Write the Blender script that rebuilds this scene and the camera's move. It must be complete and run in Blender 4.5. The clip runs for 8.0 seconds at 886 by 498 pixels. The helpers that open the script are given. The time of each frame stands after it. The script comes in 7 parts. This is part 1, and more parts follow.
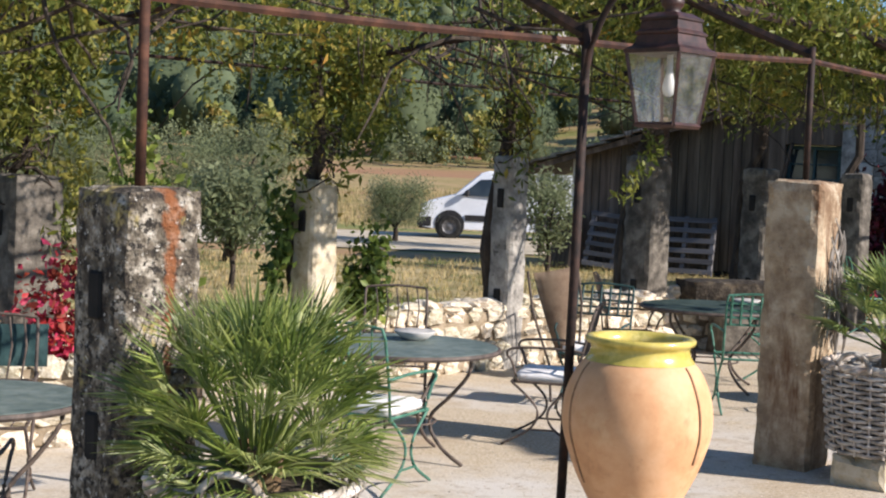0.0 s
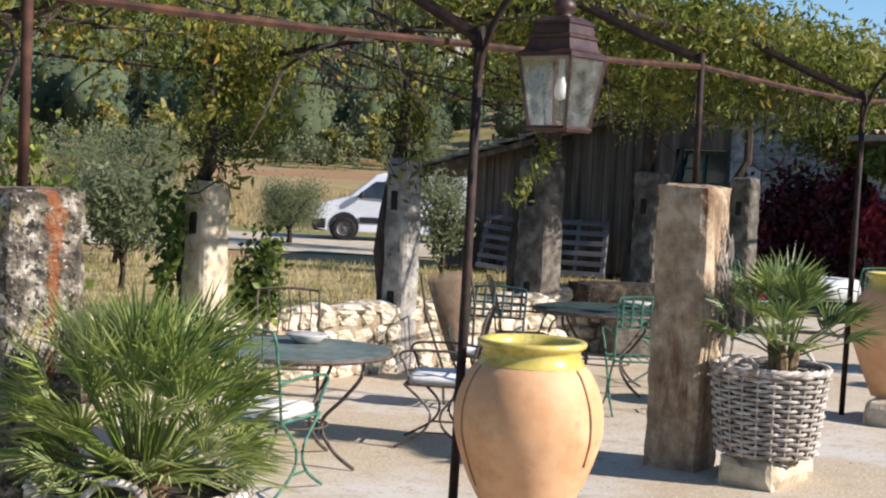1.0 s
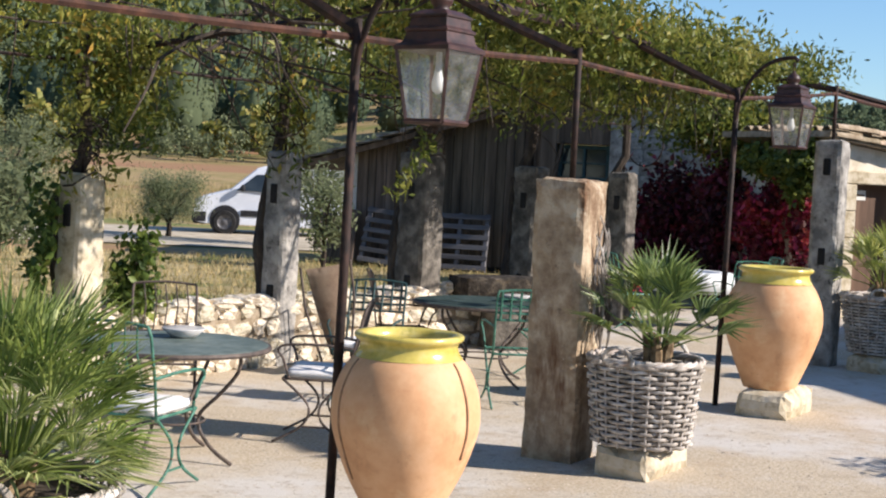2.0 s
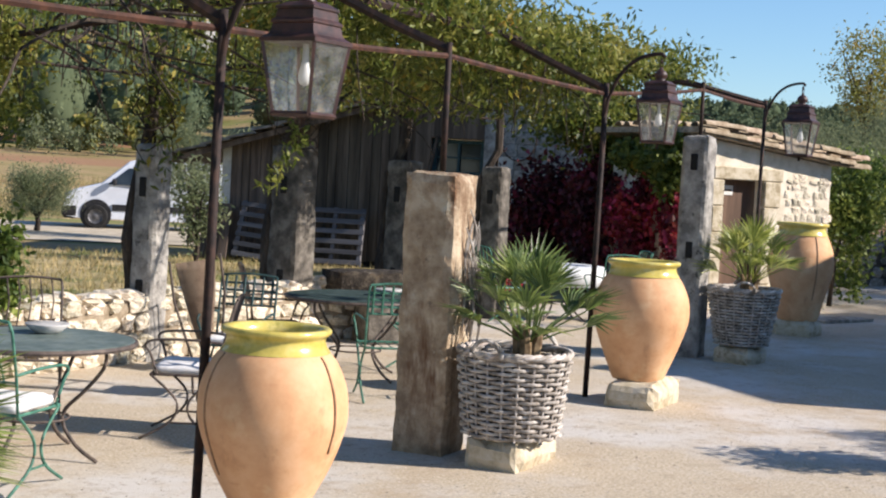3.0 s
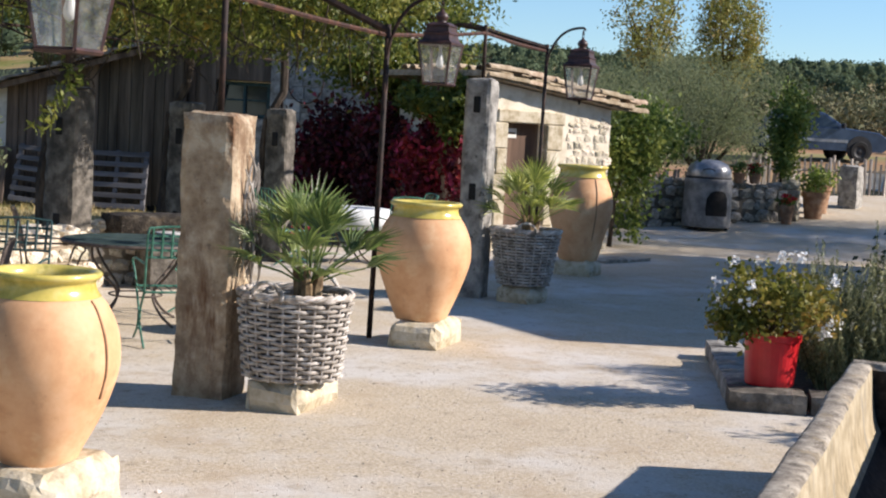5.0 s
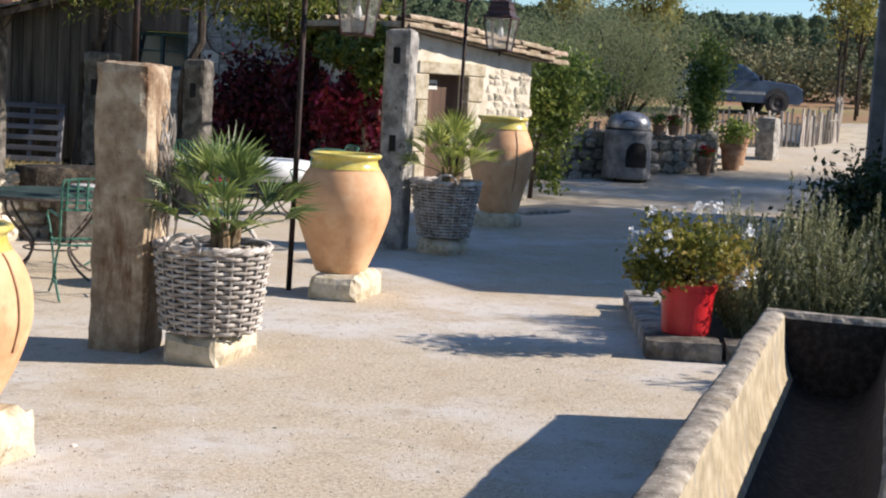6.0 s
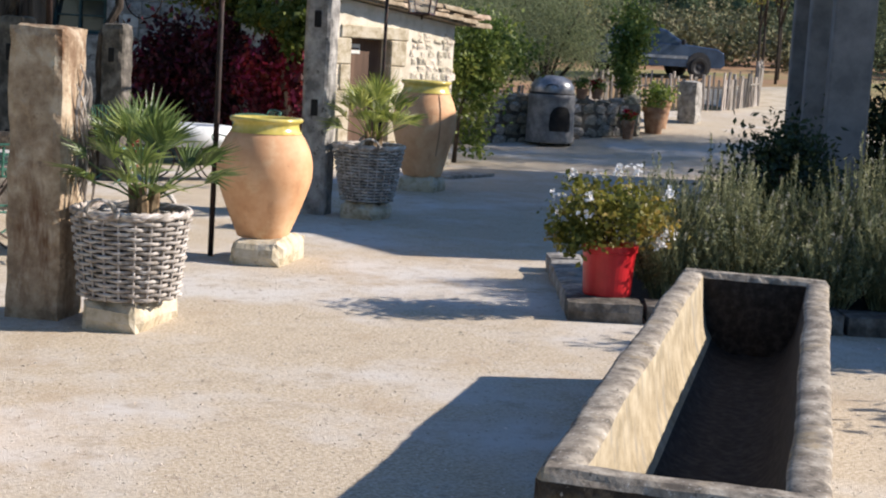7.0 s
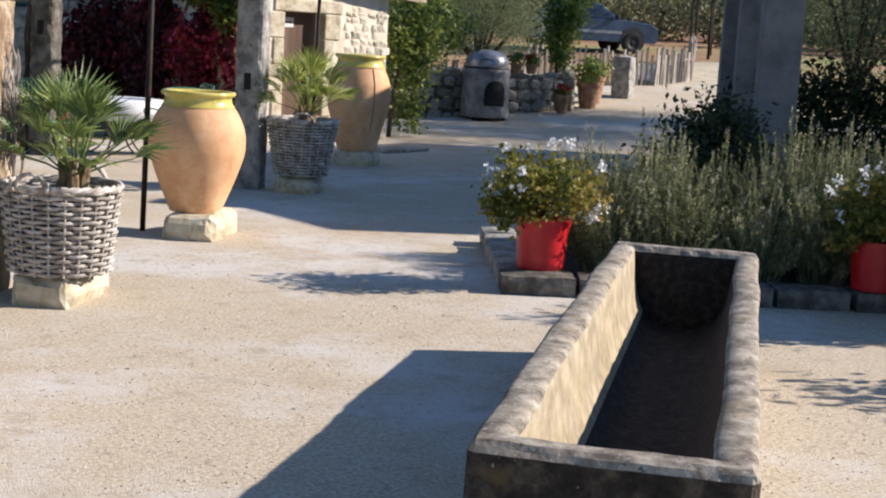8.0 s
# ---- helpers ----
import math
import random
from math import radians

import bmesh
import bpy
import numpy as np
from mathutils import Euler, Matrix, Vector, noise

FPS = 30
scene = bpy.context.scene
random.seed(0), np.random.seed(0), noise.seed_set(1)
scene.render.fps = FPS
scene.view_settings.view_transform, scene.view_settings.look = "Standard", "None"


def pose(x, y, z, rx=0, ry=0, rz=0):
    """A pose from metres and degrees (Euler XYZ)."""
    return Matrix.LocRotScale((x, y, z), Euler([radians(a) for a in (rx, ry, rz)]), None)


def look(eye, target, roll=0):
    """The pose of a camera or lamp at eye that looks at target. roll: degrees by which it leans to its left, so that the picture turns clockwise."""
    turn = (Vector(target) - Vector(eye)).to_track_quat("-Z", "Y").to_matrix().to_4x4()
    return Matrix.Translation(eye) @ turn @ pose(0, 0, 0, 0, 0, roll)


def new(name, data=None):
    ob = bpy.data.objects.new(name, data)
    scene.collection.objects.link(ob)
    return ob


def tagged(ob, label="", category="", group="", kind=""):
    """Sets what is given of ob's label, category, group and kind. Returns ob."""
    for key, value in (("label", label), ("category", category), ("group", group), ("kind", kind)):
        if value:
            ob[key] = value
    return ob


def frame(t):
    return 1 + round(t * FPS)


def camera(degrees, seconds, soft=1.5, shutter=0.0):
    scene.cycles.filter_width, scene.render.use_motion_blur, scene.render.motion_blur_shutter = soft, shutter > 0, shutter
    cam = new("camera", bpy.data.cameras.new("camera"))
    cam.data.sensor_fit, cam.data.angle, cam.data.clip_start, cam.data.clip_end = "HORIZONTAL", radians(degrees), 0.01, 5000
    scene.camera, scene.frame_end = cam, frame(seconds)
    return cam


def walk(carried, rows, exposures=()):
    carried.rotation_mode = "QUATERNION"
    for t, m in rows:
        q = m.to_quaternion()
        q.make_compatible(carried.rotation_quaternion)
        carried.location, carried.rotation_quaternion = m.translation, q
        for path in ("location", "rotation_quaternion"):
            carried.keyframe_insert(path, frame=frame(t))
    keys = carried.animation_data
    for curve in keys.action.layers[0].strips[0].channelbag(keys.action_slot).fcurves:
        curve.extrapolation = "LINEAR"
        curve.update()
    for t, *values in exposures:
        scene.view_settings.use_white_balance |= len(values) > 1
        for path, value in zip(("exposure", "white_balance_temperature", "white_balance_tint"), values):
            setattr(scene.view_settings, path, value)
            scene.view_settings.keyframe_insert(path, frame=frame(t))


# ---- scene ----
# ---- camera and its walk ----
cam = camera(34.36, 8.0, soft=2.1)
ROWS = [
    (0.0, 0.000, 0.000, 1.850, 0.00, -3.20, -2.25),
    (0.5, 0.005, 0.020, 1.851, -2.05, -2.99, -2.41),
    (1.0, 0.016, 0.036, 1.852, -4.18, -2.94, -2.60),
    (1.5, 0.028, 0.044, 1.852, -6.45, -2.97, -2.74),
    (3.0, 0.092, 0.040, 1.845, -13.74, -2.93, -3.03),
    (3.5, 0.115, 0.038, 1.844, -16.08, -3.03, -3.04),
    (4.0, 0.129, 0.031, 1.848, -18.22, -3.40, -3.15),
    (4.5, 0.150, 0.038, 1.837, -20.26, -3.95, -3.17),
    (6.0, 0.196, 0.033, 1.819, -25.17, -6.43, -3.24),
    (6.5, 0.209, 0.032, 1.813, -26.65, -7.14, -3.21),
    (7.0, 0.228, 0.026, 1.805, -28.15, -7.64, -3.12),
    (7.5, 0.237, 0.012, 1.807, -29.45, -8.09, -3.21),
    (8.0, 0.235, 0.013, 1.801, -30.72, -8.50, -3.34),
]
walk(cam, [(t, pose(x, y, z, 90 + pitch, roll, yaw)) for t, x, y, z, yaw, pitch, roll in ROWS],
     exposures=[(0.0, 0.70), (8.0, 0.70)])

# ---- world and sun ----
SUN_ELEVATION = radians(30)
SUN_FROM = Vector((0.93, -0.37, 0)).normalized()
world = bpy.data.worlds.new("sky")
scene.world = world
world.use_nodes = True
wn = world.node_tree
sky = wn.nodes.new("ShaderNodeTexSky")
sky.sky_type = "NISHITA"
sky.sun_disc = False
sky.sun_elevation = SUN_ELEVATION
sky.sun_rotation = math.atan2(SUN_FROM.x, SUN_FROM.y)
sky.air_density, sky.dust_density, sky.ozone_density = 1.0, 0.1, 6.5
wn.links.new(sky.outputs[0], wn.nodes["Background"].inputs[0])
wn.nodes["Background"].inputs[1].default_value = 0.100
sun_data = bpy.data.lights.new("sun", "SUN")
sun_data.energy, sun_data.angle, sun_data.color = 5.0, radians(0.6), (1.0, 0.90, 0.825)
sun = new("sun", sun_data)
to_sun = Vector((SUN_FROM.x * math.cos(SUN_ELEVATION), SUN_FROM.y * math.cos(SUN_ELEVATION), math.sin(SUN_ELEVATION)))
sun.matrix_world = look(to_sun * 60, (0, 0, 0))
# ---- materials ----
def material(name, colours, scale=8.0, detail=6.0, rough=0.85, bump=0.3, bump_scale=60.0, metal=0.0,
             spots=None, spot_scale=5.0, spot_cut=(0.55, 0.62), vary=0.0, stretch=(1, 1, 1), bump_distance=0.01,
             translucent=0.0, island=0.0, spec=0.3, coords="Object"):
    """Noise-mottled surface: a ramp of colours over noise, optional spots, bump, and variation from piece to piece."""
    m = bpy.data.materials.new(name)
    m.use_nodes = True
    nt = m.node_tree
    N, L = nt.nodes, nt.links
    bsdf = N["Principled BSDF"]
    tc = N.new("ShaderNodeTexCoord")
    mp = N.new("ShaderNodeMapping")
    mp.inputs["Scale"].default_value = stretch
    L.new(tc.outputs[coords], mp.inputs[0])
    noi = N.new("ShaderNodeTexNoise")
    noi.inputs["Scale"].default_value, noi.inputs["Detail"].default_value = scale, detail
    noi.inputs["Roughness"].default_value = 0.65
    L.new(mp.outputs[0], noi.inputs["Vector"])
    ramp = N.new("ShaderNodeValToRGB")
    e = ramp.color_ramp.elements
    for i, c in enumerate(colours):
        p = 0.37 + 0.26 * i / max(1, len(colours) - 1)
        if i < 2:
            e[i].position, e[i].color = p, (*c, 1)
        else:
            e.new(p).color = (*c, 1)
    L.new(noi.outputs[0], ramp.inputs[0])
    col = ramp.outputs[0]
    for k, (sc, *_) in enumerate(spots or []):
        sn = N.new("ShaderNodeTexNoise")
        sn.inputs["Scale"].default_value = spots[k][1]
        sn.inputs["Detail"].default_value = 5.0
        sn.inputs["Roughness"].default_value = 0.7
        off = N.new("ShaderNodeMapping")
        off.inputs["Location"].default_value = (7.3 * (k + 1), 3.1, 1.7 * k)
        if len(spots[k]) > 4:
            off.inputs["Scale"].default_value = spots[k][4]
        L.new(tc.outputs[coords], off.inputs[0])
        L.new(off.outputs[0], sn.inputs["Vector"])
        sr = N.new("ShaderNodeMapRange")
        sr.inputs["From Min"].default_value, sr.inputs["From Max"].default_value = spots[k][2], spots[k][3]
        L.new(sn.outputs[0], sr.inputs["Value"])
        mx = N.new("ShaderNodeMix")
        mx.data_type = "RGBA"
        L.new(sr.outputs[0], mx.inputs["Factor"])
        L.new(col, mx.inputs["A"])
        mx.inputs["B"].default_value = (*sc, 1)
        col = mx.outputs["Result"]
    if vary or island:
        hsv = N.new("ShaderNodeHueSaturation")
        src = N.new("ShaderNodeNewGeometry").outputs["Random Per Island"] if island else N.new("ShaderNodeObjectInfo").outputs["Random"]
        v = N.new("ShaderNodeMapRange")
        amount = island or vary
        v.inputs["To Min"].default_value, v.inputs["To Max"].default_value = 1 - amount, 1 + amount
        L.new(src, v.inputs["Value"])
        L.new(v.outputs[0], hsv.inputs["Value"])
        h = N.new("ShaderNodeMapRange")
        h.inputs["To Min"].default_value, h.inputs["To Max"].default_value = 0.5 + 0.05 * amount, 0.5 - 0.05 * amount
        L.new(src, h.inputs["Value"])
        L.new(h.outputs[0], hsv.inputs["Hue"])
        L.new(col, hsv.inputs["Color"])
        col = hsv.outputs[0]
    L.new(col, bsdf.inputs["Base Color"])
    bsdf.inputs["Roughness"].default_value = rough
    bsdf.inputs["Metallic"].default_value = metal
    bsdf.inputs["Specular IOR Level"].default_value = spec
    if bump:
        bn = N.new("ShaderNodeTexNoise")
        bn.inputs["Scale"].default_value, bn.inputs["Detail"].default_value = bump_scale, 8.0
        L.new(mp.outputs[0], bn.inputs["Vector"])
        bp = N.new("ShaderNodeBump")
        bp.inputs["Strength"].default_value, bp.inputs["Distance"].default_value = bump, bump_distance
        L.new(bn.outputs[0], bp.inputs["Height"])
        L.new(bp.outputs[0], bsdf.inputs["Normal"])
    if translucent:
        tr = N.new("ShaderNodeBsdfTranslucent")
        L.new(col, tr.inputs["Color"])
        ms = N.new("ShaderNodeMixShader")
        ms.inputs[0].default_value = translucent
        L.new(bsdf.outputs[0], ms.inputs[1])
        L.new(tr.outputs[0], ms.inputs[2])
        L.new(ms.outputs[0], N["Material Output"].inputs[0])
    return m


M_GRAVEL = material("gravel", [(0.36, 0.288, 0.203), (0.515, 0.432, 0.313), (0.64, 0.56, 0.435)], 46, 9, 0.95, 0.65, 105,
                    spots=[((0.59, 0.555, 0.50), 0.42, 0.47, 0.62), ((0.44, 0.345, 0.235), 1.3, 0.55, 0.72), ((0.33, 0.265, 0.20), 14, 0.58, 0.72), ((0.20, 0.15, 0.10), 44, 0.66, 0.74), ((0.70, 0.66, 0.59), 40, 0.60, 0.68), ((0.38, 0.31, 0.225), 5, 0.56, 0.76)], bump_distance=0.012)
M_FIELD = material("dry_field", [(0.20, 0.16, 0.06), (0.30, 0.23, 0.10), (0.36, 0.25, 0.13)], 0.35, 8, 0.95, 0.6, 3,
                   spots=[((0.16, 0.19, 0.05), 0.12, 0.52, 0.62, (0.25, 1, 1)), ((0.30, 0.17, 0.09), 0.06, 0.52, 0.60, (0.2, 1, 1))], bump_distance=0.1)
M_GRASSGROUND = material("grass_ground", [(0.20, 0.17, 0.065), (0.33, 0.265, 0.125), (0.43, 0.35, 0.19)], 1.2, 8, 0.95, 0.8, 14,
                         spots=[((0.10, 0.13, 0.03), 0.4, 0.50, 0.62)], bump_distance=0.05)
M_TRACK = material("pale_track", [(0.36, 0.305, 0.22), (0.46, 0.40, 0.30), (0.54, 0.48, 0.375)], 2.0, 8, 0.95, 0.4, 30)
M_PILLAR = material("weathered_limestone", [(0.24, 0.170, 0.108), (0.37, 0.278, 0.182), (0.50, 0.405, 0.285)], 7, 9, 0.93, 0.55, 38,
                    spots=[((0.10, 0.078, 0.055), 7, 0.62, 0.74), ((0.15, 0.08, 0.042), 3.6, 0.52, 0.66, (1, 1, 0.25)), ((0.52, 0.47, 0.36), 6, 0.60, 0.70)], bump_distance=0.02)
M_PILLAR_GREY = material("grey_limestone", [(0.16, 0.15, 0.135), (0.29, 0.275, 0.25), (0.42, 0.40, 0.36)], 6, 9, 0.93, 0.5, 40,
                         spots=[((0.09, 0.085, 0.075), 9, 0.58, 0.66)], bump_distance=0.02)
# Darker copy of the grey stone; shade is put into its colour.
M_SHADESTONE = material("shade_dark_weathered_stone", [(0.055, 0.05, 0.042), (0.115, 0.102, 0.085), (0.21, 0.19, 0.16)], 6, 9, 0.93, 0.5, 40, bump_distance=0.02)
M_LICHEN = material("lichened_limestone", [(0.042, 0.034, 0.027), (0.14, 0.118, 0.088), (0.43, 0.39, 0.32)], 13, 9, 0.95, 1.0, 40,
                    spots=[((0.03, 0.026, 0.022), 26, 0.53, 0.58), ((0.62, 0.60, 0.54), 32, 0.61, 0.66), ((0.32, 0.26, 0.10), 6, 0.60, 0.68)], bump_distance=0.03)


def orange_streak(m):
    """A band of orange lichen that runs down one face, broken up by noise and fading towards the ground."""
    N, L = m.node_tree.nodes, m.node_tree.links
    bsdf = N["Principled BSDF"]
    old = bsdf.inputs["Base Color"].links[0].from_socket
    tc = N.new("ShaderNodeTexCoord")
    sep = N.new("ShaderNodeSeparateXYZ")
    L.new(tc.outputs["Object"], sep.inputs[0])

    def op(kind, a, b=0.0):
        n = N.new("ShaderNodeMath")
        n.operation = kind
        for i, v in enumerate((a, b)):
            if isinstance(v, (int, float)):
                n.inputs[i].default_value = v
            else:
                L.new(v, n.inputs[i])
        return n.outputs[0]
    noi = N.new("ShaderNodeTexNoise")
    noi.inputs["Scale"].default_value, noi.inputs["Detail"].default_value = 16.0, 8.0
    L.new(tc.outputs["Object"], noi.inputs["Vector"])
    away = op("ABSOLUTE", op("SUBTRACT", sep.outputs["X"], 0.02))
    half = op("MULTIPLY", op("SUBTRACT", sep.outputs["Z"], 0.35), 0.036)
    inside = op("SUBTRACT", op("ADD", half, op("MULTIPLY", op("SUBTRACT", noi.outputs[0], 0.5), 0.16)), away)
    mr = N.new("ShaderNodeMapRange")
    mr.inputs["From Min"].default_value, mr.inputs["From Max"].default_value = 0.0, 0.025
    L.new(inside, mr.inputs["Value"])
    face = op("LESS_THAN", sep.outputs["Y"], -0.11)
    mix = N.new("ShaderNodeMix")
    mix.data_type = "RGBA"
    L.new(op("MULTIPLY", op("MULTIPLY", mr.outputs[0], face), 0.75), mix.inputs["Factor"])
    L.new(old, mix.inputs["A"])
    mix.inputs["B"].default_value = (0.25, 0.085, 0.028, 1)
    L.new(mix.outputs["Result"], bsdf.inputs["Base Color"])


orange_streak(M_LICHEN)
M_SLAB = material("cream_stone", [(0.34, 0.28, 0.18), (0.52, 0.45, 0.32), (0.60, 0.54, 0.42)], 6, 8, 0.92, 0.5, 40,
                  spots=[((0.26, 0.20, 0.12), 8, 0.60, 0.70)], bump_distance=0.015)
M_WALLSTONE = material("wall_stone", [(0.46, 0.38, 0.25), (0.66, 0.59, 0.46), (0.76, 0.71, 0.61)], 7, 7, 0.93, 0.5, 35, vary=0.3,
                       spots=[((0.36, 0.25, 0.12), 5, 0.58, 0.70)], bump_distance=0.015)
M_MORTAR = material("lime_mortar", [(0.20, 0.155, 0.10), (0.29, 0.235, 0.165), (0.37, 0.31, 0.23)], 9, 7, 0.95, 0.5, 50)
M_DARKSTONE = material("dark_rubble_stone", [(0.20, 0.175, 0.135), (0.33, 0.295, 0.24), (0.47, 0.43, 0.36)], 7, 7, 0.93, 0.5, 35, vary=0.35)
M_DARKMORTAR = material("dark_mortar", [(0.07, 0.06, 0.05), (0.11, 0.095, 0.075), (0.15, 0.13, 0.10)], 9, 7, 0.95, 0.5, 50)
M_TERRA = material("terracotta", [(0.59, 0.315, 0.155), (0.655, 0.37, 0.192), (0.705, 0.425, 0.238)], 4.5, 7, 0.66, 0.18, 26,
                   spots=[((0.76, 0.56, 0.33), 2.2, 0.54, 0.74), ((0.52, 0.24, 0.11), 3.0, 0.68, 0.80, (1, 1, 2.5)), ((0.30, 0.13, 0.07), 22, 0.68, 0.74), ((0.46, 0.24, 0.12), 6, 0.58, 0.72, (1, 1, 0.5))], bump_distance=0.006)
M_TERRA_DARK = material("terracotta_line", [(0.20, 0.115, 0.065), (0.29, 0.165, 0.09), (0.38, 0.22, 0.12)], 12, 6, 0.7, 0.3, 40)
M_GLAZE = material("yellow_glaze", [(0.46, 0.38, 0.085), (0.58, 0.47, 0.11), (0.62, 0.53, 0.18)], 6, 6, 0.22, 0.12, 18,
                   spots=[((0.30, 0.28, 0.06), 5, 0.58, 0.72)], bump_distance=0.004, spec=0.5)
M_IRON = material("rusted_dark_iron", [(0.014, 0.010, 0.009), (0.026, 0.016, 0.013), (0.05, 0.026, 0.019)], 14, 7, 0.75, 0.3, 90, bump_distance=0.003)
M_RUST = material("red_rust_bar", [(0.030, 0.014, 0.010), (0.055, 0.024, 0.015), (0.095, 0.040, 0.023)], 9, 7, 0.8, 0.3, 90, bump_distance=0.003)
M_LANTERN = material("oxidised_copper_brown", [(0.022, 0.010, 0.008), (0.042, 0.018, 0.014), (0.075, 0.032, 0.025)], 12, 7, 0.48, 0.2, 60, spec=0.5, bump_distance=0.003)
M_GREENIRON = material("green_painted_iron", [(0.030, 0.105, 0.075), (0.05, 0.155, 0.11), (0.085, 0.22, 0.16)], 16, 6, 0.5, 0.2, 80, bump_distance=0.002)
M_TABLETOP = material("slate_green_tabletop", [(0.075, 0.105, 0.095), (0.12, 0.155, 0.14), (0.17, 0.205, 0.185)], 9, 7, 0.55, 0.15, 50, bump_distance=0.002,
                      spots=[((0.20, 0.25, 0.23), 3, 0.58, 0.72)], spec=0.5)
# Darker copy of the slate-green top; the table's shade is in its colour.
M_TABLEDARK = material("shade_dark_green_tabletop", [(0.02, 0.035, 0.032), (0.035, 0.055, 0.05), (0.06, 0.085, 0.078)], 9, 7, 0.75, 0.15, 50, bump_distance=0.002, spec=0.15)
M_LEG = material("dark_brown_iron", [(0.05, 0.04, 0.035), (0.09, 0.07, 0.06), (0.13, 0.10, 0.08)], 14, 6, 0.6, 0.2, 80, bump_distance=0.002)
M_CUSHION = material("white_cotton", [(0.66, 0.66, 0.66), (0.76, 0.75, 0.74), (0.80, 0.80, 0.79)], 5, 5, 0.9, 0.3, 30, bump_distance=0.01)
M_TAN = material("tan_canvas", [(0.24, 0.17, 0.12), (0.31, 0.225, 0.16), (0.37, 0.28, 0.20)], 8, 5, 0.9, 0.3, 120, bump_distance=0.004)
M_DISH = material("glazed_grey_dish", [(0.32, 0.33, 0.33), (0.44, 0.44, 0.43), (0.54, 0.53, 0.51)], 8, 5, 0.3, 0.1, 30)
M_WICKER = material("grey_willow", [(0.26, 0.225, 0.19), (0.46, 0.41, 0.36), (0.64, 0.60, 0.55)], 9, 7, 0.85, 0.4, 60, island=0.3, bump_distance=0.004)
M_SOIL = material("dark_soil", [(0.03, 0.024, 0.018), (0.05, 0.04, 0.03), (0.085, 0.065, 0.045)], 20, 7, 0.98, 0.8, 50)
M_PALM = material("palm_leaf", [(0.085, 0.135, 0.03), (0.17, 0.23, 0.06), (0.32, 0.37, 0.14)], 3, 4, 0.42, 0.0, island=0.4, translucent=0.28, spec=0.5)
M_PALMGOLD = material("yellow_palm_leaf", [(0.20, 0.25, 0.04), (0.32, 0.36, 0.08), (0.46, 0.48, 0.17)], 3, 4, 0.42, 0.0, island=0.35, translucent=0.4, spec=0.5)
M_PALMLIT = material("bright_palm_leaf", [(0.14, 0.20, 0.035), (0.25, 0.31, 0.08), (0.42, 0.46, 0.20)], 3, 4, 0.42, 0.0, island=0.4, translucent=0.35, spec=0.5)
M_PALMDRY = material("palm_fibre", [(0.10, 0.06, 0.03), (0.19, 0.13, 0.07), (0.28, 0.20, 0.11)], 14, 6, 0.95, 0.5, 40)
M_VINE = material("vine_leaf", [(0.060, 0.084, 0.015), (0.138, 0.17, 0.031), (0.28, 0.27, 0.063)], 1.3, 5, 0.5, 0.0, island=0.45, translucent=0.42,
                  spots=[((0.34, 0.24, 0.03), 1.6, 0.60, 0.68)])
M_VINEYELLOW = material("yellow_vine_leaf", [(0.22, 0.21, 0.03), (0.33, 0.29, 0.05), (0.30, 0.19, 0.035)], 2, 4, 0.6, 0.0, island=0.35, translucent=0.4)
M_REDVINE = material("red_creeper_leaf", [(0.07, 0.010, 0.014), (0.21, 0.020, 0.026), (0.48, 0.04, 0.048)], 2, 4, 0.55, 0.0, island=0.5, translucent=0.32)
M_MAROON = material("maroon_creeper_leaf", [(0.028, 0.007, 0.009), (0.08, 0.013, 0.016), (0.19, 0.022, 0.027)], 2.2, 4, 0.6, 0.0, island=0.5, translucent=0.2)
M_IVY = material("ivy_leaf", [(0.07, 0.115, 0.024), (0.15, 0.21, 0.042), (0.30, 0.34, 0.085)], 1.5, 4, 0.5, 0.0, island=0.4, translucent=0.35)
M_OLIVE = material("olive_leaf", [(0.15, 0.18, 0.088), (0.195, 0.225, 0.122), (0.25, 0.275, 0.16)], 1.2, 4, 0.85, 0.0, island=0.12, translucent=0.45, spec=0.1)
# Bluish, lifted greens: the haze of distance is put into the leaf colour.
M_WOODS = material("hazy_far_wood_leaf", [(0.062, 0.090, 0.056), (0.092, 0.125, 0.072), (0.135, 0.163, 0.090)], 0.09, 6, 0.9, 0.0, island=0.25, translucent=0.3, spec=0.05)
M_SCRUB = material("scrub_leaf", [(0.065, 0.085, 0.042), (0.11, 0.125, 0.062), (0.175, 0.155, 0.08)], 0.08, 6, 0.85, 0.0, island=0.4, translucent=0.15)
M_AUTUMN = material("autumn_leaf", [(0.17, 0.19, 0.045), (0.27, 0.275, 0.07), (0.36, 0.28, 0.085)], 1.2, 4, 0.6, 0.0, island=0.4, translucent=0.35)
M_LAVENDER = material("lavender_stem", [(0.115, 0.125, 0.055), (0.215, 0.225, 0.11), (0.40, 0.405, 0.22)], 2.5, 4, 0.75, 0.0, island=0.45, translucent=0.2)
M_LAVTIP = material("dry_flower_spike", [(0.24, 0.235, 0.17), (0.36, 0.35, 0.27), (0.47, 0.45, 0.37)], 4, 4, 0.8, 0.0, island=0.35, translucent=0.25)
M_SHRUB = material("dark_shrub_leaf", [(0.012, 0.024, 0.009), (0.024, 0.042, 0.014), (0.045, 0.068, 0.024)], 3, 4, 0.5, 0.0, island=0.4, translucent=0.2)
M_FLOWERLEAF = material("geranium_leaf", [(0.10, 0.115, 0.02), (0.19, 0.19, 0.035), (0.36, 0.25, 0.06)], 2.2, 4, 0.55, 0.0, island=0.4, translucent=0.35)
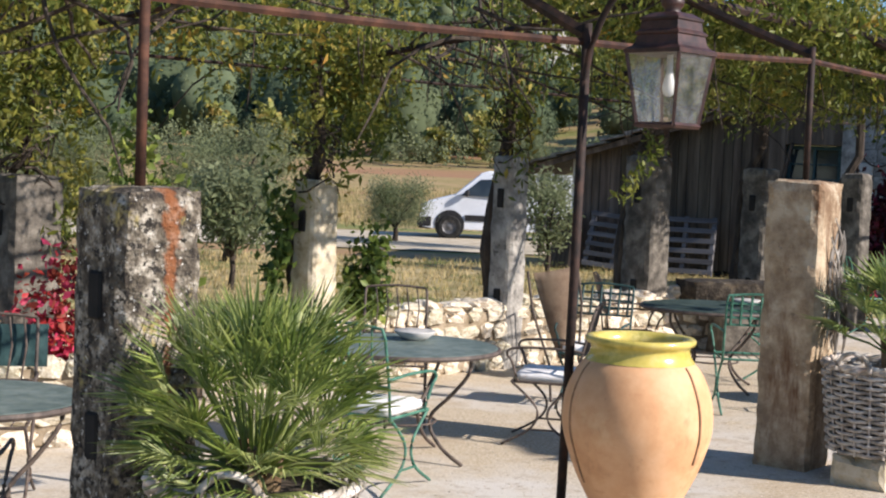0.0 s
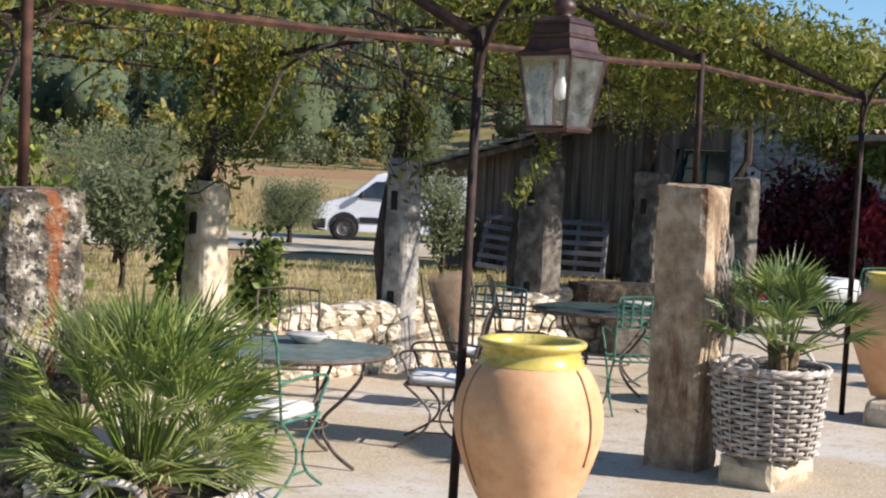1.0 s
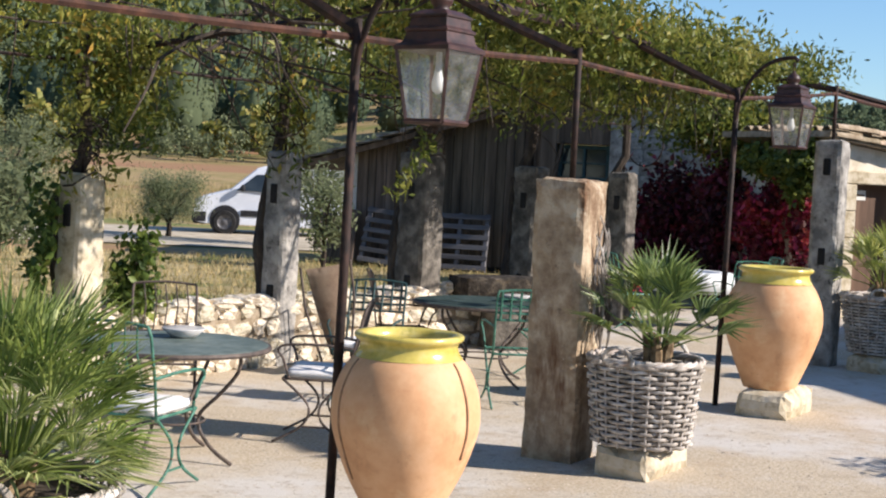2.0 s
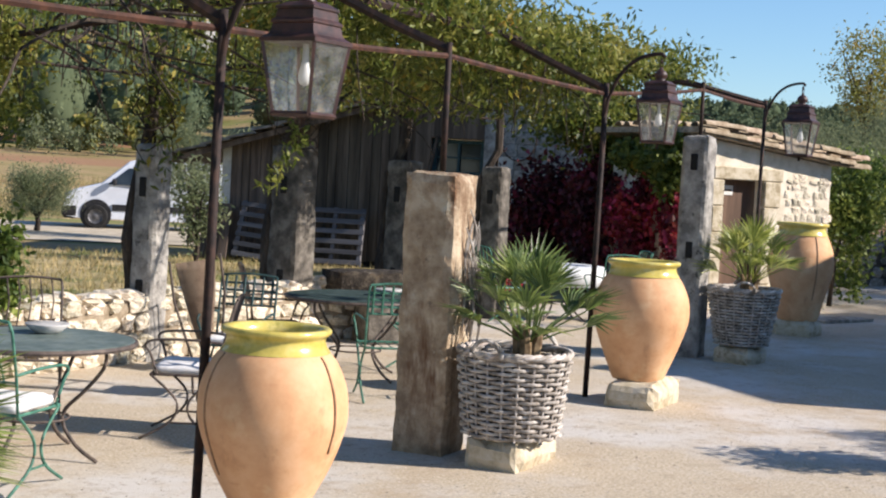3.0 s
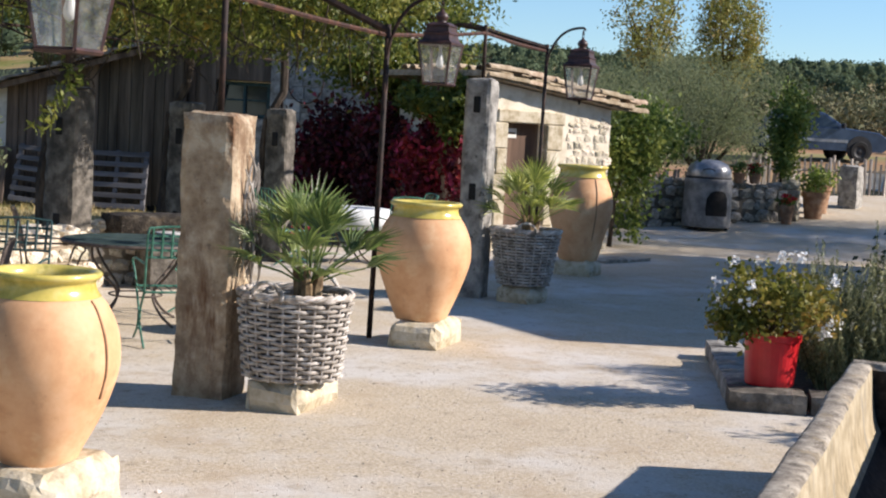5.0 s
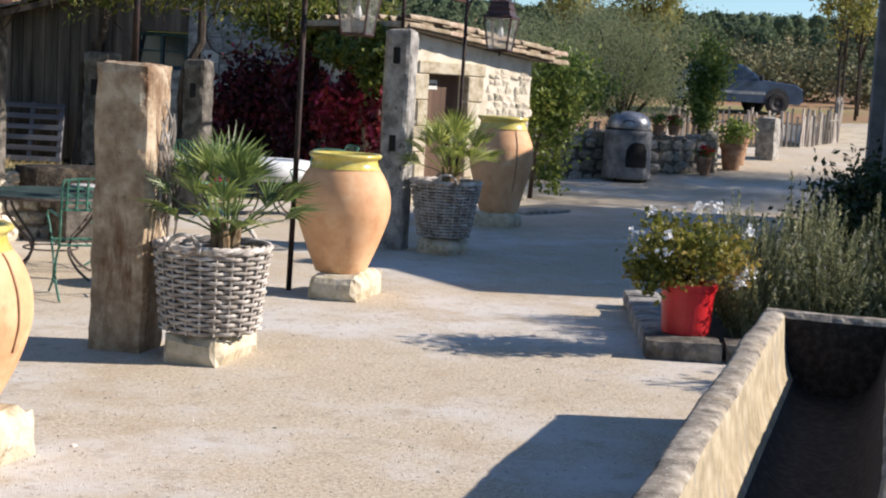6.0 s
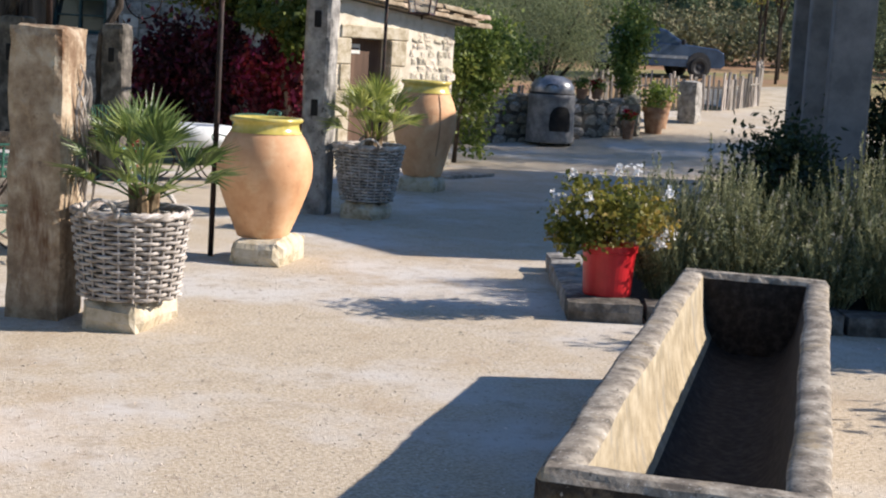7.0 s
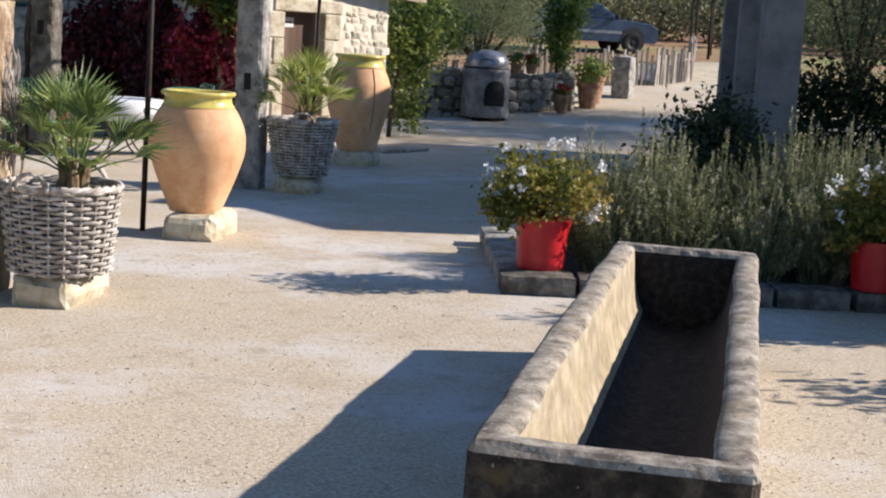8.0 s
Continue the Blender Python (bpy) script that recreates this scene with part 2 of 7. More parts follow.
M_WHITEFLOWER = material("white_petal", [(0.78, 0.78, 0.78), (0.84, 0.84, 0.84), (0.88, 0.88, 0.86)], 6, 3, 0.7, 0.0, translucent=0.3)
M_REDFLOWER = material("red_petal", [(0.42, 0.012, 0.014), (0.55, 0.02, 0.025), (0.62, 0.04, 0.04)], 6, 3, 0.6, 0.0, island=0.3, translucent=0.25)
M_REDPOT = material("red_plastic", [(0.42, 0.008, 0.012), (0.50, 0.012, 0.018), (0.54, 0.02, 0.025)], 4, 5, 0.38, 0.06, 20, spec=0.5)
M_BARK = material("bark", [(0.026, 0.02, 0.016), (0.05, 0.039, 0.03), (0.09, 0.07, 0.054)], 12, 7, 0.95, 0.8, 30, stretch=(1, 1, 0.3), bump_distance=0.02)
M_PLANK = material("weathered_plank", [(0.052, 0.039, 0.029), (0.098, 0.074, 0.055), (0.165, 0.126, 0.094)], 5, 8, 0.92, 0.6, 30, stretch=(1, 1, 0.08), vary=0.3, bump_distance=0.01)
M_PALLET = material("grey_pallet_wood", [(0.07, 0.068, 0.072), (0.11, 0.108, 0.115), (0.165, 0.16, 0.168)], 6, 7, 0.9, 0.4, 40, stretch=(0.1, 1, 1), vary=0.15)
M_OLDROOF = material("old_roof", [(0.13, 0.115, 0.10), (0.22, 0.195, 0.17), (0.32, 0.28, 0.24)], 5, 8, 0.95, 0.7, 24, vary=0.2, bump_distance=0.02)
M_TILE = material("clay_roof_tile", [(0.26, 0.185, 0.115), (0.38, 0.295, 0.20), (0.49, 0.40, 0.29)], 5, 7, 0.92, 0.5, 30, vary=0.25, bump_distance=0.015)
M_PLASTER = material("pale_plaster", [(0.40, 0.38, 0.34), (0.52, 0.50, 0.46), (0.60, 0.58, 0.54)], 4, 7, 0.92, 0.4, 26, bump_distance=0.01)
M_CREAM = material("cream_render", [(0.58, 0.51, 0.38), (0.70, 0.63, 0.50), (0.77, 0.71, 0.60)], 4, 7, 0.92, 0.4, 26, bump_distance=0.01)
M_DOOR = material("brown_door", [(0.085, 0.05, 0.032), (0.12, 0.07, 0.045), (0.16, 0.10, 0.065)], 5, 6, 0.7, 0.3, 24, stretch=(1, 1, 0.1))
# Near-black that stands in for shade inside openings and behind planks.
M_DARK = material("interior_shade", [(0.010, 0.010, 0.010), (0.018, 0.017, 0.016), (0.026, 0.024, 0.022)], 4, 4, 0.9, 0.0)
M_TEAL = material("teal_window_paint", [(0.015, 0.04, 0.042), (0.025, 0.06, 0.062), (0.04, 0.085, 0.085)], 9, 6, 0.6, 0.2, 40)
M_COLUMN = material("pale_grey_column", [(0.12, 0.12, 0.115), (0.16, 0.157, 0.15), (0.20, 0.195, 0.185)], 3, 7, 0.85, 0.2, 30, bump_distance=0.006)
M_TROUGH = material("weathered_trough_stone", [(0.12, 0.10, 0.078), (0.25, 0.215, 0.168), (0.40, 0.355, 0.285)], 11, 9, 0.94, 0.35, 190,
                    spots=[((0.085, 0.075, 0.06), 34, 0.58, 0.66), ((0.52, 0.49, 0.43), 60, 0.60, 0.67), ((0.30, 0.235, 0.14), 4, 0.55, 0.68)], bump_distance=0.005)
M_TROUGHIN = material("ochre_trough_inside", [(0.26, 0.21, 0.13), (0.36, 0.295, 0.19), (0.44, 0.37, 0.255)], 9, 9, 0.93, 0.35, 110, bump_distance=0.006,
                      spots=[((0.25, 0.225, 0.18), 6, 0.54, 0.68, (1.6, 1, 0.5)), ((0.54, 0.47, 0.35), 60, 0.62, 0.70)])
# Trough floor, right inner wall and far end: shade is in this near-black.
M_TROUGHFLOOR = material("shade_dark_trough_floor", [(0.014, 0.011, 0.009), (0.024, 0.020, 0.017), (0.045, 0.038, 0.032)], 24, 9, 0.95, 0.3, 90,
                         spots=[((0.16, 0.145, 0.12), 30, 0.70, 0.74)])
# Dark end stone with the hollow's shade in its colour.
M_TROUGHEND = material("shade_dark_trough_end", [(0.03, 0.025, 0.02), (0.06, 0.05, 0.04), (0.12, 0.10, 0.075)], 6, 8, 0.9, 0.6, 30, bump_distance=0.02)
# Near end faces away from the sun; its shade is put into this colour.
M_TROUGHSHADE = material("shade_dark_lichened_stone", [(0.014, 0.011, 0.009), (0.032, 0.026, 0.02), (0.085, 0.07, 0.052)], 10, 9, 0.95, 0.8, 40,
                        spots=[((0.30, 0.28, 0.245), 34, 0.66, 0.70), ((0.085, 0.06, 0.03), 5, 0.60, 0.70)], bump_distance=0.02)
# Darker copy of the terracotta; the pots' dim light is in its colour.
M_DIMTERRA = material("dim_terracotta", [(0.22, 0.115, 0.065), (0.31, 0.175, 0.10), (0.40, 0.26, 0.165)], 5, 7, 0.85, 0.3, 30)
M_STEEL = material("brushed_steel", [(0.20, 0.205, 0.215), (0.28, 0.285, 0.30), (0.38, 0.385, 0.40)], 6, 6, 0.38, 0.1, 40, metal=0.55, spec=0.5)
M_STEELBODY = material("grey_smoker_body", [(0.13, 0.13, 0.13), (0.20, 0.20, 0.20), (0.29, 0.285, 0.28)], 5, 7, 0.7, 0.2, 30)
M_VANWHITE = material("white_car_paint", [(0.60, 0.63, 0.68), (0.66, 0.69, 0.74), (0.70, 0.73, 0.77)], 2, 3, 0.28, 0.0, spec=0.5)
M_BLACKPLASTIC = material("black_plastic", [(0.012, 0.012, 0.014), (0.02, 0.02, 0.022), (0.03, 0.03, 0.032)], 8, 4, 0.55, 0.1, 40)
M_TYRE = material("tyre_rubber", [(0.010, 0.010, 0.010), (0.017, 0.017, 0.017), (0.026, 0.026, 0.026)], 10, 4, 0.8, 0.2, 60)
M_RIM = material("wheel_rim", [(0.08, 0.08, 0.085), (0.12, 0.12, 0.125), (0.17, 0.17, 0.175)], 8, 3, 0.5, 0.0, metal=0.5)
M_BLUECAR = material("dark_blue_car_paint", [(0.018, 0.032, 0.065), (0.026, 0.044, 0.085), (0.036, 0.058, 0.105)], 2, 3, 0.25, 0.0, spec=0.5)
M_CARGLASS = material("tinted_car_glass", [(0.02, 0.026, 0.03), (0.03, 0.038, 0.042), (0.04, 0.05, 0.055)], 2, 2, 0.06, 0.0, spec=0.6)
M_STAKE = material("grey_fence_stake", [(0.22, 0.19, 0.16), (0.34, 0.30, 0.26), (0.46, 0.42, 0.36)], 6, 6, 0.92, 0.4, 30, stretch=(1, 1, 0.2), vary=0.3)
M_PAPER = material("paper_notice", [(0.62, 0.60, 0.55), (0.70, 0.68, 0.63), (0.75, 0.73, 0.68)], 4, 3, 0.8, 0.0)
M_BULB = material("frosted_bulb", [(0.80, 0.80, 0.78), (0.85, 0.85, 0.83), (0.88, 0.88, 0.86)], 3, 2, 0.25, 0.0, translucent=0.35, spec=0.5)
M_CHAIRWHITE = material("white_resin", [(0.55, 0.58, 0.58), (0.66, 0.68, 0.68), (0.72, 0.73, 0.73)], 5, 4, 0.5, 0.0)


def glass(name, tint, rough):
    m = bpy.data.materials.new(name)
    m.use_nodes = True
    N, L = m.node_tree.nodes, m.node_tree.links
    g = N.new("ShaderNodeBsdfGlossy")
    g.inputs["Roughness"].default_value = rough
    tr = N.new("ShaderNodeBsdfTransparent")
    tr.inputs["Color"].default_value = (*tint, 1)
    df = N.new("ShaderNodeBsdfDiffuse")
    df.inputs["Color"].default_value = (0.5, 0.5, 0.48, 1)
    dust = N.new("ShaderNodeTexNoise")
    dust.inputs["Scale"].default_value = 3.0
    mr = N.new("ShaderNodeMapRange")
    mr.inputs["From Min"].default_value, mr.inputs["From Max"].default_value = 0.35, 0.75
    mr.inputs["To Min"].default_value, mr.inputs["To Max"].default_value = 0.05, 0.24
    L.new(dust.outputs[0], mr.inputs["Value"])
    a = N.new("ShaderNodeMixShader")
    L.new(mr.outputs[0], a.inputs[0])
    L.new(tr.outputs[0], a.inputs[1])
    L.new(df.outputs[0], a.inputs[2])
    b = N.new("ShaderNodeMixShader")
    b.inputs[0].default_value = 0.13
    L.new(a.outputs[0], b.inputs[1])
    L.new(g.outputs[0], b.inputs[2])
    L.new(b.outputs[0], N["Material Output"].inputs[0])
    return m


M_GLASS = glass("dusty_pane", (0.93, 0.95, 0.95), 0.2)
# ---- building helpers ----
U = Vector((0.682, 0.731, 0)).normalized()      # along the pergola, away from the camera
BACK = Vector((-0.731, 0.682, 0)).normalized()  # across it, towards the field
FRONT = -BACK
ROW_TURN = math.degrees(math.atan2(U.y, U.x))   # turns a thing's x axis along the pergola


def thing(name, m=None, label="", category="", group="", kind=""):
    ob = new(name)
    ob.empty_display_size = 0.1
    if m is not None:
        ob.matrix_world = m
    return tagged(ob, label, category, group, kind)


def part(name, bm, mat, parent=None, label="", m=None, smooth=False):
    me = bpy.data.meshes.new(name)
    bm.to_mesh(me)
    bm.free()
    return part_mesh(name, me, mat, parent, label, m, smooth)


def part_mesh(name, me, mat, parent=None, label="", m=None, smooth=False):
    if not me.materials:
        for one in (mat if isinstance(mat, (list, tuple)) else [mat]):
            me.materials.append(one)
    if smooth and len(me.polygons):
        me.polygons.foreach_set("use_smooth", [True] * len(me.polygons))
    ob = new(name, me)
    if m is not None:
        ob.matrix_local = m
    if parent is not None:
        ob.parent = parent
    if label:
        tagged(ob, label)
    return ob


def raw(name, verts, faces, mat, parent=None, label="", smooth=False):
    me = bpy.data.meshes.new(name)
    me.from_pydata([tuple(v) for v in verts], [], faces)
    me.update()
    return part_mesh(name, me, mat, parent, label, None, smooth)


def box(bm, lo, hi, bevel=0.0, m=None):
    r = bmesh.ops.create_cube(bm, size=1.0)
    vs = r["verts"]
    for v in vs:
        v.co = Vector((lo[i] + (v.co[i] + 0.5) * (hi[i] - lo[i]) for i in range(3)))
    if bevel:
        es = list({e for v in vs for e in v.link_edges})
        out = bmesh.ops.bevel(bm, geom=es, offset=bevel, segments=1, affect="EDGES")
        vs = list({v for f in out["faces"] for v in f.verts} | {v for v in vs if v.is_valid})
    if m is not None:
        bmesh.ops.transform(bm, matrix=m, verts=vs)
    return vs


def boxes(*items, bevel=0.0):
    bm = bmesh.new()
    for lo, hi in items:
        box(bm, lo, hi, bevel)
    return bm


def rough_block(size, cuts, amp, seed, bevel=0.02, taper=0.0, freq=3.0):
    """A hewn block standing on z=0, with worn edges and an uneven face."""
    bm = bmesh.new()
    sx, sy, sz = size
    nx, ny, nz = cuts
    box(bm, (-sx / 2, -sy / 2, 0), (sx / 2, sy / 2, sz))
    for axis, n in ((0, nx), (1, ny), (2, nz)):
        lo, hi = ((-sx / 2, sx / 2), (-sy / 2, sy / 2), (0, sz))[axis]
        for i in range(1, n):
            co, no = Vector((0, 0, 0)), Vector((0, 0, 0))
            co[axis], no[axis] = lo + (hi - lo) * i / n, 1
            bmesh.ops.bisect_plane(bm, geom=bm.verts[:] + bm.edges[:] + bm.faces[:], plane_co=co, plane_no=no)
    for v in bm.verts:
        on = sum((abs(abs(v.co.x) - sx / 2) < 1e-5, abs(abs(v.co.y) - sy / 2) < 1e-5, abs(v.co.z - sz) < 1e-5 or v.co.z < 1e-5))
        q = v.co * freq + Vector((seed * 7.1, seed * 3.3, seed))
        d = noise.noise_vector(q) * amp + noise.noise_vector(q * 4.1) * amp * 0.35
        if v.co.z < 1e-5:
            d.z = 0
        if on >= 2:
            k = bevel * (0.6 + 0.8 * abs(noise.noise(q * 2.3)))
            v.co.x -= math.copysign(k, v.co.x) if abs(abs(v.co.x) - sx / 2) < 1e-5 else 0
            v.co.y -= math.copysign(k, v.co.y) if abs(abs(v.co.y) - sy / 2) < 1e-5 else 0
            if abs(v.co.z - sz) < 1e-5:
                v.co.z -= k
        s = 1 - taper * v.co.z / sz
        v.co.x, v.co.y = v.co.x * s, v.co.y * s
        v.co += d
    return bm


def tube(bm, points, radius, sides=8, closed=False, flat=1.0):
    """Sweeps a round (or flattened) bar through points; radius may be one number or one for each point."""
    pts = [Vector(p) for p in points]
    rs = radius if isinstance(radius, (list, tuple)) else [radius] * len(pts)
    rings = []
    n = len(pts)
    for i, p in enumerate(pts):
        if closed:
            t = pts[(i + 1) % n] - pts[i - 1]
        else:
            t = pts[min(i + 1, n - 1)] - pts[max(i - 1, 0)]
        t.normalize()
        up = Vector((0, 0, 1)) if abs(t.z) < 0.95 else Vector((1, 0, 0))
        a = t.cross(up).normalized()
        b = a.cross(t).normalized()
        rings.append([bm.verts.new(p + a * (rs[i] * flat * math.cos(k * math.tau / sides)) + b * (rs[i] * math.sin(k * math.tau / sides))) for k in range(sides)])
    m = n if closed else n - 1
    for i in range(m):
        r0, r1 = rings[i], rings[(i + 1) % n]
        for k in range(sides):
            bm.faces.new((r0[k], r0[(k + 1) % sides], r1[(k + 1) % sides], r1[k]))
    if not closed:
        bm.faces.new(rings[0][::-1])
        bm.faces.new(rings[-1])
    return bm


def arc(f, n, a=0.0, b=1.0):
    return [f(a + (b - a) * i / n) for i in range(n + 1)]


def lathe(bm, profile, sides=48, wobble=0.0, seed=0.0):
    """Turns (radius, z) pairs round the z axis."""
    rings = []
    for r, z in profile:
        ring = []
        for k in range(sides):
            a = k * math.tau / sides
            w = 1 + wobble * noise.noise(Vector((math.cos(a) * 1.2 + seed, math.sin(a) * 1.2, z * 2)))
            ring.append(bm.verts.new((r * w * math.cos(a), r * w * math.sin(a), z)))
        rings.append(ring)
    for r0, r1 in zip(rings, rings[1:]):
        for k in range(sides):
            bm.faces.new((r0[k], r0[(k + 1) % sides], r1[(k + 1) % sides], r1[k]))
    return rings


def curve_through(keys, n):
    """Smooth (r, z) profile through a few keys (Catmull-Rom)."""
    out = []
    ks = [keys[0]] + list(keys) + [keys[-1]]
    for i in range(1, len(ks) - 2):
        p0, p1, p2, p3 = (Vector(k) for k in ks[i - 1:i + 3])
        for j in range(n):
            t = j / n
            out.append(0.5 * (2 * p1 + (p2 - p0) * t + (2 * p0 - 5 * p1 + 4 * p2 - p3) * t * t + (3 * p1 - p0 - 3 * p2 + p3) * t ** 3))
    out.append(Vector(keys[-1]))
    return [tuple(o) for o in out]


def leaf_cloud(name, centres, size, mat, rng, parent=None, label="", aspect=0.5, droop=0.3, spread=1.0, curl=0.0):
    """Many small pointed leaves (rhombs folded along the midrib), one at each centre."""
    c = np.asarray(centres, float)
    n = len(c)
    d = rng.normal(size=(n, 3))
    d[:, 2] = d[:, 2] * spread - droop
    d /= np.linalg.norm(d, axis=1)[:, None]
    s = rng.normal(size=(n, 3))
    s -= d * (s * d).sum(1)[:, None]
    s /= np.linalg.norm(s, axis=1)[:, None]
    nn = np.cross(d, s)
    L = size * rng.uniform(0.6, 1.3, n)[:, None]
    w = L * aspect * 0.5
    v = np.stack([c - d * L * 0.5, c - d * L * 0.05 + s * w + nn * w * 0.35, c + d * L * 0.5 - nn * L * curl, c - d * L * 0.05 - s * w + nn * w * 0.35], 1).reshape(-1, 3)
    me = bpy.data.meshes.new(name)
    me.vertices.add(4 * n)
    me.vertices.foreach_set("co", v.ravel())
    tri = (np.arange(n)[:, None] * 4 + np.array([0, 1, 2, 0, 2, 3])[None, :]).reshape(-1)
    me.loops.add(len(tri))
    me.loops.foreach_set("vertex_index", tri)
    me.polygons.add(2 * n)
    me.polygons.foreach_set("loop_start", np.arange(2 * n) * 3)
    me.polygons.foreach_set("loop_total", np.full(2 * n, 3))
    me.update()
    me.validate()
    return part_mesh(name, me, mat, parent, label)


def clumps(rng, n, centre, radii, k, tight=0.22):
    """Points gathered into k clumps inside an ellipsoid, dense at its skin, with gaps between."""
    a = rng.normal(size=(k, 3))
    a /= np.linalg.norm(a, axis=1)[:, None]
    heart = np.array(centre) + a * np.array(radii) * (rng.uniform(0.25, 1.0, (k, 1)) ** 0.6)
    pick = rng.integers(0, k, n)
    return heart[pick] + rng.normal(size=(n, 3)) * np.array(radii) * tight
# ---- the ground ----
def smooth(a, b, x):
    t = min(1.0, max(0.0, (x - a) / (b - a)))
    return t * t * (3 - 2 * t)


def terrain(x, y):
    """Height of the land: level terrace, a gentle rise towards the gate, fields that climb into wooded hills."""
    r = math.hypot(x, y)
    side = smooth(-0.05, 0.34, math.atan2(x, y))
    z = smooth(9, 20, x) * min(1.8, max(0.0, 0.55 * x + 0.83 * y - 29) * 0.072)
    if y > 0:
        z += max(0.0, r - 62) * 0.055
        z += max(0.0, r - 118) * (0.108 - 0.104 * side) * (1 + 0.25 * noise.noise(Vector((x * 0.006, y * 0.006, 3))))
    return z


def sheet(name, inside, xs, ys, lift, mat, label, kind="structure", category="ground"):
    me = bpy.data.meshes.new(name)
    verts, faces, ix = [], [], {}
    for i in range(len(xs) - 1):
        for j in range(len(ys) - 1):
            if inside(0.5 * (xs[i] + xs[i + 1]), 0.5 * (ys[j] + ys[j + 1])):
                q = []
                for a, b in ((i, j), (i + 1, j), (i + 1, j + 1), (i, j + 1)):
                    if (a, b) not in ix:
                        ix[a, b] = len(verts)
                        verts.append((xs[a], ys[b], terrain(xs[a], ys[b]) + lift))
                    q.append(ix[a, b])
                faces.append(q)
    me.from_pydata(verts, [], faces)
    ob = part_mesh(name, me, mat, None, label, None, True)
    return tagged(ob, label, category, "", kind)


def spaced(stops):
    out = []
    for (a, b, step) in stops:
        n = max(1, round((b - a) / step))
        out += [a + (b - a) * i / n for i in range(n)]
    return out + [stops[-1][1]]


XS = spaced([(-1600, -400, 150), (-400, -80, 20), (-80, -12, 4), (-12, 40, 1.5), (40, 120, 5), (120, 400, 20), (400, 1600, 150)])
YS = spaced([(-1600, -200, 200), (-200, -20, 20), (-20, 50, 1.5), (50, 120, 4), (120, 520, 14), (520, 1600, 150)])
sheet("ground", lambda x, y: True, XS, YS, -0.03, M_FIELD, "dry ochre field running up to wooded hills")


def back_of(x, y):
    return (Vector((x, y, 0)) - Vector((2.36, 9.33, 0))).dot(BACK)


sheet("terrace_gravel", lambda x, y: back_of(x, y) < 4.35, spaced([(-14, 26, 0.5)]), spaced([(-8, 31, 0.5)]), 0.0, M_GRAVEL,
      "pale crushed limestone gravel of the terrace and path", category="gravel")
sheet("pavement", lambda x, y: abs(x - (26.6 + 0.80 * (y - 31))) < 2.3 and x > 26 and y < 37, spaced([(24, 62, 0.4)]), spaced([(25, 75, 0.4)]), 0.0, M_TRACK,
      "pale gravel path running up to the gate", category="path")
sheet("grass_verge", lambda x, y: back_of(x, y) >= 4.35 and y < 29.5 - 0.05 * x, spaced([(-26, 12, 0.6)]), spaced([(5, 30, 0.6)]), -0.015, M_GRASSGROUND,
      "patchy dry grass behind the terrace wall", category="grass")
sheet("road", lambda x, y: abs(y - (36.6 - 0.025 * x)) < 4.4, spaced([(-60, 12, 1.2)]), spaced([(26, 46, 0.35)]), 0.0, M_TRACK,
      "pale gravel track across the field", category="track")


# ---- stone pillars of the pergola ----
def pillar(spot, width, height, mat, label, seed, slots=(), lean=0.0, depth=None, group="", turn=0.0):
    ob = thing("stone_pillar", pose(spot[0], spot[1], 0, 0, lean, ROW_TURN + turn), label, "pillar", group)
    part("shaft", rough_block((width, depth or width, height), (6, 6, 26), 0.012, seed, 0.022, 0.02, 4.0), mat, ob, smooth=False)
    # No hole is cut; a near-black block paints each mortise's shade.
    for z, along in slots:
        bm = bmesh.new()
        w = (depth or width) / 2
        if along:
            box(bm, (-width / 2 - 0.012, -0.04, z - 0.09), (-width / 2 + 0.06, 0.04, z + 0.09), 0.01)
        else:
            box(bm, (-0.04, -w - 0.012, z - 0.09), (0.04, -w + 0.06, z + 0.09), 0.01)
        part("mortise", bm, M_DARK, ob, "near-black block that stands for a mortise slot's shade")
    return ob


A = (-1.15, 5.46)
P_B, P_C = (2.36, 9.33), (6.55, 14.68)
pil_a = pillar(A, 0.37, 1.74, M_LICHEN, "grey stone pillar crusted with white and orange lichen", 1, [(1.33, True), (0.8, True)], group="front pillars")
pil_b = pillar(P_B, 0.39, 1.87, M_PILLAR, "brown-stained limestone pillar with an iron post", 2, group="front pillars", turn=5)
pil_c = pillar(P_C, 0.30, 2.43, M_PILLAR_GREY, "tall grey stone pillar with square mortises", 3, [(2.14, True), (1.18, True)], group="front pillars", depth=0.32)
BACKROW = [(-2.93, 10.1, 0.40, 1.70), (-1.05, 11.98, 0.30, 1.72), (0.64, 13.5, 0.27, 2.0), (2.17, 15.12, 0.38, 2.08),
           (3.66, 16.5, 0.34, 2.0), (5.26, 18.22, 0.32, 2.0)]
# Pillars in the canopy's shade get the darker stone.
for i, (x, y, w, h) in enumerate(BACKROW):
    pillar((x, y), w, h, (M_SHADESTONE if i > 2 or i == 0 else M_PILLAR_GREY) if i != 1 else M_SLAB, "old pale stone pillar carrying the vine", 5 + i, [(h * 0.8, True), (h * 0.33, True)], group="back pillars")

# ---- iron frame of the pergola ----
frame_ob = thing("iron_pergola", label="rusty iron pergola frame of flat bars and round posts", category="pergola")
FRONT_POSTS = [(A[0], A[1], 1.72, 2.50), (0.66, 6.98, 0.0, 2.53), (*P_B, 1.85, 2.68), (4.33, 11.70, 0.0, 2.66), (*P_C, 2.40, 2.97), (8.73, 17.6, 0.0, 3.02)]
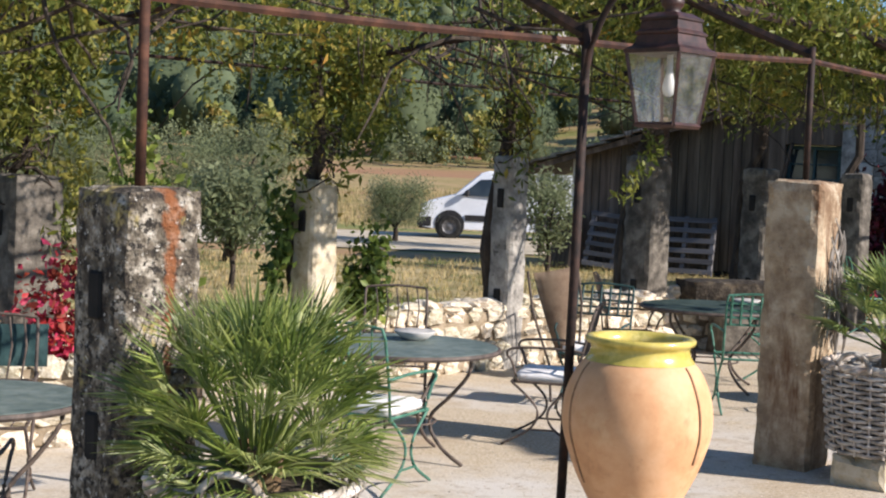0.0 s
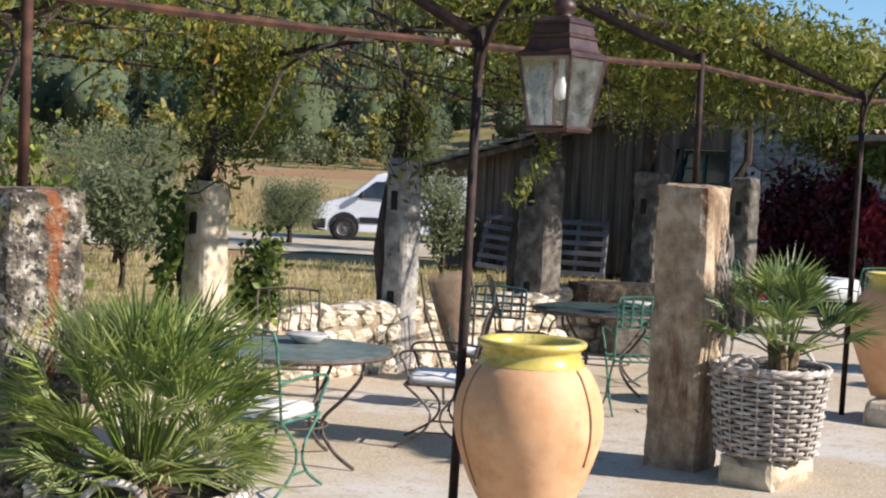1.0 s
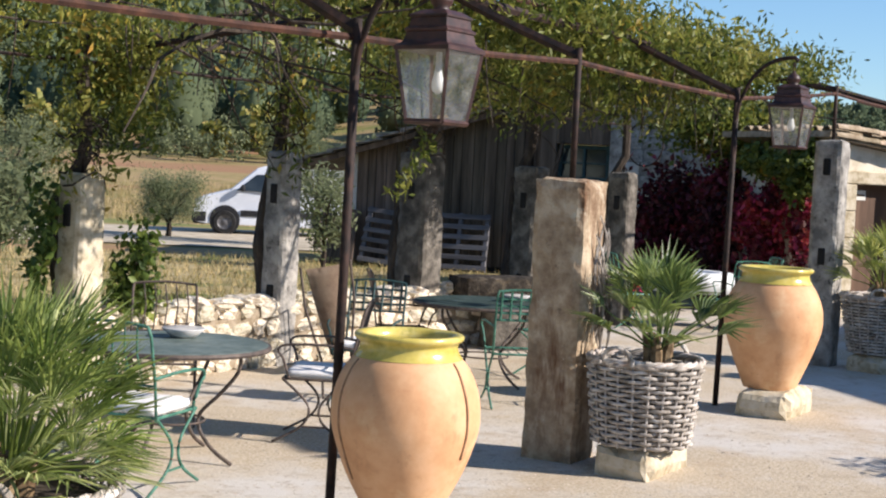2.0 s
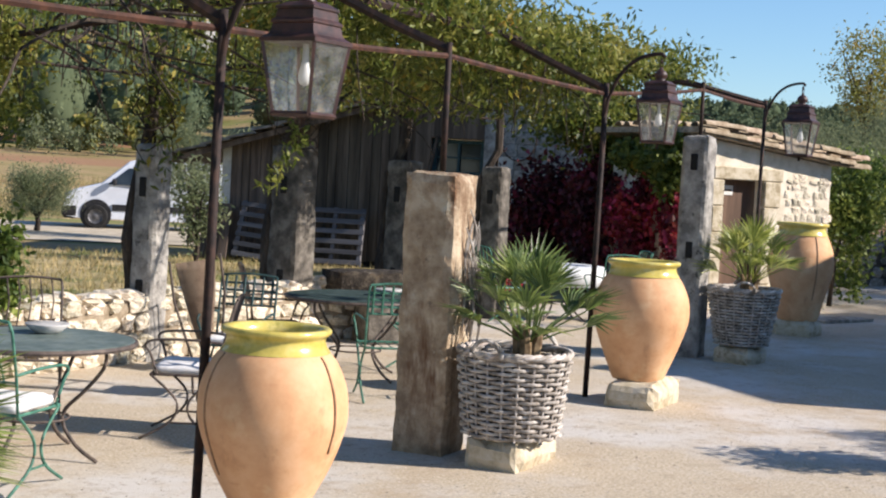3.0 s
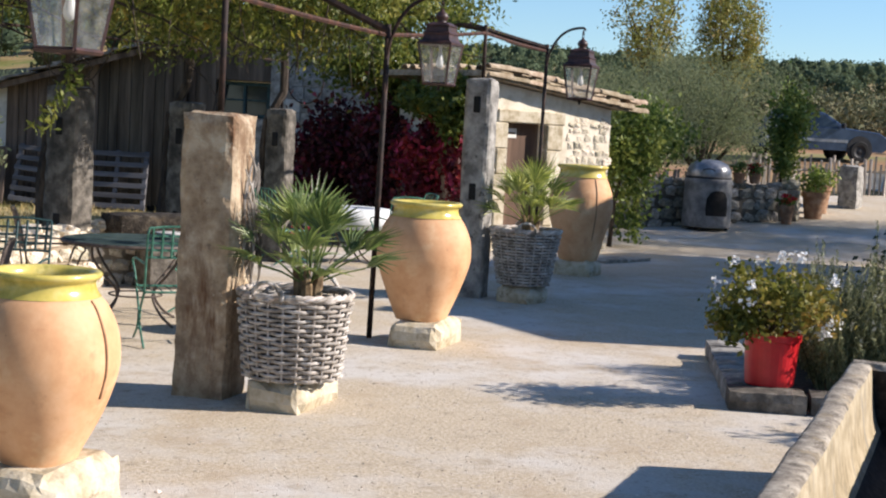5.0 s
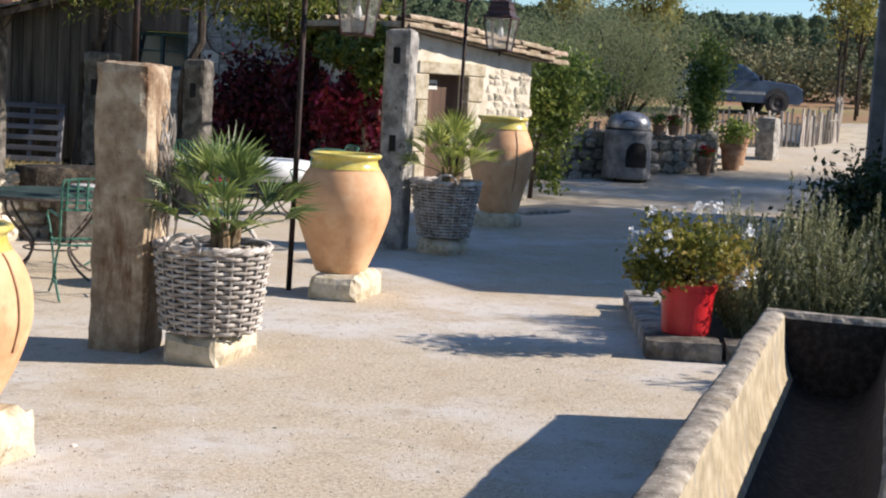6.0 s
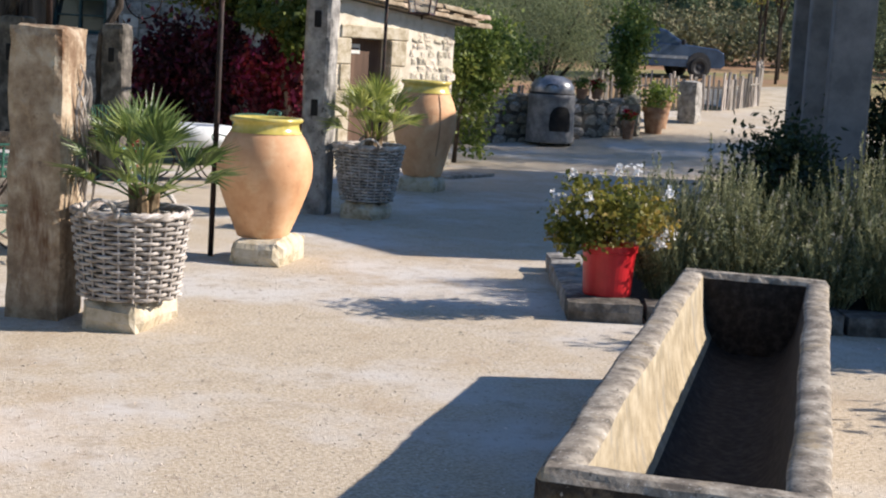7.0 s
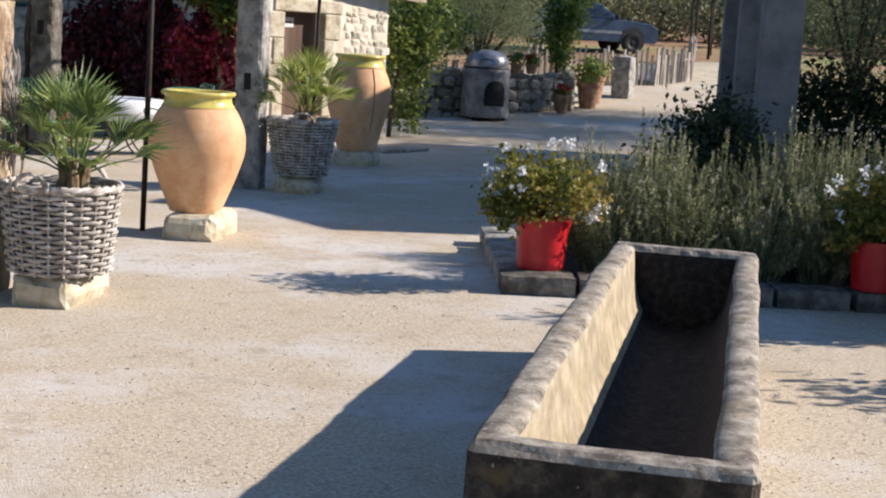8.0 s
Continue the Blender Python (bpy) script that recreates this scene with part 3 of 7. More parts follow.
for i, (x, y, z0, z1) in enumerate(FRONT_POSTS):
    bm = bmesh.new()
    lean = 0.04 if z0 == 0 else 0.0
    tube(bm, [(x - lean * 0.5, y, z0), (x, y, (z0 + z1) / 2), (x + lean * 0.3, y, z1 + 0.05)], 0.021 if z0 else 0.024, 10)
    part("post", bm, M_RUST if i == 0 else M_IRON, frame_ob, smooth=True)


def flat_bar(p, q, w, t, mat, name, parent):
    bm = bmesh.new()
    p, q = Vector(p), Vector(q)
    n = 10
    pts = [p.lerp(q, i / n) + Vector((0, 0, -0.012 * math.sin(math.pi * i / n))) for i in range(n + 1)]
    tube(bm, pts, w, 4, flat=t / w)
    return part(name, bm, mat, parent)


start = Vector((A[0], A[1], 2.50)) - U * 3.2
tops = [tuple(start)] + [(x, y, z1) for x, y, z0, z1 in FRONT_POSTS]
for p, q in zip(tops, tops[1:]):
    flat_bar((p[0], p[1], p[2] - 0.04), (q[0], q[1], q[2] - 0.04), 0.018, 0.010, M_RUST, "front_bar", frame_ob)
RIDGE = 1.05
beam = [Vector((x, y, 0)) + BACK * RIDGE + Vector((0, 0, 3.08 + 0.02 * i)) for i, (x, y, _, _) in enumerate(FRONT_POSTS[:5])]
beam = [beam[0] - U * 3.2] + beam
for p, q in zip(beam, beam[1:]):
    flat_bar(p, q, 0.035, 0.02, M_IRON, "upper_beam", frame_ob)
    flat_bar(p + Vector((0, 0, 0.11)) + BACK * 0.06, q + Vector((0, 0, 0.11)) + BACK * 0.06, 0.022, 0.014, M_RUST, "upper_rail", frame_ob)
for (x, y, z0, z1), b in zip(FRONT_POSTS[:5], beam[1:]):
    flat_bar((x, y, z1), b, 0.032, 0.022, M_IRON, "rafter", frame_ob)
    flat_bar(b, b + BACK * 3.1 + Vector((0, 0, -0.35)), 0.026, 0.018, M_IRON, "rafter", frame_ob)
flat_bar((8.73, 17.6, 3.02), (7.4, 17.9, 3.35), 0.035, 0.022, M_IRON, "rafter", frame_ob)
flat_bar((8.73, 17.6, 2.98), (7.4, 16.0, 2.96), 0.02, 0.012, M_IRON, "front_bar", frame_ob)
backs = [Vector((x, y, 2.62)) for x, y, w, h in BACKROW]
backs = [backs[0] - U * 4] + backs
for p, q in zip(backs, backs[1:]):
    flat_bar(p, q, 0.014, 0.010, M_IRON, "back_bar", frame_ob)
for x, y, w, h in BACKROW:
    bm = bmesh.new()
    tube(bm, [(x, y, h - 0.02), (x, y, 2.9)], 0.016, 8)
    part("post", bm, M_IRON, frame_ob, smooth=True)


# ---- low stone wall between the back pillars ----
def stone_wall(name, p, q, thick, height, rng, stone_mat, mortar_mat, label, size=(0.16, 0.34), rows=4, face=1, both_ends=False, parent=None):
    """A rubble wall: a mortar core with separate stones proud of it on the seen side and along the top."""
    p, q = Vector(p), Vector(q)
    d = (q - p).normalized()
    nrm = Vector((d.y, -d.x, 0)) * face
    length = (q - p).length
    ob = parent or thing(name, None, label, "wall", kind="structure")
    bm = bmesh.new()
    ang = math.degrees(math.atan2(d.y, d.x))
    base = pose(p.x, p.y, 0, 0, 0, ang)
    box(bm, (0, -thick / 2 + 0.035, 0), (length, thick / 2 - 0.035, height - 0.08), 0.02, base)
    part("core", bm, mortar_mat, ob, "lime mortar core")
    metas = []
    for k in range(7):
        b2 = rough_block((1, 0.5, 1), (3, 2, 3), 0.17, 20 + k, 0.17, 0.0, 1.6)
        me = bpy.data.meshes.new("stone")
        b2.to_mesh(me)
        b2.free()
        me.materials.append(stone_mat)
        metas.append(me)
    h = height / rows
    count = 0
    for r in range(rows + 1):
        x = -rng.random() * 0.15
        while x < length:
            w = rng.uniform(*size) * (1.15 if r == rows else 1)
            hh = h * rng.uniform(0.8, 1.12)
            if r < rows:
                spot = p + d * (x + w / 2) + nrm * (thick / 2 + rng.uniform(-0.05, -0.02)) + Vector((0, 0, r * h))
                sc = (w * 0.90, 0.20, hh * 0.88)
            else:
                spot = p + d * (x + w / 2) + nrm * rng.uniform(-0.02, 0.05) + Vector((0, 0, height - 0.10 + rng.uniform(-0.03, 0.05)))
                sc = (w * 0.95, thick * 1.7, h * rng.uniform(0.5, 1.05))
            if r < rows or count < 290:
                s = new("stone", rng.choice(metas))
                turn = math.degrees(math.atan2(nrm.y, nrm.x)) + 90
                s.matrix_world = pose(*spot, rng.uniform(-7, 7), rng.uniform(-11, 11), turn + rng.uniform(-9, 9)) @ Matrix.Diagonal((*sc, 1))
                s.parent = ob
                count += 1
            x += w
    return ob


rng_wall = random.Random(4)
stone_wall("terrace_wall", Vector((-4.6, 8.55, 0)) - BACK * 0.02, Vector((2.9, 15.75, 0)), 0.34, 0.62, rng_wall, M_WALLSTONE, M_MORTAR,
           "low wall of pale rubble limestone", rows=4)
stone_wall("terrace_wall", (-5.2, 7.75, 0), (-1.85, 9.35, 0), 0.34, 0.60, rng_wall, M_WALLSTONE, M_MORTAR, "low rubble wall behind the green table", rows=4)
# ---- terracotta jars on their stones ----
def jar(spot, z0, height, rim_r, belly_r, base_r, turn, seams, label, seed):
    ob = thing("terracotta_jar", pose(spot[0], spot[1], z0, 0, 0, turn), label, "jar", "large garden jars")
    H, keys = height, [(base_r, 0.0), (base_r * 1.12, 0.06), (belly_r * 0.80, 0.26), (belly_r * 0.97, 0.46), (belly_r, 0.58), (belly_r * 0.96, 0.70),
                       (belly_r * 0.83, 0.82), (rim_r * 0.93, 0.895)]
    prof = curve_through([(r, z * H) for r, z in keys], 6)
    bm = bmesh.new()
    bot = lathe(bm, prof, 56, 0.012, seed)
    bm.faces.new(bot[0][::-1])
    part("body", bm, M_TERRA, ob, smooth=True)
    bm = bmesh.new()
    R = rim_r
    rim = [(R * 1.02, 0.872), (R * 0.95, 0.90), (R * 0.915, 0.935), (R * 0.93, 0.955), (R * 1.0, 0.965), (R * 1.03, 0.978), (R * 1.03, 0.99), (R * 0.99, 1.0),
           (R * 0.90, 1.0), (R * 0.82, 0.985), (R * 0.78, 0.95), (R * 0.84, 0.88), (R * 1.05, 0.80), (R * 1.1, 0.6)]
    lathe(bm, [(r, z * H) for r, z in rim], 56, 0.012, seed)
    part("glazed_rim", bm, M_GLAZE, ob, "glossy yellow glazed rim and neck", smooth=True)
    for a, z_lo, wide in seams:
        bm = bmesh.new()
        line = [(r, z) for r, z in prof if z_lo * H < z < 0.87 * H]
        pts = [((r + 0.001) * math.cos(a + 0.02 * math.sin(z * 7)), (r + 0.001) * math.sin(a + 0.02 * math.sin(z * 7)), z) for r, z in line]
        tube(bm, pts, [wide * 0.6 * (0.5 + 0.5 * math.sin(0.4 + 2.4 * i / len(pts))) for i in range(len(pts))], 6)
        part("seam", bm, M_TERRA_DARK, ob, "dark raised seam running down the side", smooth=True)
    return ob


def plinth(spot, size, turn, seed, label="rough cream limestone block under a jar"):
    bm = rough_block(size, (8, 7, 3), 0.028, seed, 0.040, 0.08, 2.6)
    ob = part("plinth_stone", bm, M_SLAB)
    ob.matrix_world = pose(spot[0], spot[1], 0, 0, 0, turn)
    return tagged(ob, label, "stone block", "plinth stones")


JAR_A, JAR_B, JAR_C = (0.962, 6.71), (4.67, 11.42), (9.18, 17.18)
plinth((0.99, 6.70), (0.66, 0.48, 0.232), ROW_TURN, 31)
plinth((4.72, 11.40), (0.80, 0.50, 0.22), ROW_TURN + 3, 32)
plinth((9.2, 17.2), (0.62, 0.55, 0.21), ROW_TURN, 33)
jar(JAR_A, 0.222, 0.878, 0.253, 0.353, 0.172, 0, [(radians(-158), 0.22, 0.011), (radians(-44), 0.36, 0.012)], "big terracotta jar with a yellow glazed rim", 1.0)
jar(JAR_B, 0.21, 1.01, 0.30, 0.405, 0.215, 0, [], "terracotta jar with yellow rim standing on a cream block", 2.0)
jar(JAR_C, 0.20, 1.28, 0.33, 0.43, 0.25, 0, [(radians(-88), 0.2, 0.016)], "tall terracotta jar half in shade near the stone hut", 3.0)


# ---- wall lanterns on curved iron brackets ----
def lantern_bracket(post, z_top, reach=0.50, size=1.0):
    x, y = post
    tip = Vector((x, y, 0)) + FRONT * reach
    ob = thing("hanging_lantern", pose(tip.x, tip.y, 0, 0, 0, ROW_TURN), "oxidised brown copper lantern with a clear bulb on a curved arm", "lantern", "pergola lanterns")
    base = ob.matrix_world.inverted()
    bm = bmesh.new()
    s, e = Vector((x, y, z_top - 0.35)), Vector((tip.x, tip.y, z_top + 0.30))
    pts = []
    for i in range(15):
        t = i / 14
        h = t ** 1.7
        v = 1 - (1 - t) ** 2.1
        pts.append(base @ Vector((s.x + (e.x - s.x) * h, s.y + (e.y - s.y) * h, s.z + (e.z - s.z) * v)))
    pts.append(pts[-1] + Vector((0, -0.03, -0.03)))
    tube(bm, pts, 0.017, 8)
    part("bracket_arm", bm, M_IRON, ob, "black curved iron arm", smooth=True)
    hung = pose(0, 0, z_top + 0.245) @ Matrix.Diagonal((size, size, size, 1))   # everything below hangs from the hook
    zt = -0.36           # top of the glass
    zb = zt - 0.325      # bottom of the glass
    a, b = 0.143, 0.100
    bm = bmesh.new()
    tube(bm, [(0, 0, zt + 0.335 + 0.03 * math.sin(k)) for k in (0, 1.57)], 0.006, 6)
    tube(bm, [(0.03 * math.cos(k * math.tau / 12), 0, zt + 0.33 + 0.045 * math.sin(k * math.tau / 12)) for k in range(12)], 0.005, 5, closed=True)
    part("hook", bm, M_IRON, ob, m=hung, smooth=True)
    bm = bmesh.new()
    prof = [(0.154, 0.0), (0.154, 0.018), (0.128, 0.035), (0.119, 0.05), (0.112, 0.085), (0.119, 0.09), (0.119, 0.10), (0.104, 0.112), (0.099, 0.15), (0.106, 0.155), (0.106, 0.165), (0.066, 0.19)]
    rings = [[bm.verts.new((sx * r, sy * r, zt + z)) for sx, sy in ((1, 1), (-1, 1), (-1, -1), (1, -1))] for r, z in prof]
    for r0, r1 in zip(rings, rings[1:]):
        for k in range(4):
            bm.faces.new((r0[k], r0[(k + 1) % 4], r1[(k + 1) % 4], r1[k]))
    bm.faces.new(rings[0][::-1])
    bm.faces.new(rings[-1])
    part("roof", bm, M_LANTERN, ob, "stepped copper-brown roof", m=hung)
    bm = bmesh.new()
    lathe(bm, [(0.05, zt + 0.185), (0.035, zt + 0.205), (0.052, zt + 0.225), (0.055, zt + 0.245), (0.04, zt + 0.27), (0.018, zt + 0.285), (0.012, zt + 0.30), (0.001, zt + 0.305)], 16)
    part("finial", bm, M_LANTERN, ob, m=hung, smooth=True)
    corners = [(1, 1), (-1, 1), (-1, -1), (1, -1)]
    for sx, sy in corners:
        bm = bmesh.new()
        tube(bm, [(sx * b, sy * b, zb), (sx * a, sy * a, zt)], 0.0105, 4)
        part("corner_bar", bm, M_LANTERN, ob, m=hung)
    for k in range(4):
        (x0, y0), (x1, y1) = corners[k], corners[(k + 1) % 4]
        me = bpy.data.meshes.new("pane")
        me.from_pydata([(x0 * b, y0 * b, zb), (x1 * b, y1 * b, zb), (x1 * a, y1 * a, zt), (x0 * a, y0 * a, zt)], [], [(0, 1, 2, 3)])
        pane = part_mesh("pane", me, M_GLASS, ob, "dusty glass pane", hung)
        pane.visible_shadow = False
    bm = bmesh.new()
    for k in range(4):
        (x0, y0), (x1, y1) = corners[k], corners[(k + 1) % 4]
        tube(bm, [(x0 * b * 1.04, y0 * b * 1.04, zb), (x1 * b * 1.04, y1 * b * 1.04, zb)], 0.013, 4)
    part("bottom_frame", bm, M_LANTERN, ob, m=hung)
    bm = bmesh.new()
    lathe(bm, [(0.012, zb - 0.055), (0.012, zb - 0.02), (0.06, zb - 0.006), (0.098, zb)], 12)
    part("drip_cap", bm, M_IRON, ob, m=hung, smooth=True)
    bm = bmesh.new()
    lathe(bm, [(0.014, zt - 0.0), (0.015, zt - 0.08), (0.020, zt - 0.09)], 12)
    part("socket", bm, M_CHAIRWHITE, ob, m=hung, smooth=True)
    bm = bmesh.new()
    lathe(bm, [(0.016, zt - 0.085), (0.021, zt - 0.105), (0.029, zt - 0.135), (0.031, zt - 0.155), (0.026, zt - 0.178), (0.012, zt - 0.19), (0.001, zt - 0.193)], 16)
    part("bulb", bm, M_BULB, ob, "white frosted bulb", m=hung, smooth=True)
    return ob


lantern_bracket((0.66, 6.98), 2.53)
lantern_bracket((4.33, 11.70), 2.66)
lantern_bracket((8.73, 17.6), 3.0, size=1.3)


# ---- stone trough ----
def trough():
    h, W, t, floor = 0.68, 0.815, 0.125, 0.22
    near, far = Vector((2.39, 3.36, 0)), Vector((5.37, 6.56, 0))
    d = (far - near).normalized()
    Lx = (far - near).length
    ob = thing("stone_trough", pose(near.x, near.y, 0, 0, 0, math.degrees(math.atan2(d.y, d.x))), "long hollowed stone trough, weathered grey, ochre inside", "trough")
    left = [(0.0, 0.0), (0.0, h * 0.35), (0.0, h * 0.7), (0.0, h - 0.020), (-0.007, h - 0.006), (-0.022, h), (-t * 0.5, h + 0.003), (-t + 0.014, h - 0.003), (-t, h - 0.018),
            (-t - 0.006, 0.60), (-t - 0.012, 0.55), (-t - 0.018, 0.50), (-t - 0.026, 0.45), (-t - 0.035, 0.40), (-t - 0.050, 0.35), (-t - 0.075, 0.30), (-t - 0.105, 0.26),
            (-t - 0.15, floor + 0.012), (-t - 0.20, floor)]
    prof = left + [(-W - y, z - (0.012 if z > 0.5 else 0)) for y, z in reversed(left)]
    bm = bmesh.new()
    n = 130
    rows = []
    for i in range(n + 1):
        x = Lx * i / n
        row = []
        for k, (y, z) in enumerate(prof):
            q = Vector((x * 2.6, y * 4, z * 4 + 9))
            inner = 0.2 if min(k, len(prof) - 1 - k) > 8 else 1.0
            wob = noise.noise_vector(q * 0.6) * 0.016 * inner + noise.noise_vector(q * 3.1) * 0.0025 * inner
            edge = 0.010 * abs(noise.noise(Vector((x * 7, k * 0.3, 2)))) if 0.6 < z else 0.0
            z -= 0.022 * max(0.0, 1 - min(x, Lx - x) / 0.12) if z > 0.6 else 0.0
            row.append(bm.verts.new((x, y + wob.y, max(0.0, z + wob.z * 0.8 - edge) if z > 0 else 0.0)))
        rows.append(row)
    m = len(prof)
    for i in range(n):
        for k in range(m - 1):
            f = bm.faces.new((rows[i][k], rows[i + 1][k], rows[i + 1][k + 1], rows[i][k + 1]))
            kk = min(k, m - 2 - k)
            # Sunlit left wall is ochre; shaded right wall and floor go near-black.
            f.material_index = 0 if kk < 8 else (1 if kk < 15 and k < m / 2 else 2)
    for row in (rows[0], rows[-1][::-1]):
        f = bm.faces.new([bm.verts.new(v.co) for v in row])
        bmesh.ops.triangulate(bm, faces=[f])
    part("body", bm, [M_TROUGH, M_TROUGHIN, M_TROUGHFLOOR], ob, "grey weathered outside, ochre worn inside, shade coloured into floor and one wall", smooth=True)

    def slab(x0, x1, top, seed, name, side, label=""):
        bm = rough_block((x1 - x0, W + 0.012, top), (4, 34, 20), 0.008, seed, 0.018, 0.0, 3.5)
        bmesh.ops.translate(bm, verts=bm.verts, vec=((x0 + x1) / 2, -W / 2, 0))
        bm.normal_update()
        # Faces below the top take the side stone that carries the shade.
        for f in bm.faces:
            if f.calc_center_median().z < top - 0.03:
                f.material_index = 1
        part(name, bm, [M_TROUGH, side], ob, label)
    slab(-0.035, 0.10, h - 0.012, 43, "end_wall", M_TROUGHSHADE, "lichen-spotted near end of the trough, its shade in the dark colour")
    slab(Lx - 0.115, Lx + 0.02, h - 0.002, 44, "end_wall", M_TROUGHFLOOR, "far end of the trough, its shade in the dark colour")
    return ob


trough()


# ---- wicker baskets with palms ----
def wicker_basket(spot, z0, r0, r1, height, seed, label, handle=True):
    ob = thing("wicker_basket", pose(spot[0], spot[1], z0, 0, 0, 25 + 20 * seed), label, "basket", "wicker baskets")
    stakes, rows = 22, 18
    rib = bmesh.new()
    tube(rib, [(r0 + (r1 - r0) * t, 0, t * height) for t in (0, 0.33, 0.66, 1.0)], 0.008, 5)
    rib_mesh = bpy.data.meshes.new("stake")
    rib.to_mesh(rib_mesh)
    rib.free()
    for k in range(stakes):
        part_mesh("stake", rib_mesh, M_WICKER, ob, m=pose(0, 0, 0, 0, 0, 360 * k / stakes))
    rng = random.Random(seed)
    for r in range(rows):
        z = height * (r + 0.5) / rows
        R = r0 + (r1 - r0) * (z / height)
        weave = bmesh.new()
        thick = height / rows * 0.43
        pts = []
        m = stakes * 6
        for k in range(m):
            a = k * math.tau / m
            w = 0.017 * math.cos(a * stakes / 2 + (math.pi if r % 2 else 0)) + rng.uniform(-0.002, 0.002)
            pts.append(((R + w) * math.cos(a), (R + w) * math.sin(a), z + rng.uniform(-0.003, 0.003)))
        tube(weave, pts, [thick * rng.uniform(0.86, 1.04)] * m, 6, closed=True, flat=0.62)
        part("weave", weave, M_WICKER, ob, smooth=True)
    bm = bmesh.new()
    for off in range(3):
        tube(bm, [((r1 + 0.012 * math.cos(k * 0.8 + off * 2.1)) * math.cos(k * math.tau / 80), (r1 + 0.012 * math.cos(k * 0.8 + off * 2.1)) * math.sin(k * math.tau / 80),
                   height + 0.012 * math.sin(k * 0.8 + off * 2.1) + 0.006) for k in range(80)], 0.013, 5, closed=True)
    part("braided_rim", bm, M_WICKER, ob, smooth=True)
    for sgn in ((1, -1) if handle else ()):
        bm = bmesh.new()
        for off in (0, 1.6, 3.2):
            tube(bm, [(sgn * (r1 + 0.015 + 0.012 * math.cos(t * 12 + off)), 0.11 * math.cos(math.pi * t) + 0.008 * math.sin(t * 12 + off), height - 0.01 + 0.11 * math.sin(math.pi * t)) for t in [i / 16 for i in range(17)]], 0.011, 5)
        part("handle", bm, M_WICKER, ob, "twisted willow loop handle", smooth=True)
    bm = bmesh.new()
    lathe(bm, [(r0 * 0.93, 0.01), (r1 * 0.95, height - 0.05), (0.001, height - 0.02)], 32)
    part("soil", bm, M_SOIL, ob, "dark potting soil")
    return ob


def fan_palm(spot, z0, radius, height, fronds, seed, blade=0.34, segs=22, wide=0.0095, fan=82, low=62, label="green fan palm with stiff pointed leaflets", mat=M_PALM):
    rng = random.Random(seed)
    ob = thing("fan_palm", pose(spot[0], spot[1], z0), label, "palm", "potted fan palms")
    bm = bmesh.new()
    for k in range(5):
        a = k * 1.26 + seed
        tube(bm, [(0.05 * math.cos(a), 0.05 * math.sin(a), -0.06), (0.06 * math.cos(a), 0.06 * math.sin(a), 0.08), (0.09 * math.cos(a), 0.09 * math.sin(a), 0.20)], [0.045, 0.04, 0.02], 7)
    part("stem", bm, M_PALMDRY, ob, "fibrous brown stem")
    for f in range(fronds):
        az = f * 2.399 + rng.uniform(-0.3, 0.3)
        q = (f + 0.5) / fronds
        elev = radians(87 - low * q ** 0.9 + rng.uniform(-8, 8))
        d = Vector((math.cos(az) * math.cos(elev), math.sin(az) * math.cos(elev), math.sin(elev)))
        reach = (radius * math.cos(elev) ** 1.0 + height * max(0.15, math.sin(elev))) * rng.uniform(0.50, 0.62)
        base = Vector((math.cos(az) * 0.04, math.sin(az) * 0.04, 0.10))
        hub = base + d * reach
        bl = blade * rng.uniform(0.85, 1.15)
        side = d.cross(Vector((0, 0, 1)))
        side = side.normalized() if side.length > 0.05 else Vector((1, 0, 0))
        nrm = side.cross(d).normalized()
        tilt = rng.uniform(-0.5, 0.5)
        side, nrm = side * math.cos(tilt) + nrm * math.sin(tilt), nrm * math.cos(tilt) - side * math.sin(tilt)
        bm = bmesh.new()
        tube(bm, [base, base.lerp(hub, 0.5) + Vector((0, 0, 0.015)), hub], [0.008, 0.006, 0.005], 5)
        for s in range(segs):
            b = radians(-fan + 2 * fan * (s + 0.5) / segs)
            ld = (d * math.cos(b) + side * math.sin(b)).normalized()
            ln = bl * (0.72 + 0.28 * math.cos(b)) * rng.uniform(0.88, 1.08)
            cross = ld.cross(nrm).normalized()
            w = wide * (bl / 0.34)
            fold = nrm * w * 0.7
            dip = -0.03 * ln - 0.16 * ln * rng.random() ** 2
            p0, p1, p2 = hub, hub + ld * ln * 0.5 + Vector((0, 0, dip * 0.2)) + nrm * 0.03, hub + ld * ln + Vector((0, 0, dip)) + nrm * 0.02
            v = [bm.verts.new(p) for p in (p0, p1 - cross * w + fold, p1, p1 + cross * w + fold, p2)]
            for t in ((0, 1, 2), (0, 2, 3), (1, 4, 2), (2, 4, 3)):
                bm.faces.new([v[i] for i in t])
        part("frond", bm, mat, ob)
    return ob


BASK_B, BASK_C, BASK_A = (2.8, 8.9), (6.99, 14.27), (-0.62, 5.0)
plinth((2.83, 8.95), (0.74, 0.42, 0.19), ROW_TURN + 4, 51, "rough cream limestone block under a basket")
wicker_basket(BASK_B, 0.19, 0.305, 0.362, 0.54, 1, "grey willow basket holding a palm")
fan_palm((2.87, 8.86), 0.70, 0.36, 0.64, 27, 3, 0.30, 13, 0.0125, 62, 76)
plinth((7.0, 14.27), (0.55, 0.45, 0.19), ROW_TURN - 5, 52, "rough cream limestone block under a basket")
wicker_basket(BASK_C, 0.19, 0.275, 0.385, 0.60, 2, "grey willow basket in the shade beside a pillar")
fan_palm((7.02, 14.22), 0.76, 0.32, 0.72, 24, 8, 0.32, 13, 0.012, 60, 66, "yellow-green fan palm in a willow basket", M_PALMGOLD)
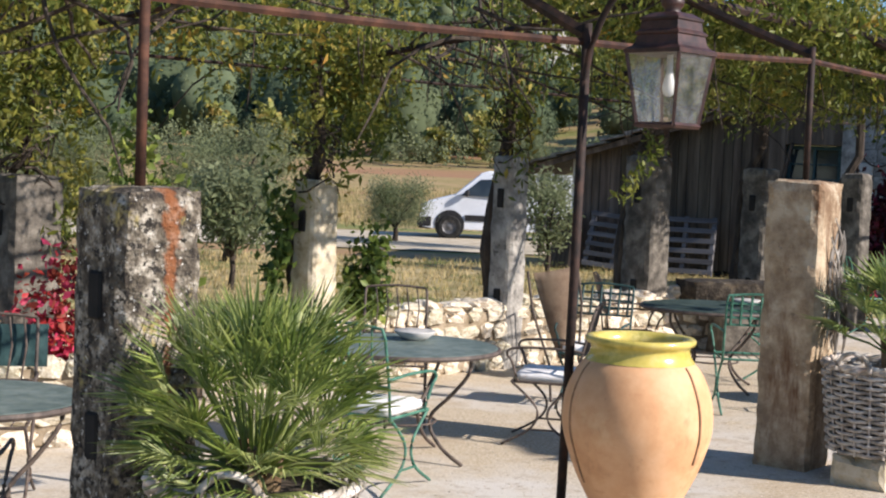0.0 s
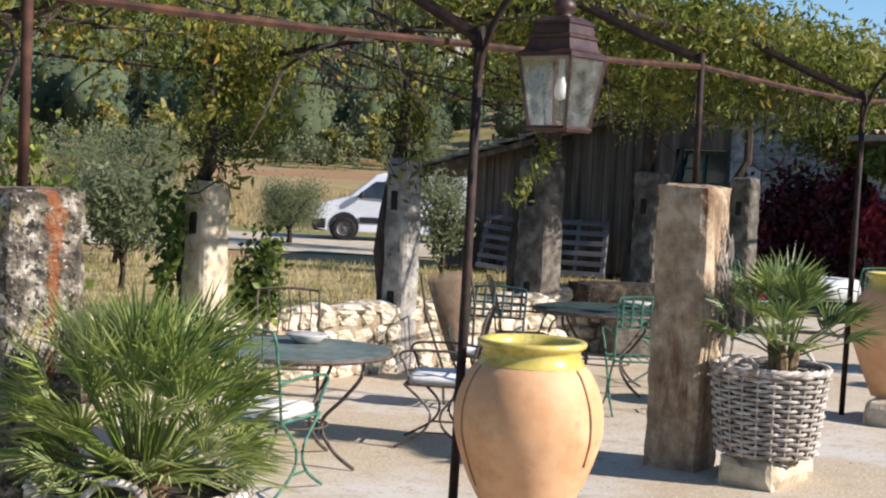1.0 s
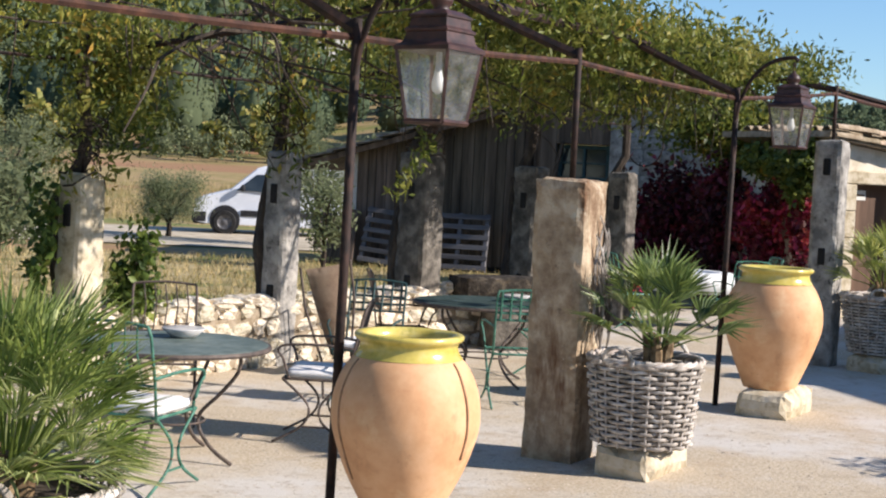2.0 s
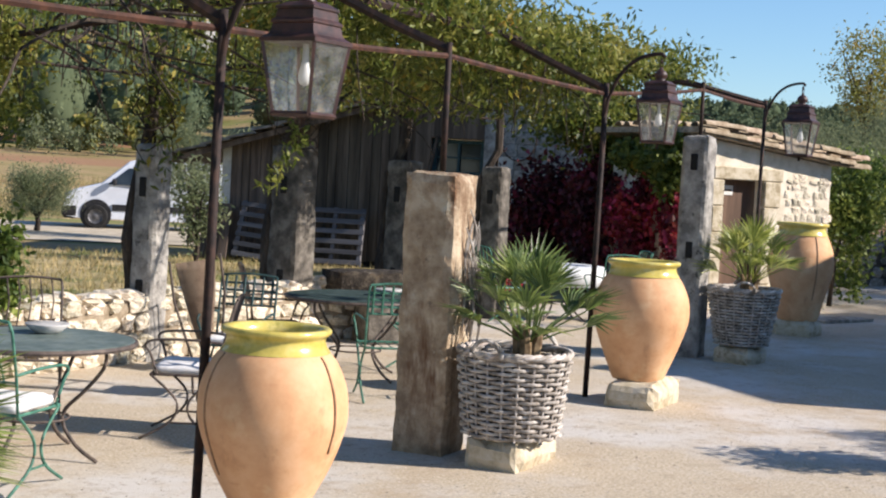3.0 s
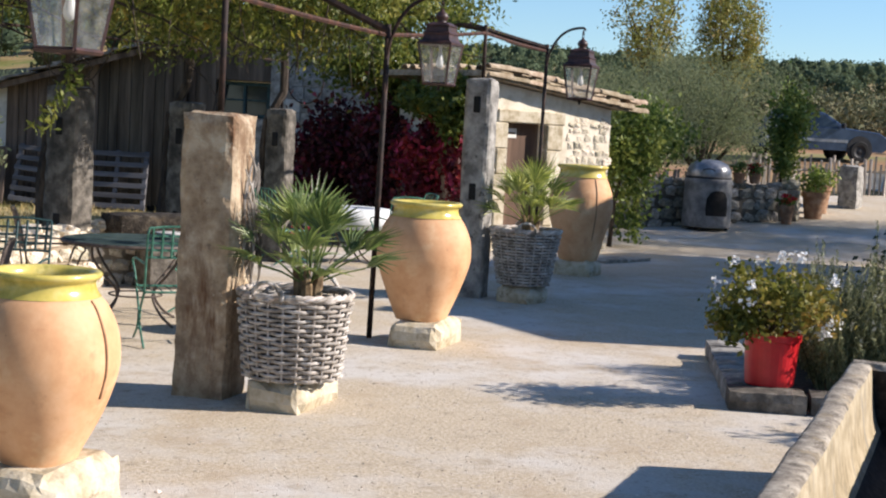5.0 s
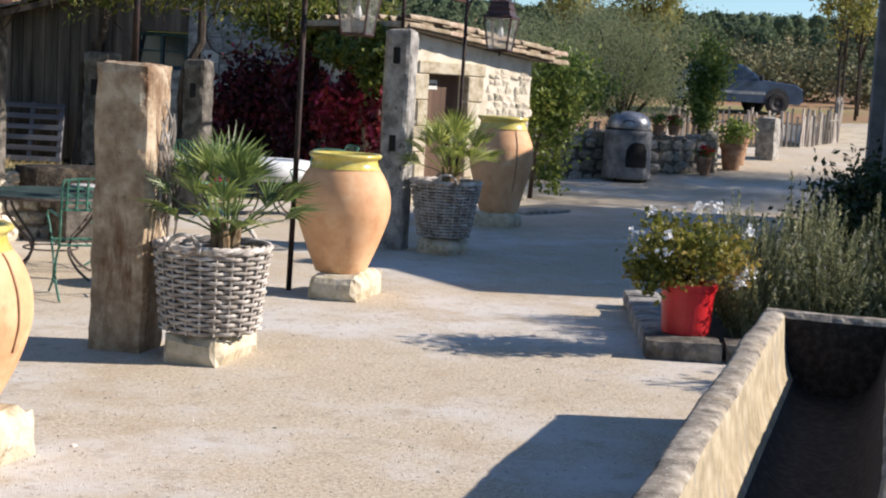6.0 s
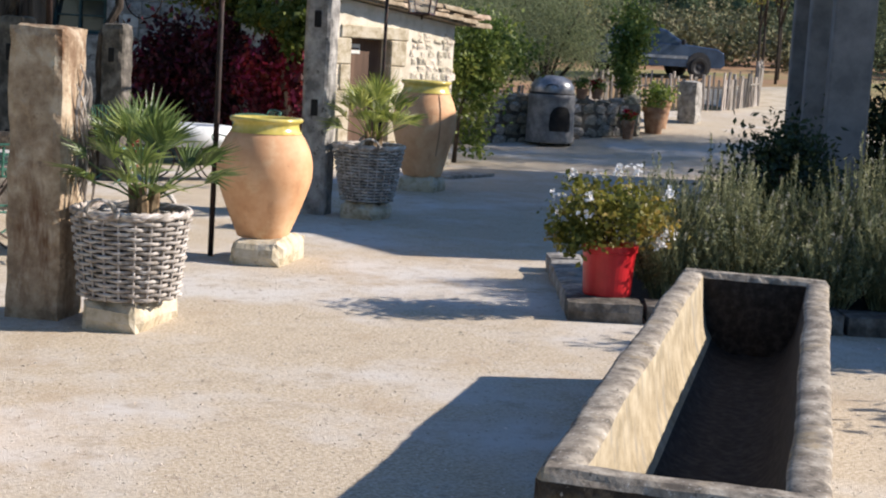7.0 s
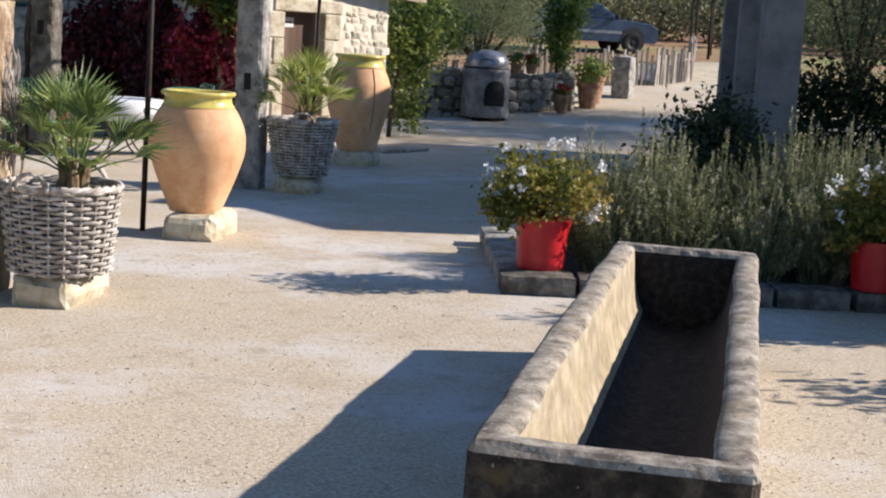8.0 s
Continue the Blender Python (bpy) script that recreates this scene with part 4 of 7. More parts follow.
plinth((-0.60, 4.98), (0.72, 0.52, 0.19), ROW_TURN, 53, "rough cream limestone block under a basket")
wicker_basket(BASK_A, 0.19, 0.31, 0.37, 0.54, 3, "grey willow basket in front of the lichened pillar")
fan_palm((-0.62, 5.0), 0.66, 0.33, 0.68, 92, 11, 0.28, 15, 0.0078, 62, 94, "dense bright green fan palm with narrow leaflets", M_PALMLIT)
M_SHRED = material("shredded_vine_bark", [(0.10, 0.085, 0.07), (0.24, 0.21, 0.18), (0.42, 0.39, 0.35)], 16, 7, 0.95, 0.6, 50, stretch=(1, 1, 0.15), bump_distance=0.006)
old_stem = thing("dry_vine", None, "dry shredded vine stems tied against the brown pillar", "vine")
rs = random.Random(44)
for k in range(22):
    foot = Vector((*P_B, rs.uniform(0.66, 1.35))) + FRONT * (0.208 + 0.014 * (k % 3)) + U * rs.uniform(0.0, 0.17)
    bm = bmesh.new()
    hgt, bow = rs.uniform(0.22, 0.55), rs.uniform(0, 6.3)
    tube(bm, [foot + FRONT * (0.03 * math.sin(3.1 * t) * math.sin(bow)) + U * (0.05 * math.sin(bow + 3 * t)) + Vector((0, 0, hgt * t)) for t in (0, 0.2, 0.4, 0.6, 0.8, 1.0)], [0.003, 0.009, 0.012, 0.011, 0.008, 0.003], 5, flat=0.5)
    part("stem", bm, M_SHRED, old_stem)
# ---- weathered barn behind the pergola ----
def on_wall(origin, d, turn=None):
    """Pose with x along the wall d, y into the wall, z up."""
    return pose(origin[0], origin[1], 0, 0, 0, math.degrees(math.atan2(d[1], d[0])))


def barn():
    d = Vector((0.915, -0.403, 0)).normalized()
    org = Vector((2.78, 28.7, 0))
    ob = thing("barn", on_wall(org, d), "weathered grey plank barn under a sagging old roof, in shade", "barn")
    rake = lambda x: 2.28 + 0.30 * x if x < 4.6 else 3.66
    rng = random.Random(2)
    x = 0.0
    while x < 3.7:
        w = rng.uniform(0.15, 0.24)
        bm = bmesh.new()
        t = rng.uniform(0, 0.025)
        box(bm, (x + 0.006, -0.03 - t, rng.uniform(0.02, 0.1)), (min(x + w, 3.7) - 0.006, 0.0 - t, rake(x) - 0.02), 0.004)
        part("plank", bm, M_PLANK, ob)
        x += w
    # Black sheet put behind the gaps in place of the barn's inner shade.
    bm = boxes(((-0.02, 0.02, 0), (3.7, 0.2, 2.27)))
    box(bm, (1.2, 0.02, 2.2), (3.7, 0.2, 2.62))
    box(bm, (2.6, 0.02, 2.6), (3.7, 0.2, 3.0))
    part("backing", bm, M_DARK, ob, "near-black backing that stands for shade behind the planks")
    part("wall", boxes(((-0.18, -0.05, 0), (0.03, 0.3, 2.2)), bevel=0.02), M_PLASTER, ob, "pale plastered corner post")
    # stone bay with a small deep window
    part("wall", boxes(((5.05, -0.12, 0), (7.3, 0.3, 3.7)), ((4.02, -0.12, 0), (5.05, 0.3, 1.86)), bevel=0.012), M_PILLAR_GREY, ob, "grey rubble stone wall")
    part("door_post", boxes(((3.7, -0.12, 0), (4.02, 0.3, 3.35)), ((4.02, -0.12, 2.56), (5.05, 0.3, 3.5)), bevel=0.012), M_PLANK, ob, "dark timber post and lintel")
    win = part("window", boxes(((4.04, 0.16, 1.88), (5.03, 0.20, 2.54))), M_CARGLASS, ob, "dark window with a teal frame")
    bm = boxes(((4.03, 0.04, 1.87), (4.10, 0.15, 2.55)), ((4.97, 0.04, 1.87), (5.04, 0.15, 2.55)), ((4.10, 0.04, 2.48), (4.97, 0.15, 2.55)), ((4.10, 0.04, 1.87), (4.97, 0.15, 1.94)), ((4.51, 0.06, 1.94), (4.56, 0.14, 2.48)), ((4.10, 0.07, 2.19), (4.51, 0.13, 2.22)), ((4.56, 0.07, 2.19), (4.97, 0.13, 2.22)))
    part("window_frame", bm, M_TEAL, win)
    rb = random.Random(31)   # pale dressed blocks beside the window
    for k in range(6):
        z0 = 1.30 + 0.245 * k
        xa = 5.34
        while xa < 6.5:
            wb = rb.uniform(0.26, 0.46)
            blk = rough_block((wb - 0.012, 0.05, 0.235), (3, 2, 2), 0.006, rb.randint(0, 99), 0.012)
            part("stone", blk, M_PLASTER if rb.random() < 0.25 else M_PILLAR_GREY, ob, m=pose(xa + wb / 2, -0.13, z0))
            xa += wb
    bm = bmesh.new()
    tube(bm, [(5.72 + 0.34 * math.cos(k * math.tau / 28), -0.18, 2.62 + 0.42 * math.sin(k * math.tau / 28)) for k in range(28)], 0.014, 6, closed=True)
    part("hoop", bm, M_IRON, ob, "thin iron hoop on the wall", smooth=True)
    # roof: slabs in courses down the slope, overhanging the front
    sl = math.atan(0.30)
    for i in range(13):
        for j in range(5):
            bm = rough_block((0.62, 0.72, 0.05), (2, 2, 1), 0.012, i * 9 + j, 0.01)
            xx = -1.15 + i * 0.5
            ob2 = part("roof_slab", bm, M_OLDROOF, ob)
            ob2.matrix_local = pose(xx, -0.28 + j * 0.66, 2.30 + 0.30 * xx + rng.uniform(0.0, 0.03), 0, -math.degrees(sl) + 4, rng.uniform(-3, 3))
    part("roof", boxes(((-1.3, -0.42, 0), (5.4, 2.6, 0.06))), M_PLANK, ob, "roof boarding", m=pose(0, 0, 2.20, 0, -math.degrees(sl), 0))
    bm = boxes(((5.3, -0.35, 3.62), (7.6, 2.7, 3.76)))
    part("roof", bm, M_OLDROOF, ob)
    part("verge_board", boxes(((-1.3, -0.47, -0.04), (5.4, -0.43, 0.07))), M_PLANK, ob, "grey verge board", m=pose(0, 0, 2.20, 0, -math.degrees(sl), 0))
    part("wall", boxes(((-0.18, 0.31, 0), (0.0, 2.4, 2.15)), ((7.1, 0.31, 0), (7.3, 2.4, 3.6)), ((0.0, 2.2, 0), (7.1, 2.4, 2.2))), M_PLASTER, ob)
    for k, (a, z0, z1) in enumerate(((3.55, 0.0, 3.2), (4.05, 0.2, 2.6))):
        bm = bmesh.new()
        tube(bm, [(a - 0.35, -0.16, z0), (a - 0.2, -0.17, (z0 + z1) * 0.4), (a + 0.1, -0.15, z1)], [0.07, 0.05, 0.035], 7)
        part("vine_trunk", bm, M_BARK, ob, "dark vine stem leaning on the planks")
    return on_wall(org, d)


BARN = barn()


def pallet(at, lean, label, tip=0.0):
    ob = thing("pallet", BARN @ pose(at, -0.62, 0.02, -lean, tip, 0), label, "pallet", "pallets leaning on the barn")
    for k in range(6):
        part("slat", boxes(((-0.6, -0.02, 0.02 + k * 0.20), (0.6, 0.0, 0.115 + k * 0.20)), bevel=0.004), M_PALLET, ob)
    for x in (-0.58, -0.04, 0.5):
        part("stringer", boxes(((x, 0.001, 0.0), (x + 0.08, 0.1, 1.14)), bevel=0.006), M_PALLET, ob)
    return ob


pallet(0.86, 16, "grey wooden pallet leaning askew against the barn planks", 5)
pallet(2.26, 14, "grey wooden pallet propped beside the vine stem")
for k in range(6):
    bm = boxes(((-0.09, -0.02, 0), (0.09, 0.02, 1.0 + 0.08 * (k % 3))), bevel=0.005)
    ob = part("loose_board", bm, M_PLANK)
    ob.matrix_world = BARN @ pose(-0.45 + k * 0.11, -0.55 - 0.03 * k, 0.0, -22, 12 - 3 * k, 0)
    tagged(ob, "grey loose board leaning against the barn corner", "board", "loose boards")


# ---- stone hut with clay tile roof ----
def hut():
    org = Vector((9.1, 20.3, 0))
    ob = thing("stone_hut", on_wall(org, (0.955, 0.296)), "small cream stone hut with clay tile roof", "hut")
    L, D, t = 2.72, 2.2, 0.35
    slope = 0.115
    top = lambda x: 2.64 - slope * x

    def prism(x0, x1, z0, name, label=""):
        bm = bmesh.new()
        vs = [bm.verts.new(p) for p in ((x0, 0, z0), (x1, 0, z0), (x1, 0, top(x1)), (x0, 0, top(x0)), (x0, t, z0), (x1, t, z0), (x1, t, top(x1)), (x0, t, top(x0)))]
        for f in ((0, 1, 2, 3), (5, 4, 7, 6), (0, 3, 7, 4), (1, 5, 6, 2), (3, 2, 6, 7), (0, 4, 5, 1)):
            bm.faces.new([vs[i] for i in f])
        part(name, bm, M_CREAM, ob, label)
    prism(0, 0.44, 0, "wall", "cream lime-rendered front wall")
    prism(1.28, L, 0, "wall", "cream lime-rendered front wall")
    prism(0.44, 1.28, 2.02, "wall", "cream lime-rendered front wall")
    part("wall", boxes(((L - t, t, 0), (L, D, 2.2))), M_CREAM, ob)
    part("wall", boxes(((0, D - t, 0), (L - t, D, 2.2))), M_CREAM, ob)
    part("wall", boxes(((0, t, 0), (t, D - t, 2.55))), M_CREAM, ob)
    door = part("door", boxes(((0.44, 0.20, 0), (1.28, 0.25, 2.02)), bevel=0.004), M_DOOR, ob, "brown plank door")
    part("door_handle", boxes(((1.12, 0.17, 1.0), (1.16, 0.20, 1.12)), bevel=0.004), M_IRON, door)
    notice = part("notice", boxes(((0.50, 0.185, 1.78), (0.80, 0.198, 1.93))), M_PAPER, door, "small pale paper notice")
    part("notice_line", boxes(((0.53, 0.181, 1.84), (0.77, 0.184, 1.87))), M_DOOR, door)
    part("lintel", boxes(((0.22, -0.03, 2.02), (1.66, 0.1, 2.22)), bevel=0.015), M_SLAB, ob, "cream dressed stone lintel")
    for x0 in (0.22, 1.28):
        for k in range(5):
            ww = 0.22 if k % 2 else 0.34
            xa = x0 + (0.22 - ww if x0 < 1 else 0)
            part("jamb_stone", boxes(((xa, -0.03, 0.404 * k), (xa + ww, 0.12, 0.404 * k + 0.395)), bevel=0.014), M_SLAB, ob)
    rng = random.Random(5)
    metas = []
    for k in range(6):
        b2 = rough_block((1, 0.5, 1), (3, 2, 3), 0.10, 60 + k, 0.13, 0.0, 1.7)
        me = bpy.data.meshes.new("stone")
        b2.to_mesh(me)
        b2.free()
        me.materials.append(M_WALLSTONE)
        metas.append(me)
    for a, b in ((-0.02, 0.1), (1.72, 2.66)):
        z = 0.0
        while z < 2.3:
            h = rng.uniform(0.07, 0.17)
            x = a - rng.uniform(0, 0.12)
            while x < b:
                w = rng.uniform(0.08, 0.28)
                if z + h < top(x + w) - 0.12 and x > a - 0.03 and rng.random() < 0.88:
                    s = new("stone", rng.choice(metas))
                    s.parent = ob
                    s.matrix_local = pose(x + w / 2, rng.uniform(0.0, 0.015), z, rng.uniform(-4, 4), rng.uniform(-13, 13), rng.uniform(-5, 5)) @ Matrix.Diagonal((w * 0.93, 0.10, h * rng.uniform(0.75, 1.05), 1))
                x += w
            z += h
    # tile roof: covers run down the slope, seen end-on along the verge
    part("roof", boxes(((-0.3, -0.2, 0.0), (2.92, D + 0.2, 0.09))), M_MORTAR, ob, m=pose(0, 0, 2.66, 0, math.degrees(math.atan(slope)), 0))
    bm = bmesh.new()
    n = 10
    prof = [(0.10 * math.cos(math.pi * k / n), 0.085 * math.sin(math.pi * k / n)) for k in range(n + 1)]
    Lt = 0.46
    r0, r1 = [], []
    for y, z in prof:
        r0.append(bm.verts.new((0, y, z)))
        r1.append(bm.verts.new((Lt, y * 0.82, z * 0.82)))
    i0 = [bm.verts.new((0, v.co.y * 0.8, v.co.z * 0.8)) for v in r0]
    i1 = [bm.verts.new((Lt, v.co.y * 0.8, v.co.z * 0.8)) for v in r1]
    for k in range(n):
        bm.faces.new((r0[k], r0[k + 1], r1[k + 1], r1[k]))
        bm.faces.new((i0[k + 1], i0[k], i1[k], i1[k + 1]))
        bm.faces.new((r0[k + 1], r0[k], i0[k], i0[k + 1]))
        bm.faces.new((r1[k], r1[k + 1], i1[k + 1], i1[k]))
    tile = bpy.data.meshes.new("roof_tile")
    bm.to_mesh(tile)
    bm.free()
    tile.materials.append(M_TILE)
    for j in range(10):
        for i in range(10):
            s = new("roof_tile", tile)
            s.parent = ob
            xx = -0.35 + i * 0.34
            s.matrix_local = pose(xx + 0.62, -0.16 + j * 0.235, 2.80 - slope * (xx + 0.62) + (0.03 if j == 0 else 0) + rng.uniform(0, 0.025), rng.uniform(-6, 6), -math.degrees(math.atan(slope)) + rng.uniform(0.5, 4.5), 180 + rng.uniform(-7, 7))
    for i in range(10):
        s = new("roof_tile", tile)
        s.parent = ob
        xx = -0.35 + i * 0.34
        s.matrix_local = pose(xx + 0.62, -0.19, 2.70 - slope * (xx + 0.62) + rng.uniform(-0.012, 0.012), rng.uniform(-8, 8), -math.degrees(math.atan(slope)) + rng.uniform(0.5, 4.5), 180 + rng.uniform(-6, 6))


hut()


# ---- house porch; its unseen roof and walls are added to shade the path ----
def porch():
    ob = thing("house", None, "grey house porch with square columns, in shade", "house")
    d = Vector((0.62, 0.785, 0))
    for i in range(3):
        c = Vector((11.02, 11.25, 0)) + d * (3.4 * i)
        bm = bmesh.new()
        turn = math.degrees(math.atan2(d.y, d.x))
        z0 = terrain(c.x, c.y)
        box(bm, (-0.21, -0.21, z0), (0.21, 0.21, 3.60), 0.02, pose(c.x, c.y, 0, 0, 0, turn))
        box(bm, (-0.25, -0.25, z0 - 0.02), (0.25, 0.25, z0 + 0.12), 0.02, pose(c.x, c.y, 0, 0, 0, turn))
        part("column", bm, M_COLUMN, ob)
    # Roof outline made up out of view so its shadow fits the path.
    outline = [(11.35, 9.4), (10.98, 12.3), (14.2, 17.1), (17.3, 18.6), (21.5, 16.5), (17.4, 7.2), (12.9, 8.8)]
    bm = bmesh.new()
    lo = [bm.verts.new((x + 0.80, y - 0.32, 3.60)) for x, y in outline]
    hi = [bm.verts.new((x + 0.80, y - 0.32, 3.82)) for x, y in outline]
    bm.faces.new(lo)
    bm.faces.new(hi[::-1])
    for i in range(len(outline)):
        j = (i + 1) % len(outline)
        bm.faces.new((lo[j], lo[i], hi[i], hi[j]))
    part("porch_roof", bm, M_TILE, ob)
    turn = math.degrees(math.atan2(d.y, d.x))
    part("wall", boxes(((0, -4, 0), (14, -3.75, 3.60)), ((0, -8, 0), (0.3, -4, 3.60))), M_PLASTER, ob, "plastered house wall, added out of view", m=pose(12.0, 10.2, 0, 0, 0, turn))


porch()

# ---- rubble wall, smoker and gate beyond the path ----
rng_wall2 = random.Random(9)
stone_wall("garden_wall", (13.6, 26.2, 0), (19.35, 26.75, 0), 0.4, 1.0, rng_wall2, M_DARKSTONE, M_DARKMORTAR, "rubble garden wall of round stones in dark mortar", size=(0.22, 0.44), rows=4)
stone_wall("garden_wall", (19.3, 26.55, 0), (20.0, 27.6, 0), 0.4, 1.05, rng_wall2, M_SLAB, M_MORTAR, "pale stone end of the garden wall", size=(0.3, 0.44), rows=4)


def smoker():
    z = terrain(16.9, 25.6)
    ob = thing("barrel_smoker", pose(16.63, 25.72, z, 0, 0, -33), "big grey steel barrel smoker with domed lid and open firebox", "smoker")
    bm = bmesh.new()
    lathe(bm, [(0.001, 0.05), (0.50, 0.05), (0.51, 0.08), (0.50, 0.5), (0.49, 0.95), (0.51, 1.0), (0.48, 1.06)], 40)
    part("body", bm, M_STEELBODY, ob, smooth=True)
    bm = bmesh.new()
    lathe(bm, [(0.44, 1.05), (0.46, 1.10), (0.45, 1.24), (0.38, 1.36), (0.22, 1.44), (0.001, 1.46)], 40)
    part("lid", bm, M_STEEL, ob, "shiny domed steel lid", smooth=True)
    bm = bmesh.new()
    tube(bm, [(0.46 * math.cos(k * math.tau / 40), 0.46 * math.sin(k * math.tau / 40), 1.08) for k in range(40)], 0.025, 6, closed=True)
    part("band", bm, M_BLACKPLASTIC, ob)
    # Firebox opening: a near-black patch on the barrel, its inner shade as colour.
    bm = bmesh.new()
    ring = []
    for (w, z0) in ((0.26, 0.30), (0.28, 0.42), (0.26, 0.66), (0.18, 0.78), (0.08, 0.82)):
        row = []
        for k in range(9):
            a = -math.pi / 2 + (k - 4) / 4 * w / 0.5 * 0.9 + 0.45
            row.append(bm.verts.new((0.512 * math.cos(a), 0.512 * math.sin(a), z0)))
        ring.append(row)
    for r0, r1 in zip(ring, ring[1:]):
        for k in range(8):
            bm.faces.new((r0[k], r0[k + 1], r1[k + 1], r1[k]))
    part("firebox_mouth", bm, M_DARK, ob, "near-black patch that stands for the dark inside of the opening")
    for a in (0, 2.1, 4.2):
        part("leg", boxes(((-0.03, -0.03, 0), (0.03, 0.03, 0.07))), M_IRON, ob, m=pose(0.42 * math.cos(a), 0.42 * math.sin(a), 0))
    bm = bmesh.new()
    tube(bm, arc(lambda t: (0.12 * math.cos(math.pi * t), -0.44, 1.22 + 0.05 * math.sin(math.pi * t)), 10), 0.012, 6)
    part("handle", bm, M_BLACKPLASTIC, ob)


smoker()


def fence():
    rng = random.Random(3)
    ob = thing("stake_fence", None, "grey split-stake garden fence", "fence")
    stakes = [bpy.data.meshes.new("stake") for _ in range(4)]
    for k, me in enumerate(stakes):
        bm = rough_block((0.12, 0.06, 0.86 + 0.07 * k), (1, 1, 4), 0.012, 80 + k, 0.01)
        bm.to_mesh(me)
        bm.free()
        me.materials.append(M_STAKE)
    runs = [((21.8, 31.9), (25.4, 30.9)), ((14.5, 27.6), (20.0, 28.5)), ((25.4, 30.9), (27.5, 31.9)), ((27.5, 31.9), (31.0, 36.0))]
    for a, b in runs:
        a, b = Vector((*a, 0)), Vector((*b, 0))
        n = int((b - a).length / 0.135)
        for i in range(n):
            p = a.lerp(b, i / n)
            s = new("stake", rng.choice(stakes))
            s.parent = ob
            s.matrix_world = pose(p.x, p.y, terrain(p.x, p.y) - 0.03, rng.uniform(-4, 4), rng.uniform(-4, 4), rng.uniform(0, 90))
        bm = bmesh.new()
        tube(bm, [Vector((a.x, a.y, terrain(a.x, a.y) + 0.62)), Vector((b.x, b.y, terrain(b.x, b.y) + 0.62))], 0.03, 5)
        part("rail", bm, M_STAKE, ob)


fence()
ob = part("stone_block", rough_block((0.75, 0.5, 1.05), (4, 3, 5), 0.03, 91, 0.04), M_PILLAR_GREY)
ob.matrix_world = pose(22.6, 28.7, terrain(22.6, 28.7) - 0.02, 0, 0, 40)
tagged(ob, "grey standing stone block beside the path", "stone block")
ob = part("threshold_slab", rough_block((1.2, 0.5, 0.06), (6, 4, 1), 0.015, 92, 0.02), M_DARKSTONE)
ob.matrix_world = pose(10.9, 19.2, 0, 0, 0, 25)
tagged(ob, "flat grey stone slab on the gravel by the hut", "stone slab")
# ---- vehicles ----
def extrude_side(outline, half, mat, name, parent, tuck=0.12, label="", belt=0.9):
    """A car body: a side outline carried across the width, the flanks tucked in above the belt."""
    bm = bmesh.new()
    rows = []
    for k, f in enumerate((-1, -0.94, -0.6, 0, 0.6, 0.94, 1)):
        row = []
        for x, z in outline:
            inset = tuck * max(0.0, (z - belt)) * abs(f)
            y = half * f - math.copysign(inset, f) * (1 if f else 0)
            dz = -0.035 if abs(f) == 1 and z > 0.35 else 0.0
            row.append(bm.verts.new((x, y, z + dz)))
        rows.append(row)
    n = len(outline)
    for r0, r1 in zip(rows, rows[1:]):
        for i in range(n):
            bm.faces.new((r0[i], r0[(i + 1) % n], r1[(i + 1) % n], r1[i]))
    bm.faces.new(rows[0])
    bm.faces.new(rows[-1][::-1])
    bmesh.ops.recalc_face_normals(bm, faces=bm.faces)
    return part(name, bm, mat, parent, label)


def wheel(parent, x, y, r, out, rim=None):
    bm = bmesh.new()
    lathe(bm, [(r * 0.62, -0.1), (r * 0.93, -0.1), (r, -0.06), (r, 0.06), (r * 0.93, 0.1), (r * 0.62, 0.1)], 28)
    w = part("wheel", bm, M_TYRE, parent, "black rubber tyre with a grey rim", m=pose(x, y, r, 90, 0, 0), smooth=False)
    bm = bmesh.new()
    lathe(bm, [(0.001, -out * 0.07), (r * 0.18, -out * 0.075), (r * 0.25, -out * 0.06), (r * 0.58, -out * 0.08), (r * 0.64, -out * 0.1)], 28)
    part("rim", bm, rim or M_RIM, w, smooth=True)


def flank(parent, name, pts, y, mat, label=""):
    """A panel lying on the side of a vehicle, 12 mm thick."""
    for s in (-1, 1):
        bm = bmesh.new()
        a = [bm.verts.new((x, s * (yy + 0.012), z)) for x, z, yy in [(p[0], p[1], p[2] if len(p) > 2 else y) for p in pts]]
        b = [bm.verts.new((v.co.x, v.co.y - s * 0.03, v.co.z)) for v in a]
        bm.faces.new(a if s < 0 else a[::-1])
        bm.faces.new(b[::-1] if s < 0 else b)
        for i in range(len(a)):
            j = (i + 1) % len(a)
            bm.faces.new((a[i], b[i], b[j], a[j]) if s < 0 else (a[j], b[j], b[i], a[i]))
        part(name, bm, mat, parent, label)


